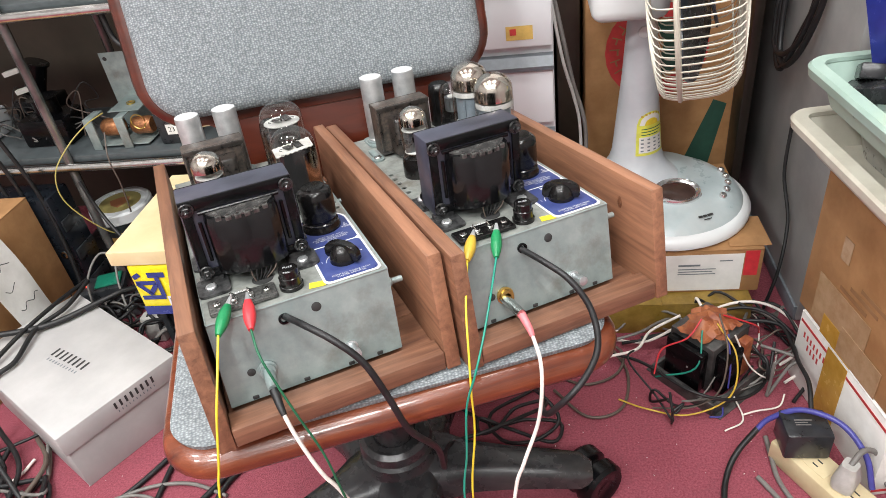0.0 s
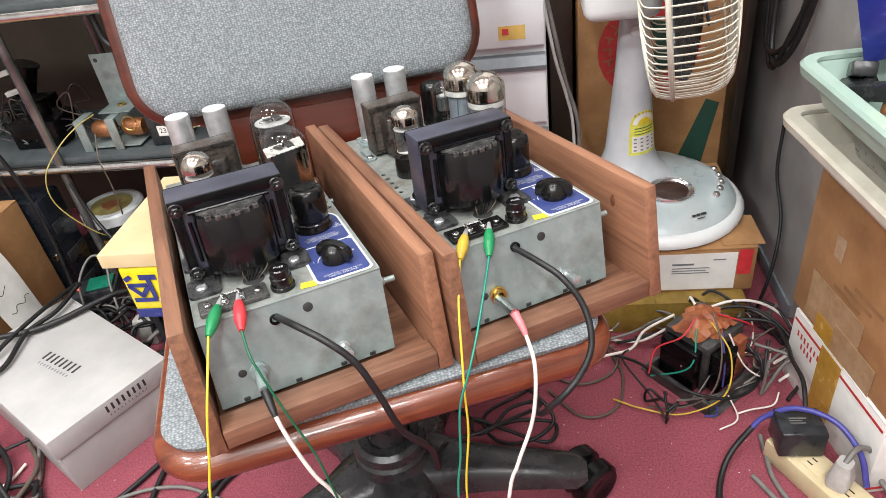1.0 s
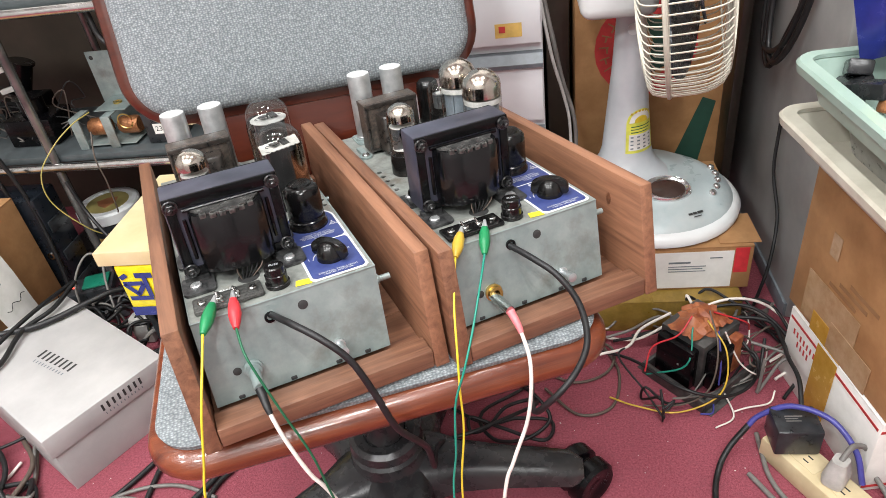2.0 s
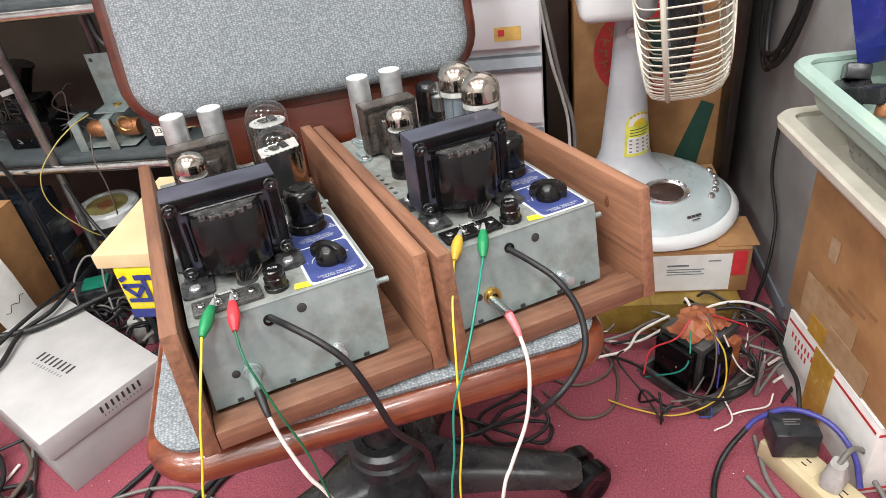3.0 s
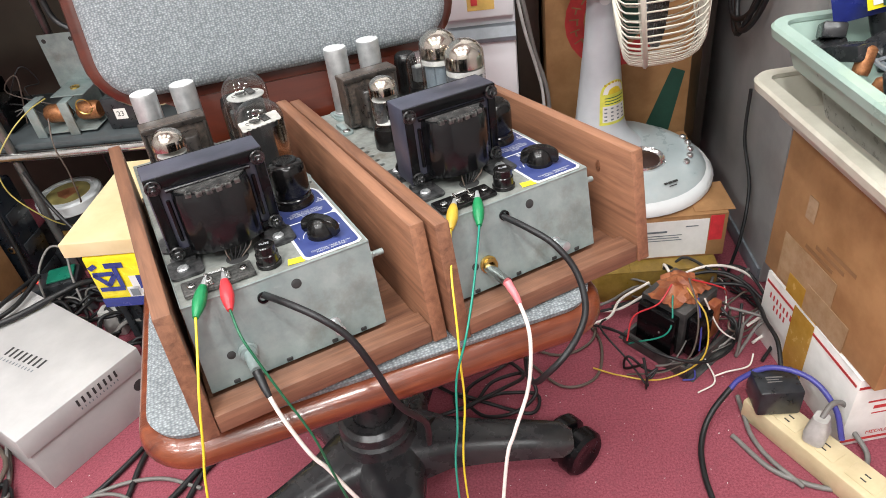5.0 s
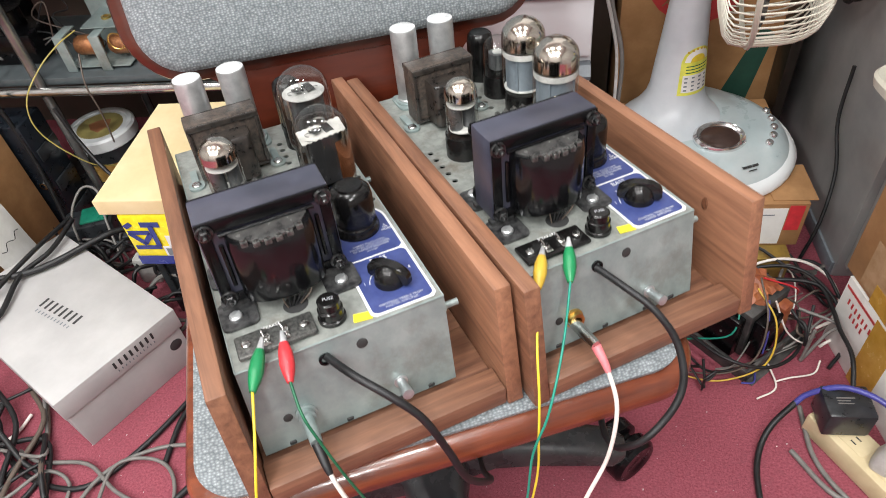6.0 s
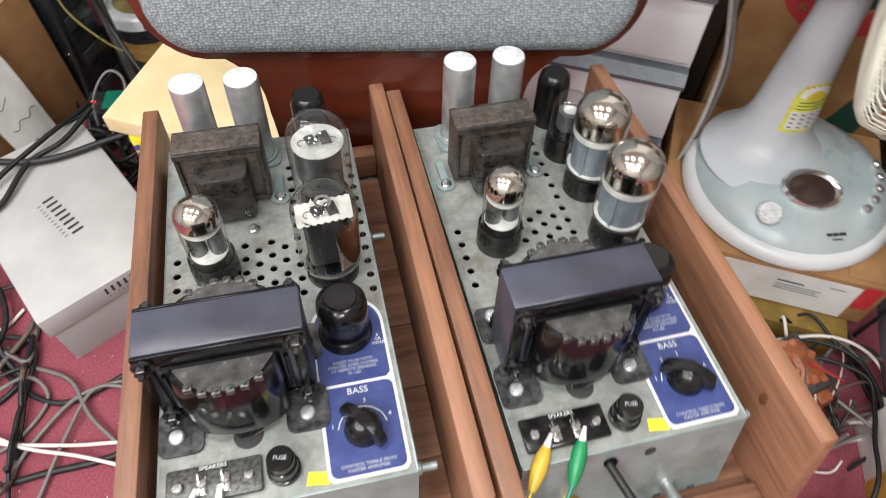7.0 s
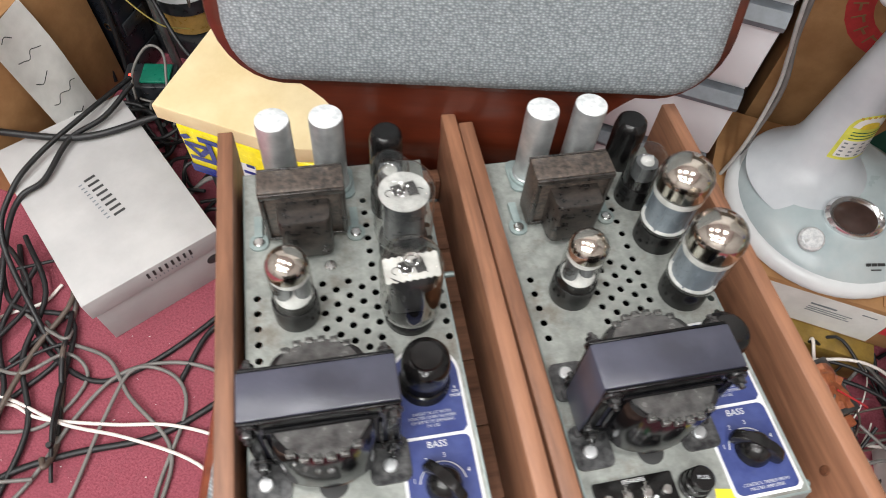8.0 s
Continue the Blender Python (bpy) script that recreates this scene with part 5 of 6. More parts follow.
for k in range(3):
    n = 7
    mm = pose(-0.010 + 0.012 * k, 0.010, 0.094, random.uniform(-6, 6), random.uniform(-6, 6), 40 * k)
    g = [[pp.verts.new(mm @ Vector((-0.032 + 0.064 * i / n, -0.026 + 0.052 * j / n, 0.003 + 0.015 * math.exp(-((i - 3.5) ** 2 + (j - 3.5) ** 2) / 7) + random.uniform(-0.004, 0.004)))) for i in range(n + 1)] for j in range(n + 1)]
    for a, b in zip(g, g[1:]):
        for i in range(n):
            pp.faces.new((a[i], a[i + 1], b[i + 1], b[i]))
part("crumpled_paper", pp, M_REDF, ft, "crumpled orange insulating paper", 25)
for pts, mt in (([(0.0, -0.005, 0.128), (-0.03, -0.045, 0.10), (-0.06, -0.06, 0.05), (-0.09, -0.04, 0.02), (-0.125, 0.005, 0.006)], M_WBR), ([(0.02, 0.0, 0.11), (0.06, -0.03, 0.085), (0.075, -0.03, 0.06)], M_WR), ([(-0.02, 0.01, 0.12), (-0.05, 0.01, 0.100), (-0.075, 0.035, 0.075), (-0.095, 0.03, 0.04)], M_WR), ([(-0.01, -0.01, 0.118), (-0.022, -0.055, 0.092), (-0.050, -0.072, 0.040), (-0.100, -0.040, 0.010), (-0.135, 0.010, 0.008), (-0.15, 0.05, 0.006)], M_CLIPY),
                ([(0.0, -0.035, 0.105), (0.012, -0.06, 0.05), (0.04, -0.08, 0.022), (0.085, -0.06, 0.02), (0.10, -0.05, 0.02)], M_WW), ([(-0.01, -0.03, 0.11), (-0.025, -0.05, 0.07), (-0.03, -0.055, 0.03)], M_WBL), ([(-0.03, 0.0, 0.11), (-0.065, -0.02, 0.07), (-0.09, 0.03, 0.03)], M_WG),
                ([(-0.02, -0.06, 0.01), (-0.045, -0.095, 0.005), (-0.08, -0.09, 0.004)], M_WW), ([(-0.038, -0.088, 0.004), (-0.02, -0.098, 0.008), (0.01, -0.115, 0.010), (0.03, -0.11, 0.018)], M_WW), ([(-0.04, -0.055, 0.008), (-0.06, -0.07, 0.004), (-0.075, -0.06, 0.004)], M_WBL)):
    part("lead_wire", tube(B(), pts, 0.0014, 6), mt, ft, "", 80)


# ---- tangled cables ----
def tangle(name, seed, n, box_uv, zs, mats, radii, label, length=6, spread=0.10):
    random.seed(seed)
    for k in range(n):
        x, y = random.uniform(*box_uv[0]), random.uniform(*box_uv[1])
        a = random.uniform(0, math.tau)
        r = radii[k % len(radii)]
        pts = []
        for j in range(length):
            pts.append((min(max(x, box_uv[0][0]), box_uv[0][1]), min(max(y, box_uv[1][0]), box_uv[1][1]), r + 0.001 + random.uniform(*zs)))
            a += random.uniform(-1.0, 1.3)
            x, y = x + spread * math.cos(a), y + spread * math.sin(a)
        single(name, tube(B(), pts, r, 7, 5), mats[k % len(mats)], Matrix.Identity(4), label, "cable", name.replace("_", " ") + "s in a tangle", angle=80)


RIGHT = [([(0.573, 0.284, 0.01), (0.628, 0.250, 0.03), (0.708, 0.235, 0.055), (0.760, 0.190, 0.075), (0.785, 0.134, 0.05), (0.765, 0.080, 0.02), (0.72, 0.06, 0.006)], M_WB, 0.0034), ([(0.565, 0.304, 0.006), (0.603, 0.260, 0.02), (0.659, 0.240, 0.05), (0.739, 0.225, 0.07), (0.785, 0.195, 0.07), (0.805, 0.153, 0.05), (0.780, 0.100, 0.02), (0.737, 0.095, 0.006)], M_WW, 0.003),
         ([(0.422, 0.251, 0.005), (0.440, 0.181, 0.004), (0.494, 0.170, 0.004), (0.543, 0.224, 0.004), (0.555, 0.287, 0.004), (0.56, 0.35, 0.005)], M_WBR, 0.003), ([(0.43, 0.30, 0.004), (0.47, 0.24, 0.004), (0.53, 0.235, 0.004), (0.56, 0.27, 0.012), (0.53, 0.33, 0.004)], M_WBR, 0.003),
         ([(0.52, 0.30, 0.006), (0.56, 0.22, 0.03), (0.575, 0.12, 0.05), (0.63, 0.085, 0.035), (0.70, 0.10, 0.02), (0.74, 0.15, 0.03)], M_WB, 0.0032), ([(0.55, 0.29, 0.02), (0.60, 0.275, 0.03), (0.65, 0.28, 0.03), (0.72, 0.26, 0.045), (0.78, 0.21, 0.05), (0.80, 0.13, 0.03), (0.79, 0.10, 0.004)], M_WGR, 0.0032),
         ([(0.53, 0.26, 0.02), (0.57, 0.24, 0.035), (0.61, 0.26, 0.04), (0.66, 0.25, 0.06)], M_WW, 0.003)]
for pts, mt, r in RIGHT:
    lead("loose_cable", pts, r * 0.8, mt, "loose cable tangled on the carpet", "cable", Matrix.Identity(4), "loose cables by the transformer")
tangle("loose_wire", 21, 16, ((0.54, 0.80), (0.11, 0.31)), (0.0, 0.05), [M_WB, M_WGR, M_WW, M_WBR, M_WB, M_WGR], [0.0017, 0.0021, 0.0012], "thin loose wire tangled round the transformer", 6, 0.075)
tangle("thick_cable", 5, 8, ((0.70, 0.80), (0.09, 0.26)), (0.0, 0.07), [M_WB, M_WGR, M_WB, M_WW], [0.0025], "loose cable coiled beside the parcel", 7, 0.06)

LEFT = [([(-0.47, 0.723, 0.142), (-0.333, 0.704, 0.128), (-0.23, 0.730, 0.128), (-0.190, 0.742, 0.125), (-0.12, 0.76, 0.10)], M_WB, 0.0055), ([(-0.26, 0.80, 0.135), (-0.298, 0.740, 0.130), (-0.345, 0.700, 0.130), (-0.372, 0.630, 0.127), (-0.402, 0.606, 0.124), (-0.432, 0.578, 0.09), (-0.462, 0.52, 0.03), (-0.47, 0.42, 0.006)], M_WB, 0.0042),
        ([(-0.27, 0.83, 0.12), (-0.325, 0.746, 0.134), (-0.385, 0.673, 0.132), (-0.418, 0.617, 0.123), (-0.442, 0.560, 0.08), (-0.395, 0.439, 0.02), (-0.373, 0.398, 0.006), (-0.43, 0.346, 0.006)], M_WB, 0.0040), ([(-0.46, 0.60, 0.006), (-0.447, 0.55, 0.006), (-0.401, 0.427, 0.006), (-0.323, 0.357, 0.006), (-0.248, 0.371, 0.006), (-0.153, 0.433, 0.006), (-0.06, 0.52, 0.006)], M_WB, 0.0042),
        ([(-0.50, 0.335, 0.012), (-0.432, 0.336, 0.010), (-0.384, 0.309, 0.010), (-0.287, 0.287, 0.012), (-0.204, 0.275, 0.010), (-0.13, 0.24, 0.006), (-0.08, 0.16, 0.006)], M_WW, 0.0026), ([(-0.50, 0.36, 0.010), (-0.432, 0.343, 0.012), (-0.352, 0.296, 0.014), (-0.262, 0.264, 0.014), (-0.169, 0.217, 0.010), (-0.10, 0.14, 0.006)], M_WW, 0.0026),
        ([(-0.46, 0.16, 0.005), (-0.393, 0.220, 0.005), (-0.340, 0.303, 0.008), (-0.285, 0.359, 0.010), (-0.216, 0.370, 0.008), (-0.150, 0.349, 0.005), (-0.10, 0.30, 0.005)], M_WGR, 0.0030), ([(-0.40, 0.46, 0.005), (-0.370, 0.425, 0.006), (-0.303, 0.387, 0.010), (-0.267, 0.324, 0.012), (-0.211, 0.253, 0.008), (-0.212, 0.193, 0.005), (-0.25, 0.1, 0.005)], M_WGR, 0.0030),
        ([(-0.50, 0.20, 0.006), (-0.416, 0.240, 0.006), (-0.334, 0.256, 0.006), (-0.233, 0.264, 0.006), (-0.150, 0.300, 0.006), (-0.06, 0.36, 0.006)], M_WB, 0.0048), ([(-0.36, 0.13, 0.005), (-0.329, 0.211, 0.006), (-0.296, 0.304, 0.012), (-0.263, 0.364, 0.014), (-0.208, 0.348, 0.010), (-0.190, 0.296, 0.008), (-0.222, 0.195, 0.005), (-0.24, 0.10, 0.005)], M_WGR, 0.0028),
        ([(-0.50, 0.46, 0.006), (-0.455, 0.480, 0.006), (-0.409, 0.492, 0.006), (-0.385, 0.52, 0.006)], M_WW, 0.0026), ([(-0.20, 0.34, 0.005), (-0.170, 0.400, 0.006), (-0.142, 0.430, 0.006), (-0.08, 0.50, 0.006)], M_WB, 0.0042), ([(-0.13, 0.28, 0.005), (-0.094, 0.322, 0.006), (-0.061, 0.343, 0.006), (0.0, 0.39, 0.006)], M_WB, 0.0042),
        ([(-0.43, 0.20, 0.005), (-0.40, 0.30, 0.01), (-0.42, 0.40, 0.015), (-0.40, 0.50, 0.02), (-0.44, 0.60, 0.03)], M_WB, 0.0042), ([(-0.46, 0.25, 0.005), (-0.44, 0.35, 0.01), (-0.46, 0.45, 0.012), (-0.42, 0.55, 0.02)], M_WB, 0.0042), ([(-0.50, 0.42, 0.006), (-0.42, 0.375, 0.02), (-0.36, 0.40, 0.014), (-0.33, 0.36, 0.006), (-0.38, 0.30, 0.006), (-0.46, 0.30, 0.006)], M_WGR, 0.0028)]
for pts, mt, r in LEFT:
    lead("floor_cable", pts, r, mt, "loose cable lying over the shoe box and carpet", "cable", Matrix.Identity(4), "loose cables on the carpet")
tangle("floor_wire", 33, 10, ((-0.52, -0.36), (0.22, 0.62)), (0.0, 0.025), [M_WGR, M_WB, M_WB, M_WBR], [0.0028, 0.004], "loose cable tangled beside the shoe box", 7, 0.09)


# ---- fan on its boxes ----
yb = carton("yellow_carton", ROOM @ pose(0.440, 0.687, 0), 0.29, 0.264, 0.0625, M_TAPE_SHADED, "low carton wrapped in shiny yellow-brown tape, darkened for shade", "carton", "cartons under the fan")
fb = carton("fan_carton", ROOM @ pose(0.447, 0.728, 0.0640), 0.305, 0.285, 0.0852, M_CARD, "brown carton with a white shipping label, under the fan", "carton", "cartons under the fan")
patch("shipping_label", fb, front_of(0.030, -0.1425, 0.041) , 0.185, 0.074, M_PAPER, "white shipping label")
patch("red_tape", fb, front_of(0.135, -0.1425, 0.058), 0.022, 0.05, M_CLIPR, "strip of red tape")
bars("print_bar", fb, front_of(0.0, -0.1427, 0.045), [(0.02, 0.012, 0.035, 0.0035), (0.02, 0.004, 0.06, 0.0016), (0.02, -0.001, 0.055, 0.0016), (0.02, -0.006, 0.06, 0.0016), (0.085, 0.02, 0.02, 0.002)], M_CABG)
flp = B()
box(flp, 0.10, 0.165, -0.135, -0.05, 0.0862, 0.0878, 0.0006)
part("bent_flap", flp, M_CARD, fb)

fan = thing("stand_fan", ROOM @ pose(0.460, 0.725, 0.150), "white and pale blue electric fan with wire guard, on a carton", "fan")


def oval(r, n=40, dy=0.0, sx=1.0):
    return [(sx * r * math.cos(k * math.tau / n), dy + r * math.sin(k * math.tau / n)) for k in range(n)]


def stack(rs, n=40):
    return slab_stack(B(), [(oval(r, n, dy), z, [0] * n) for r, z, dy in rs])


part("base_rim", stack([(0.136, 0.0, 0), (0.146, 0.006, 0), (0.147, 0.014, 0), (0.141, 0.022, 0), (0.134, 0.026, 0)]), M_WHITEP, fan, "white plastic rim", 50)
part("base_dome", stack([(0.1335, 0.0255, 0), (0.128, 0.034, 0.001), (0.112, 0.045, 0.004), (0.090, 0.054, 0.012), (0.062, 0.058, 0.040)]), M_FANB, fan, "pale blue plastic base", 60)
# curved white panel from the rim up to the column
col = B()
rings = []
for z, r, dy in ((0.046, 0.090, 0.036), (0.053, 0.079, 0.042), (0.060, 0.068, 0.048), (0.070, 0.057, 0.0545), (0.083, 0.048, 0.058), (0.10, 0.0425, 0.060), (0.16, 0.0365, 0.062), (0.24, 0.029, 0.063), (0.345, 0.0225, 0.063)):
    rings.append(([(x - 0.043, y - 0.020) for x, y in oval(r, 72, dy)], z, [0] * 72))
part("column", slab_stack(col, rings), M_FANC, fan, "white tapering plastic column", 60)
wn = B()
wm = pose(0.014, -0.050, 0.0605, 13, 4, 8)
lathe(wn, [(0.029, -0.006), (0.039, -0.005), (0.0395, 0.001), (0.036, 0.0055), (0.030, 0.003), (0.0275, -0.001)], n=32, m=wm @ Matrix.Diagonal((1.05, 0.78, 1, 1)))
part("window_bezel", wn, M_CHROME, fan, "silver-white oval bezel")
wn = B()
lathe(wn, [(0, 0.0050), (0.02, 0.0042), (0.0285, 0.0016), (0.0285, -0.006), (0, -0.006)], n=32, m=wm @ Matrix.Diagonal((1.05, 0.78, 1, 1)))
part("display_window", wn, plain("brown_window", (0.05, 0.03, 0.025), rough=0.12), fan, "dark brown oval window")
sk = B()
lathe(sk, [(0, 0), (0.0165, 0), (0.0165, 0.007), (0.0135, 0.010), (0, 0.0105)], n=24, m=pose(-0.035, -0.097, 0.0470, 17, -6, 0))
box(sk, -0.013, 0.013, -0.0018, 0.0018, 0.0098, 0.0112, 0, pose(-0.035, -0.097, 0.0470, 17, -6, 35))
part("timer_dial", sk, M_GLINTW, fan, "chrome slotted dial")
for k in range(5):
    bt = B()
    a = radians(-34 + 12 * k)
    lathe(bt, [(0, 0), (0.0062, 0), (0.0062, 0.005), (0.0045, 0.0075), (0, 0.008)], n=14, m=pose(0.106 * math.cos(a), 0.106 * math.sin(a) + 0.008, 0.0465, 0, 20, math.degrees(a)))
    part("push_button", bt, M_CHROME, fan, "chrome push button")
bars("logo_bar", fan, pose(0.050, -0.1035, 0.0440, 21, 0, 22), [(-0.012, 0.0, 0.007, 0.004), (-0.004, 0.0, 0.007, 0.004), (0.004, 0.0, 0.010, 0.004), (-0.006, -0.007, 0.014, 0.0018)], M_BLACKI)


def on_column(a0, a1, z0, z1, mat, name, label, extra=0.0008, arch=0.0):
    """A thin sticker wrapped round the column; arch lifts the middle of its upper edge."""
    bm = B()
    n, m = 18, 6
    g = []
    for j in range(m + 1):
        row = []
        for k in range(n + 1):
            a, f = radians(a0 + (a1 - a0) * k / n), 2 * k / n - 1
            z = z0 + (z1 + arch * math.sqrt(max(1 - f * f, 0)) - z0) * j / m
            r = np.interp(z, [0.10, 0.16, 0.24, 0.345], [0.0425, 0.0365, 0.029, 0.0225]) + extra
            dy = np.interp(z, [0.10, 0.16, 0.24], [0.060, 0.062, 0.063])
            row.append(bm.verts.new((-0.043 + r * math.cos(a), dy - 0.020 + r * math.sin(a), z)))
        g.append(row)
    for a, b in zip(g, g[1:]):
        for k in range(n):
            bm.faces.new((a[k], a[k + 1], b[k + 1], b[k]))
    return part(name, bm, mat, fan, label)


on_column(-100, -20, 0.106, 0.160, plain("lime_sticker", (0.70, 0.70, 0.10), rough=0.4), "energy_sticker", "yellow-green energy sticker", 0.0008, 0.022)
on_column(-93, -27, 0.1595, 0.160, M_PAPER, "sticker_arch", "white arch on the sticker", 0.0012, 0.019)
on_column(-80, -40, 0.1595, 0.160, M_WY, "sticker_fan", "yellow half-round on the sticker", 0.0016, 0.011)
for k in range(6):
    on_column(-90 + 10.5 * k, -84 + 10.5 * k, 0.172 + 0.006 * math.sin(0.52 * k + 0.3), 0.1755 + 0.006 * math.sin(0.52 * k + 0.3), M_CLIPY, "sticker_mark", "", 0.0018)
on_column(-93, -27, 0.111, 0.139, M_PAPER, "sticker_table", "white printed table", 0.0012)
for k in range(4):
    for j in range(4):
        on_column(-89 + 16 * j, -82 + 16 * j, 0.1135 + 0.0066 * k, 0.1160 + 0.0066 * k, M_CABG, "sticker_mark", "", 0.0016)
for k in range(3):
    on_column(-88, -40 + 6 * k, 0.142 + 0.005 * k, 0.1435 + 0.005 * k, M_WDG, "sticker_mark", "", 0.0012)

# motor housing and guard; the axis points to the right of the room
hs = B()
box(hs, -0.129, -0.014, -0.04, 0.095, 0.348, 0.44, 0.018, None, 4)
part("motor_housing", hs, M_WHITEP, fan, "white motor housing", 50)
nk = B()
lathe(nk, [(0, 0.33), (0.021, 0.33), (0.021, 0.352), (0, 0.352)], (-0.043, 0.043, 0), 20)
lathe(nk, [(0, 0), (0.009, 0), (0.009, 0.004), (0, 0.005)], n=14, m=pose(-0.043, 0.0195, 0.315, 90, 0, 0))
part("tilt_joint", nk, M_WHITEP, fan)
HEAD = pose(-0.022, -0.091, 0.433, 0, 0, -10) @ pose(0, 0, 0, 0, 84, 0)
R = 0.172


def guard(bm, shape, n, wire, twist=0.0):
    for k in range(n):
        pts = []
        for i, (r, z) in enumerate(shape):
            a = k * math.tau / n + twist * i
            pts.append(HEAD @ Vector((r * math.cos(a), r * math.sin(a), z)))
        tube(bm, pts, wire, 4, 2, ends=False)
    return bm


def hoop(bm, r, z, wire, n=48):
    pts = [HEAD @ Vector((r * math.cos(k * math.tau / n), r * math.sin(k * math.tau / n), z)) for k in range(n + 1)]
    return tube(bm, pts, wire, 6, 1, ends=False)


g1 = guard(B(), [(R, 0.0), (R * 0.995, 0.036), (R * 0.96, 0.060), (R * 0.86, 0.076), (R * 0.6, 0.083), (R * 0.22, 0.086)], 84, 0.0011)
tagged(part("front_guard", g1, M_IVORY, fan, "cream wire front guard", 80), kind="stuff")
g2 = guard(B(), [(R, 0.0), (R * 0.985, -0.014), (R * 0.92, -0.027), (R * 0.6, -0.036), (R * 0.3, -0.038)], 84, 0.0011)
tagged(part("rear_guard", g2, M_IVORY, fan, "cream wire rear guard", 80), kind="stuff")
hp = hoop(B(), R * 1.005, 0.0, 0.0034)
part("guard_ring", hp, M_IVORY, fan, "cream guard ring")
for rr, z in ((R * 0.86, 0.076), (R * 0.6, 0.083)):
    part("guard_hoop", hoop(B(), rr, z, 0.0014), M_IVORY, fan)
cap = B()
lathe(cap, [(0, 0.095), (0.030, 0.094), (0.036, 0.089), (0.036, 0.083), (0, 0.083)], n=24, m=HEAD)
part("guard_badge", cap, M_WHITEP, fan)
for k in range(3):
    bl = B()
    g = []
    for i in range(7):
        r = 0.03 + (R * 0.88 - 0.03) * i / 6
        wdt = 0.55 + 0.45 * math.sin(math.pi * (i + 1) / 8)
        g.append([bl.verts.new(HEAD @ Vector((r * math.cos(k * 2.094 + wdt * (j / 5 - 0.5) * 2), r * math.sin(k * 2.094 + wdt * (j / 5 - 0.5) * 2), 0.004 + 0.040 * (j / 5)))) for j in range(6)])
    for a, b in zip(g, g[1:]):
        for j in range(5):
            bl.faces.new((a[j], a[j + 1], b[j + 1], b[j]))
    r = bmesh.ops.extrude_face_region(bl, geom=list(bl.faces))
    bmesh.ops.translate(bl, verts=[v for v in r["geom"] if isinstance(v, bmesh.types.BMVert)], vec=HEAD.to_3x3() @ Vector((0, 0, 0.002)))
    part("fan_blade", bl, plain("smoky_blade", (0.035, 0.04, 0.05), rough=0.25), fan, "dark translucent blade", 60)
hb = B()
lathe(hb, [(0, 0.062), (0.022, 0.060), (0.03, 0.05), (0.03, 0.0), (0.025, -0.036), (0, -0.036)], n=24, m=HEAD)
part("blade_hub", hb, M_DARKPL, fan)


# ---- big carton, drawers and grey locker behind ----
bgc = carton("tall_carton", ROOM @ pose(0.475, 1.0, 0), 0.275, 0.19, 0.62, M_CARD, "tall brown carton with red and green print behind the fan", "carton", flap=False)
FACE = front_of(0, -0.095, 0)


def arc_patch(parent, m, cx, cy, r0, r1, a0, a1, mat, name, label="", th=0.0005):
    bm = B()
    n = 24
    o = [(cx + r1 * math.cos(radians(a0 + (a1 - a0) * k / n)), cy + r1 * math.sin(radians(a0 + (a1 - a0) * k / n))) for k in range(n + 1)]
    i = [(cx + r0 * math.cos(radians(a0 + (a1 - a0) * k / n)), cy + r0 * math.sin(radians(a0 + (a1 - a0) * k / n))) for k in range(n + 1)]
    for k in range(n):
        vs = [bm.verts.new(m @ Vector((x, y, z))) for z in (0.0002, th) for x, y in (o[k], o[k + 1], i[k + 1], i[k])]
        bm.faces.new(vs[4:])
        bm.faces.new((vs[0], vs[1], vs[5], vs[4]))
        bm.faces.new((vs[2], vs[3], vs[7], vs[6]))
    bmesh.ops.remove_doubles(bm, verts=bm.verts, dist=0.00005)
    return part(name, bm, mat, parent, label)


arc_patch(bgc, FACE, -0.01, 0.375, 0.058, 0.092, 0, 360, M_REDI, "printed_ring", "red printed ring")
for k in range(11):
    a = 100 + 16 * k
    bm = B()
    mm = FACE @ pose(-0.01 + 0.075 * math.cos(radians(a)), 0.375 + 0.075 * math.sin(radians(a)), 0.0005, 0, 0, a + 90)
    box(bm, -0.0065, -0.004, -0.009, 0.009, 0, 0.0003, 0, mm)
    box(bm, -0.004, 0.006, 0.004 if k % 2 else -0.001, 0.0075 if k % 2 else 0.0025, 0, 0.0003, 0, mm)
    part("print_mark", bm, M_CARDD, bgc)
for pts in ([(-0.01, 0.32), (0.03, 0.34), (0.05, 0.375), (0.03, 0.42), (-0.015, 0.43), (0.002, 0.385)], [(0.045, 0.12), (0.10, 0.12), (0.125, 0.26), (0.10, 0.27)]):
    bm = B()
    prism(bm, pts, 0.0006, 0.0009, FACE)
    part("printed_leaf", bm, M_GREENI, bgc, "dark green printed shape")

# two boards added to keep the gaps beside the tall carton dark
single("dark_gap_filler", box(B(), -0.022, -0.004, -0.01, 0.09, 0.0, 0.85, 0.003), plain("black_brown_board", (0.018, 0.013, 0.010), rough=0.4), ROOM @ pose(0.632, 0.86, 0), "added black-brown board filling the dark gap between carton and locker", "board")
single("dark_gap_filler", box(B(), -0.022, 0.022, -0.01, 0.09, 0.0, 0.85, 0.003), plain("dark_brown_board", (0.035, 0.025, 0.018), rough=0.45), ROOM @ pose(0.308, 0.95, 0), "added dark brown board filling the dark gap between cabinet and carton", "board")
cb = thing("drawer_cabinet", ROOM @ pose(0.126, 0.726, 0), "white drawer cabinet with slate grey shadow bands behind the chair", "cabinet")
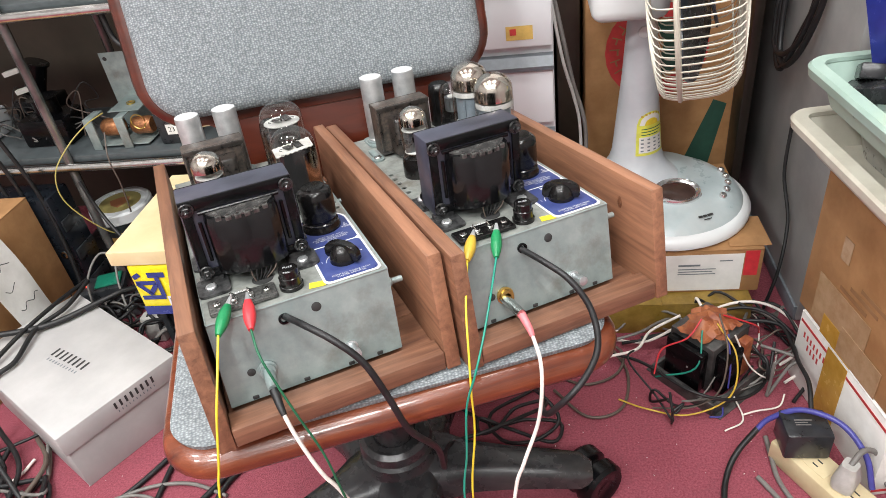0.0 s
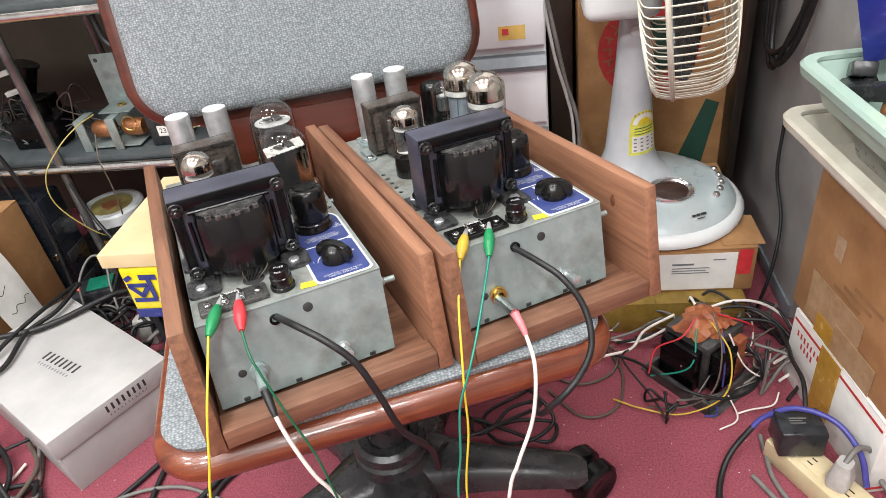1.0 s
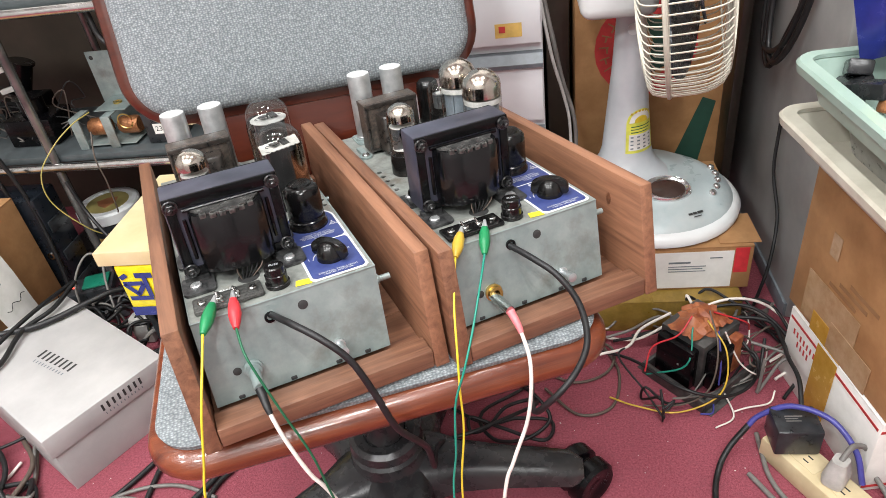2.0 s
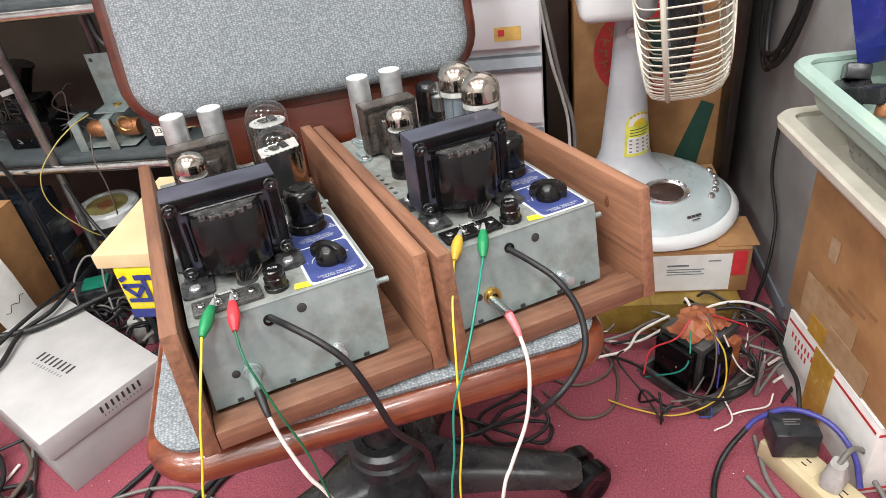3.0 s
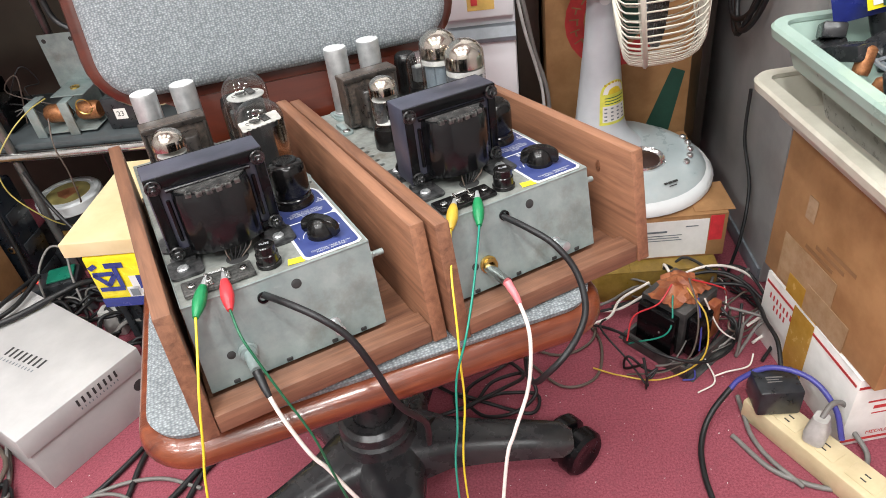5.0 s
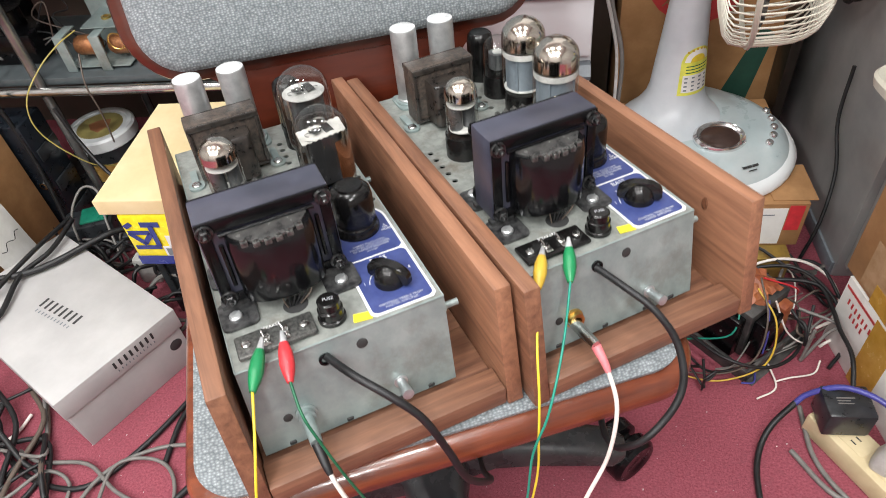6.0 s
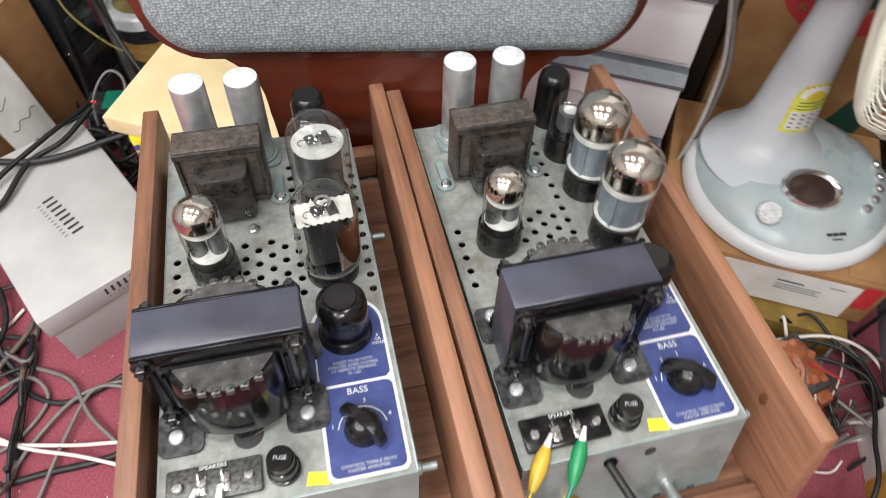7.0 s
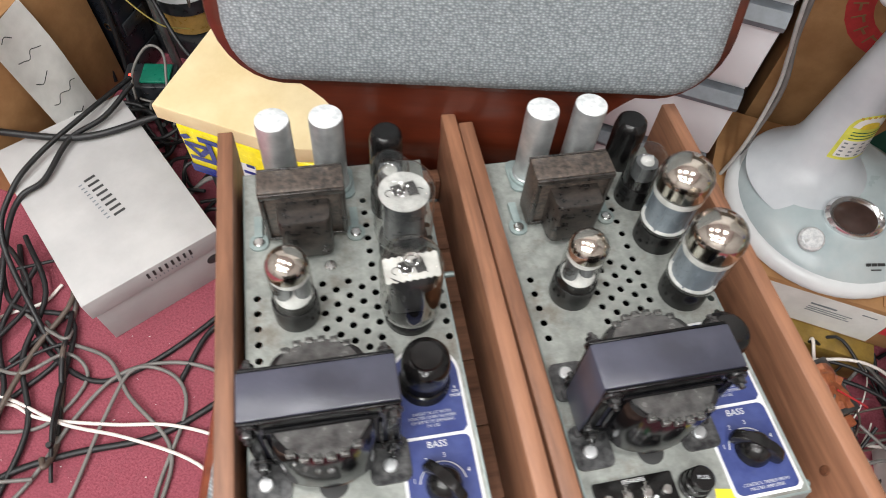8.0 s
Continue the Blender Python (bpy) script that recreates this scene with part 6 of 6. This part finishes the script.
part("cabinet_body", box(B(), -0.15, 0.15, 0.012, 0.33, 0.0, 0.62, 0.004), M_CABW, cb)
for k in range(5):
    z0 = 0.045 + 0.132 * k - 0.11
    if z0 < 0:
        z0 = 0.004
    dr = part("drawer_front", box(B(), -0.148, 0.148, -0.004, 0.0118, z0, 0.045 + 0.132 * k - 0.016 if k else 0.02, 0.003), M_CABW, cb)
    if k:
        # solid grey strip stands in for the shade in the drawer gap
        gp = B()
        zt = 0.045 + 0.132 * k
        prism(gp, [(-0.010, zt - 0.0155), (-0.012, zt - 0.008), (-0.002, zt + 0.006), (0.0118, zt + 0.0065), (0.0118, zt - 0.0155)], -0.149, 0.149, Matrix(((0, 0, 1, 0), (1, 0, 0, 0), (0, 1, 0, 0), (0, 0, 0, 1))))
        part("drawer_gap_band", gp, M_CABG, dr, "slate grey strip put in for the shadow band between drawers")
patch("maker_badge", cb, front_of(0.097, -0.0042, 0.487), 0.042, 0.022, M_GILT, "small gilt badge")
patch("badge_mark", cb, front_of(0.087, -0.0050, 0.489), 0.010, 0.010, M_REDI)
lead("white_cable", [(0.593, 0.545, 0.56), (0.600, 0.530, 0.48), (0.610, 0.525, 0.42), (0.630, 0.530, 0.36), (0.640, 0.525, 0.30), (0.63, 0.51, 0.20), (0.60, 0.50, 0.06), (0.62, 0.48, 0.006)], 0.0028, M_WGL, "white cord hanging beside the drawer cabinet", "cable", Matrix.Identity(4))
lead("grey_cable", [(0.605, 0.56, 0.56), (0.615, 0.535, 0.46), (0.635, 0.540, 0.38), (0.655, 0.53, 0.28), (0.64, 0.52, 0.1), (0.65, 0.50, 0.006)], 0.0036, M_WGR, "grey cord hanging beside the drawer cabinet", "cable", Matrix.Identity(4))

lk = thing("grey_locker", ROOM @ pose(0.665, 0.575, 0), "scuffed grey enamelled steel locker in the corner", "locker")
part("locker_body", box(B(), 0.0, 0.60, 0.0, 0.50, 0.0, 1.7, 0.006), M_GREY, lk)
part("door_edge", box(B(), 0.012, 0.58, -0.014, -0.001, 0.03, 1.67, 0.003), M_GREY, lk)
part("base_trim", box(B(), -0.004, 0.004, 0.004, 0.49, 0.0, 0.03, 0.001), M_CABG, lk)
for k, (dv, s) in enumerate(((0.10, 0.0), (0.115, 0.012), (0.13, -0.01))):
    lead("hanging_cable", [tuple(ROOM @ Vector((0.655 - 0.004 * k, 0.575 + dv + 0.01, 0.75))), tuple(ROOM @ Vector((0.652, 0.575 + dv, 0.55))), tuple(ROOM @ Vector((0.645, 0.575 + dv + 0.03 + s, 0.44))), tuple(ROOM @ Vector((0.64, 0.575 + dv + 0.09, 0.385 - s))), tuple(ROOM @ Vector((0.645, 0.575 + dv + 0.14, 0.45))), tuple(ROOM @ Vector((0.652, 0.575 + dv + 0.15, 0.75)))], 0.0048, M_WB, "thick black cable hanging on the locker", "cable", Matrix.Identity(4), "cables on the locker")
lead("hanging_cable", [tuple(ROOM @ Vector(p)) for p in ((0.655, 0.72, 0.30), (0.650, 0.70, 0.22), (0.655, 0.66, 0.15), (0.640, 0.62, 0.08), (0.62, 0.60, 0.01))], 0.003, M_WB, "thin black cable hanging on the locker", "cable", Matrix.Identity(4), "cables on the locker")


# ---- shelves at the back ----
rack = thing("steel_rack", ROOM @ pose(-0.75, 0.86, 0), "chromed tube rack with grey shelf boards behind the chair", "rack")
for u in (-0.45, 0.10, 0.62):
    for v in (-0.125, 0.135):
        part("upright", tube(B(), [(u, v, 0.0), (u, v, 1.6)], 0.0085, 12), M_POLE, rack)
for z in (0.30, 0.585):
    for v in (-0.131, 0.135):
        part("rail", tube(B(), [(-0.5, v, z), (0.66, v, z)], 0.0085, 12), M_STEEL, rack)
    part("shelf_board", box(B(), -0.46, 0.63, -0.118, 0.122, z + 0.004, z + 0.018, 0.002), plain("slate_shelf", (0.065, 0.076, 0.08), rough=0.35), rack, "dark slate shelf board")


def on_shelf(u, v, z=0.3185):
    return ROOM @ pose(u, v, z)


# bracketed transformer assembly
tr = thing("bracket_chassis", on_shelf(-0.547, 0.815), "small bent-metal chassis with copper coils on the shelf", "chassis")
part("back_plate", box(B(), -0.040, 0.032, 0.045, 0.047, 0.0, 0.155, 0.0006), M_ZINC, tr, "tall pale blue-grey plate")
for x in (-0.030, 0.022):
    bm = B()
    lathe(bm, [(0, 0.0), (0.0042, 0.0), (0.0042, 0.0004), (0, 0.0004)], n=12, m=front_of(x, 0.0449, 0.143))
    part("plate_hole", bm, M_BLACKI, tr)
part("top_plate", box(B(), -0.018, 0.046, -0.030, 0.0445, 0.064, 0.066, 0.0006), M_ZINC, tr, "flat pale blue-grey plate")
part("grommet_ring", lathe(B(), [(0.004, 0.0), (0.0085, 0.0), (0.0085, 0.003), (0.004, 0.003)], (0.014, 0.005, 0.0661), 16), M_BRASS, tr)
part("slot", box(B(), -0.015, 0.025, 0.0442, 0.0450, 0.060, 0.063), M_BLACKI, tr)
part("deck", box(B(), -0.058, 0.055, -0.05, 0.044, 0.004, 0.006, 0.0006), M_ZINC, tr)
for x in (-0.058, 0.006):
    bm = B()
    box(bm, x, x + 0.018, -0.056, -0.052, 0.0, 0.062, 0.0008)
    box(bm, x, x + 0.018, -0.056, -0.012, 0.0605, 0.063, 0.0008)
    part("bracket", bm, M_ZINC, tr, "bent pale metal bracket")
for x, s in ((-0.025, 1.0), (0.038, 1.0)):
    bm = B()
    lathe(bm, [(0, -0.02), (0.014, -0.02), (0.017, -0.014), (0.017, 0.014), (0.014, 0.02), (0, 0.02)], n=20, m=pose(x, -0.018, 0.030, 0, 90, 0))
    part("coil", bm, M_COPPER, tr, "bare copper coil")
bm = B()
tube(bm, [(0.05 + 0.014 * math.cos(a * 0.6), -0.05, 0.05 + 0.014 * math.sin(a * 0.6)) for a in range(11)], 0.0013, 6)
part("wire_ring", bm, M_BRASS, tr)
sp = thing("speaker_magnet", on_shelf(-0.436, 0.800), "black boxed choke with a paper tag on the shelf", "choke")
part("choke_body", box(B(), -0.03, 0.03, -0.035, 0.035, 0.0, 0.06, 0.004), M_DARKPL, sp)
patch("paper_tag", sp, front_of(0.0, -0.035, 0.03), 0.022, 0.020, M_PAPER, "small white tag")
words("tag_lettering", "23", 0.014, front_of(0.0, -0.0357, 0.03), M_BLACKI, sp)
# dark parts further along
dk = thing("black_choke", on_shelf(-0.72, 0.83), "black iron choke with loose wires on the shelf", "choke")
part("core", box(B(), -0.05, 0.05, -0.04, 0.04, 0.0, 0.055, 0.004), M_BLACKP, dk)
part("coil_bobbin", lathe(B(), [(0, 0.0), (0.024, 0.0), (0.024, 0.03), (0.03, 0.034), (0, 0.034)], (0.0, 0, 0.056), 20), M_BLACKP, dk)
st = thing("stacked_relay", on_shelf(-0.80, 0.92), "black relay block with white clamps on the shelf", "relay")
part("relay_body", box(B(), -0.045, 0.045, -0.03, 0.03, 0.0, 0.060, 0.004), M_BLACKP, st)
part("relay_coil", lathe(B(), [(0, -0.035), (0.025, -0.035), (0.025, -0.031), (0.021, -0.029), (0.021, 0.029), (0.025, 0.031), (0.025, 0.035), (0, 0.035)], n=20, m=pose(0.012, 0, 0.098, 0, 25, 20)), M_BLACKP, st, "black wound coil")
for z in (0.078, 0.118):
    part("clamp", box(B(), -0.002, 0.036, -0.036, -0.024, z, z + 0.010, 0.001, pose(0, 0, 0, 0, -12, 0)), M_PAPER, st, "white clamp")
bl = thing("white_case", on_shelf(-0.93, 0.85), "small white plastic case among wires on the shelf", "case")
part("case_body", box(B(), -0.06, 0.06, -0.05, 0.05, 0.0, 0.055, 0.006), M_WHITEP, bl)
patch("red_mark", bl, front_of(0.03, -0.05, 0.04), 0.02, 0.01, M_CLIPR)
random.seed(8)
for k in range(16):
    u, v = random.uniform(-1.0, -0.60), random.uniform(0.79, 0.90)
    pts = [tuple(ROOM @ Vector((u + random.uniform(-0.06, 0.06) + 0.02 * j, v + random.uniform(-0.03, 0.03), 0.325 + abs(random.gauss(0.03, 0.035)) * (1 if 0 < j < 4 else 0.2)))) for j in range(5)]
    lead("shelf_wire", pts, 0.0013, [M_WBR, M_WB, M_WGR, M_WB, M_WBR, M_WB][k % 6], "thin loose wire on the shelf", "wire", Matrix.Identity(4), "loose wires on the shelf", 5)
lead("yellow_wire", [(-0.135, 0.935, 0.392), (-0.165, 0.905, 0.388), (-0.205, 0.885, 0.365), (-0.242, 0.868, 0.325), (-0.246, 0.865, 0.267), (-0.205, 0.87, 0.190), (-0.17, 0.90, 0.15)], 0.0012, plain("khaki_wire", (0.42, 0.35, 0.10), rough=0.45), "thin yellow wire hanging from the shelf", "wire", Matrix.Identity(4))
lead("brown_wire", [(-0.14, 0.895, 0.37), (-0.148, 0.868, 0.33), (-0.146, 0.864, 0.28), (-0.150, 0.87, 0.22), (-0.16, 0.92, 0.19)], 0.0014, M_WBR, "thin brown wire hanging from the shelf", "wire", Matrix.Identity(4))
lead("hanging_cable", [(-0.075, 0.90, 0.66), (-0.066, 0.88, 0.58), (-0.060, 0.87, 0.53), (-0.030, 0.85, 0.505), (0.02, 0.84, 0.47)], 0.0050, M_WB, "thick black cord hanging from the upper shelf", "cable", Matrix.Identity(4))
for k in range(5):
    u = -0.86 + 0.035 * k
    lead("hanging_cable", [tuple(ROOM @ Vector(p)) for p in ((u - 0.05, 0.70, 0.62), (u - 0.03, 0.695, 0.45), (u, 0.70, 0.28), (u + 0.01 * (k % 3), 0.69, 0.15), (u + 0.02, 0.66, 0.02))], 0.0042, M_WB, "black cord hanging in front of the rack", "cable", Matrix.Identity(4), "cords on the rack")
lead("hanging_cable", [tuple(ROOM @ Vector(p)) for p in ((-0.62, 0.70, 0.285), (-0.60, 0.69, 0.22), (-0.55, 0.66, 0.17), (-0.50, 0.64, 0.15))], 0.0035, M_WB, "black cord hanging in front of the rack", "cable", Matrix.Identity(4), "cords on the rack")

# under the shelf
tub = thing("plastic_tub", ROOM @ pose(-0.660, 0.832, 0.055), "clear plastic tub with a white lid and yellow label", "tub")
part("tub_body", lathe(B(), [(0, 0), (0.050, 0), (0.055, 0.004), (0.061, 0.075), (0.061, 0.082), (0, 0.082)], n=32), plain("amber_tub", (0.42, 0.25, 0.07), rough=0.3), tub, "amber-coloured tub")
part("dark_band", lathe(B(), [(0.0605, 0.050), (0.0625, 0.052), (0.0630, 0.080), (0.061, 0.0815)], n=32), M_DARKPL, tub)
part("lid", lathe(B(), [(0.064, 0.080), (0.066, 0.082), (0.066, 0.102), (0.062, 0.106), (0.054, 0.106), (0.052, 0.104), (0, 0.104)], n=32), M_WHITEP, tub, "white lid")
bm = B()
prism(bm, oval(0.045, 24), 0.1042, 0.1046)
part("lid_label", bm, plain("olive_label", (0.30, 0.25, 0.09), rough=0.4), tub, "yellow-brown printed label")
bm = B()
prism(bm, [(0.02 * math.cos(k) * (1 + 0.3 * (k % 2)), 0.02 * math.sin(k) * (1 + 0.3 * (k % 2))) for k in range(6)], 0.1047, 0.1049)
part("label_print", bm, plain("faded_red_print", (0.28, 0.11, 0.05), rough=0.5), tub)
dbx = carton("dark_crate", ROOM @ pose(-0.63, 0.87, 0.0), 0.34, 0.20, 0.0545, M_DARKPL, "black plastic crate on the floor under the rack", "crate", flap=False)
bdx = thing("equipment_box", ROOM @ pose(-0.778, 0.732, 0.0), "dark blue-black equipment case standing before the rack", "case")
part("case_body", box(B(), -0.072, 0.072, -0.036, 0.036, 0.0, 0.25, 0.006), plain("blue_black_plastic", (0.010, 0.013, 0.018), rough=0.3), bdx)
for k in range(3):
    part("case_rib", box(B(), 0.0725, 0.076, -0.03, 0.03, 0.03 + 0.07 * k, 0.055 + 0.07 * k, 0.001), M_DARKPL, bdx)
rl = B()
lathe(rl, [(0.004, 0), (0.008, 0), (0.008, 0.003), (0.004, 0.003)], n=16, m=front_of(0.05, -0.036, 0.12))
part("case_socket", rl, M_STEEL, bdx)
# upright carton with a sheet of paper
lcb = carton("upright_carton", ROOM @ pose(-0.852, 0.540, 0), 0.235, 0.29, 0.265, M_CARD, "brown carton standing beside the shoe box", "carton")
pp = thing("paper_sheet", ROOM @ pose(-0.672, 0.495, 0.004, 0, -11, 6), "white handwritten sheet leaning on the carton", "paper")
bm = B()
n = 8
for s in (0, 0.0006):
    g = [[bm.verts.new((s + 0.006 * math.sin(j * 0.8) * math.sin(i * 0.5), -0.005 + 0.09 * i / n, 0.27 * j / n)) for i in range(n + 1)] for j in range(n + 1)]
    for a, b in zip(g, g[1:]):
        for i in range(n):
            bm.faces.new((a[i], a[i + 1], b[i + 1], b[i]))
part("sheet", bm, M_PAPER, pp)
SM = Matrix(((0, 0, 1, 0.0075), (1, 0, 0, 0), (0, 1, 0, 0), (0, 0, 0, 1)))
for k in range(5):
    bm = B()
    z = 0.25 - 0.04 * k
    tube(bm, [SM @ Vector((0.01 + 0.010 * j, z + 0.005 * math.sin(j * 2.1 + k), 0.0)) for j in range(3 + (k * 3) % 5)], 0.0008, 4, 3)
    part("pen_stroke", bm, M_BLACKI, pp)

# board, yellow pack and crate beside the shoe box
crate = thing("vented_crate", ROOM @ pose(-0.30, 0.545, 0.0), "black slatted plastic crate half hidden under the pack", "crate")
part("crate_core", box(B(), -0.11, 0.13, -0.055, 0.075, 0.0, 0.148, 0.004), M_DARKPL, crate)
for k in range(10):
    part("slat", box(B(), -0.112 + 0.024 * k, -0.100 + 0.024 * k, -0.062, -0.0555, 0.01, 0.14, 0.001), M_DARKPL, crate)
yp = thing("noodle_carton", ROOM @ pose(-0.300, 0.535, 0.1490), "bright yellow food pack with navy and white print", "food pack")
part("pack_body", box(B(), -0.118, 0.11, -0.072, 0.085, 0.0, 0.104, 0.008, None, 3), M_BRIGHTY, yp)
pf = front_of(0, -0.0722, 0)
for x, y, w, h, mt in ((-0.045, 0.012, 0.14, 0.018, M_NAVY), (-0.03, 0.045, 0.05, 0.035, M_WHITEI), (-0.036, 0.05, 0.014, 0.026, M_NAVY), (-0.012, 0.06, 0.012, 0.006, M_NAVY), (-0.015, 0.044, 0.02, 0.006, M_NAVY), (-0.07, 0.085, 0.03, 0.01, M_NAVY), (0.04, 0.06, 0.06, 0.05, M_WHITEI), (0.045, 0.062, 0.04, 0.025, M_NAVY), (-0.055, 0.030, 0.022, 0.022, M_WHITEI), (-0.055, 0.030, 0.014, 0.014, M_CABG)):
    patch("printed_shape", yp, pf @ pose(x, y, 0.0004 * (1 + (mt is M_NAVY) + 2 * (mt is M_CABG))), w, h, mt)
for x, y, w, h, turn in ((-0.092, 0.070, 0.034, 0.008, 0), (-0.098, 0.058, 0.030, 0.008, -50), (-0.082, 0.058, 0.026, 0.008, 50), (-0.070, 0.062, 0.008, 0.040, 0), (-0.088, 0.040, 0.040, 0.008, 0), (-0.104, 0.084, 0.014, 0.008, 30)):
    patch("printed_shape", yp, pf @ pose(x, y, 0.0016, 0, 0, turn), w, h, M_NAVY)
rounded = [(-0.15, -0.125)] + [(0.036 + 0.10 * math.cos(radians(a)), -0.025 + 0.10 * math.sin(radians(a))) for a in range(-90, 1, 10)] + [(0.036 + 0.10 * math.cos(radians(a)), 0.025 + 0.10 * math.sin(radians(a))) for a in range(0, 91, 10)] + [(-0.15, 0.125)]
single("wooden_board", prism(B(), rounded, 0.0, 0.026, None, 0.0015), M_PLY, ROOM @ pose(-0.288, 0.587, 0.2540), "thick pale yellow board lying on the food pack", "board")
gd = thing("green_charger", ROOM @ pose(-0.640, 0.655, 0.026, 0, 0, 20), "black and green device with a lit red lamp", "charger")
part("device_body", box(B(), -0.045, 0.045, -0.03, 0.03, 0.0, 0.05, 0.006), M_DARKPL, gd)
part("green_top", box(B(), -0.012, 0.038, -0.022, 0.022, 0.0502, 0.056, 0.003), plain("green_plastic", (0.01, 0.16, 0.10), rough=0.3), gd, "green plastic panel")
part("red_lamp", box(B(), -0.034, -0.027, -0.006, 0.001, 0.0502, 0.053, 0.002), M_LED, gd, "lit red lamp")
part("device_foot", box(B(), -0.055, 0.055, -0.036, 0.036, -0.026, -0.001, 0.004), M_CABG, gd)
for k in range(3):
    pb = thing("mains_plug", ROOM @ pose(-0.50 + 0.045 * k, 0.57 + 0.02 * k, 0.0, 0, 0, 30 * k), "grey-white mains plug among the cables", "plug", "plugs by the shoe box")
    part("plug_body", box(B(), -0.02, 0.02, -0.014, 0.014, 0.0, 0.060 - 0.010 * k, 0.006), [M_WGL, M_CABG, M_WGL][k], pb)
random.seed(3)
for k in range(12):
    u, v = -0.50 + 0.14 * random.random(), 0.42 + 0.22 * random.random()
    pts = [tuple(ROOM @ Vector((u + 0.05 * math.cos(j * 1.1 + k), v + 0.04 * math.sin(j * 1.1 + k), 0.02 + 0.075 * random.random()))) for j in range(7)]
    lead("bundled_cable", pts, 0.0030, [M_WB, M_WB, M_WGR, M_WB][k % 4], "black cable bundled behind the shoe box", "cable", Matrix.Identity(4), "bundled cables behind the shoe box", 7)

for k in range(14):
    u, v = -0.66 + 0.16 * random.random(), 0.54 + 0.10 * random.random()
    pts = [tuple(ROOM @ Vector((u + 0.06 * math.cos(j * 0.9 + k), v + 0.045 * math.sin(j * 0.9 + k), 0.012 + 0.06 * random.random()))) for j in range(7)]
    lead("bundled_cable", pts, [0.0036, 0.0030, 0.0042, 0.0022][k % 4], [M_WB, M_WB, M_WB, M_WGR][k % 4], "black cable bundled beside the charger", "cable", Matrix.Identity(4), "bundled cables by the charger", 7)
lead("plug_cord", [tuple(ROOM @ Vector(p)) for p in ((-0.64, 0.60, 0.03), (-0.645, 0.625, 0.10), (-0.625, 0.66, 0.14), (-0.60, 0.665, 0.13), (-0.585, 0.63, 0.09), (-0.56, 0.59, 0.05))], 0.0024, M_WGR, "grey cord looped over the charger", "cable", Matrix.Identity(4))

# crumbs and lint on the carpet
random.seed(17)
crumbs = B()
for k in range(420):
    x, y = random.uniform(-0.5, 0.72), random.uniform(-0.25, 0.55)
    r = random.uniform(0.0006, 0.0018) * (1.8 if k % 23 == 0 else 1)
    vs = [crumbs.verts.new((x + r * random.uniform(-1, 1), y + r * random.uniform(-1, 1), 0.0006 + r * random.uniform(0, 1))) for _ in range(4)]
    for a, b, c in ((0, 1, 2), (0, 2, 3), (0, 3, 1), (1, 3, 2)):
        crumbs.faces.new((vs[a], vs[b], vs[c]))
single("carpet_crumbs", crumbs, M_PAPER, Matrix.Identity(4), "pale crumbs and lint scattered on the carpet", "crumbs", kind="stuff")
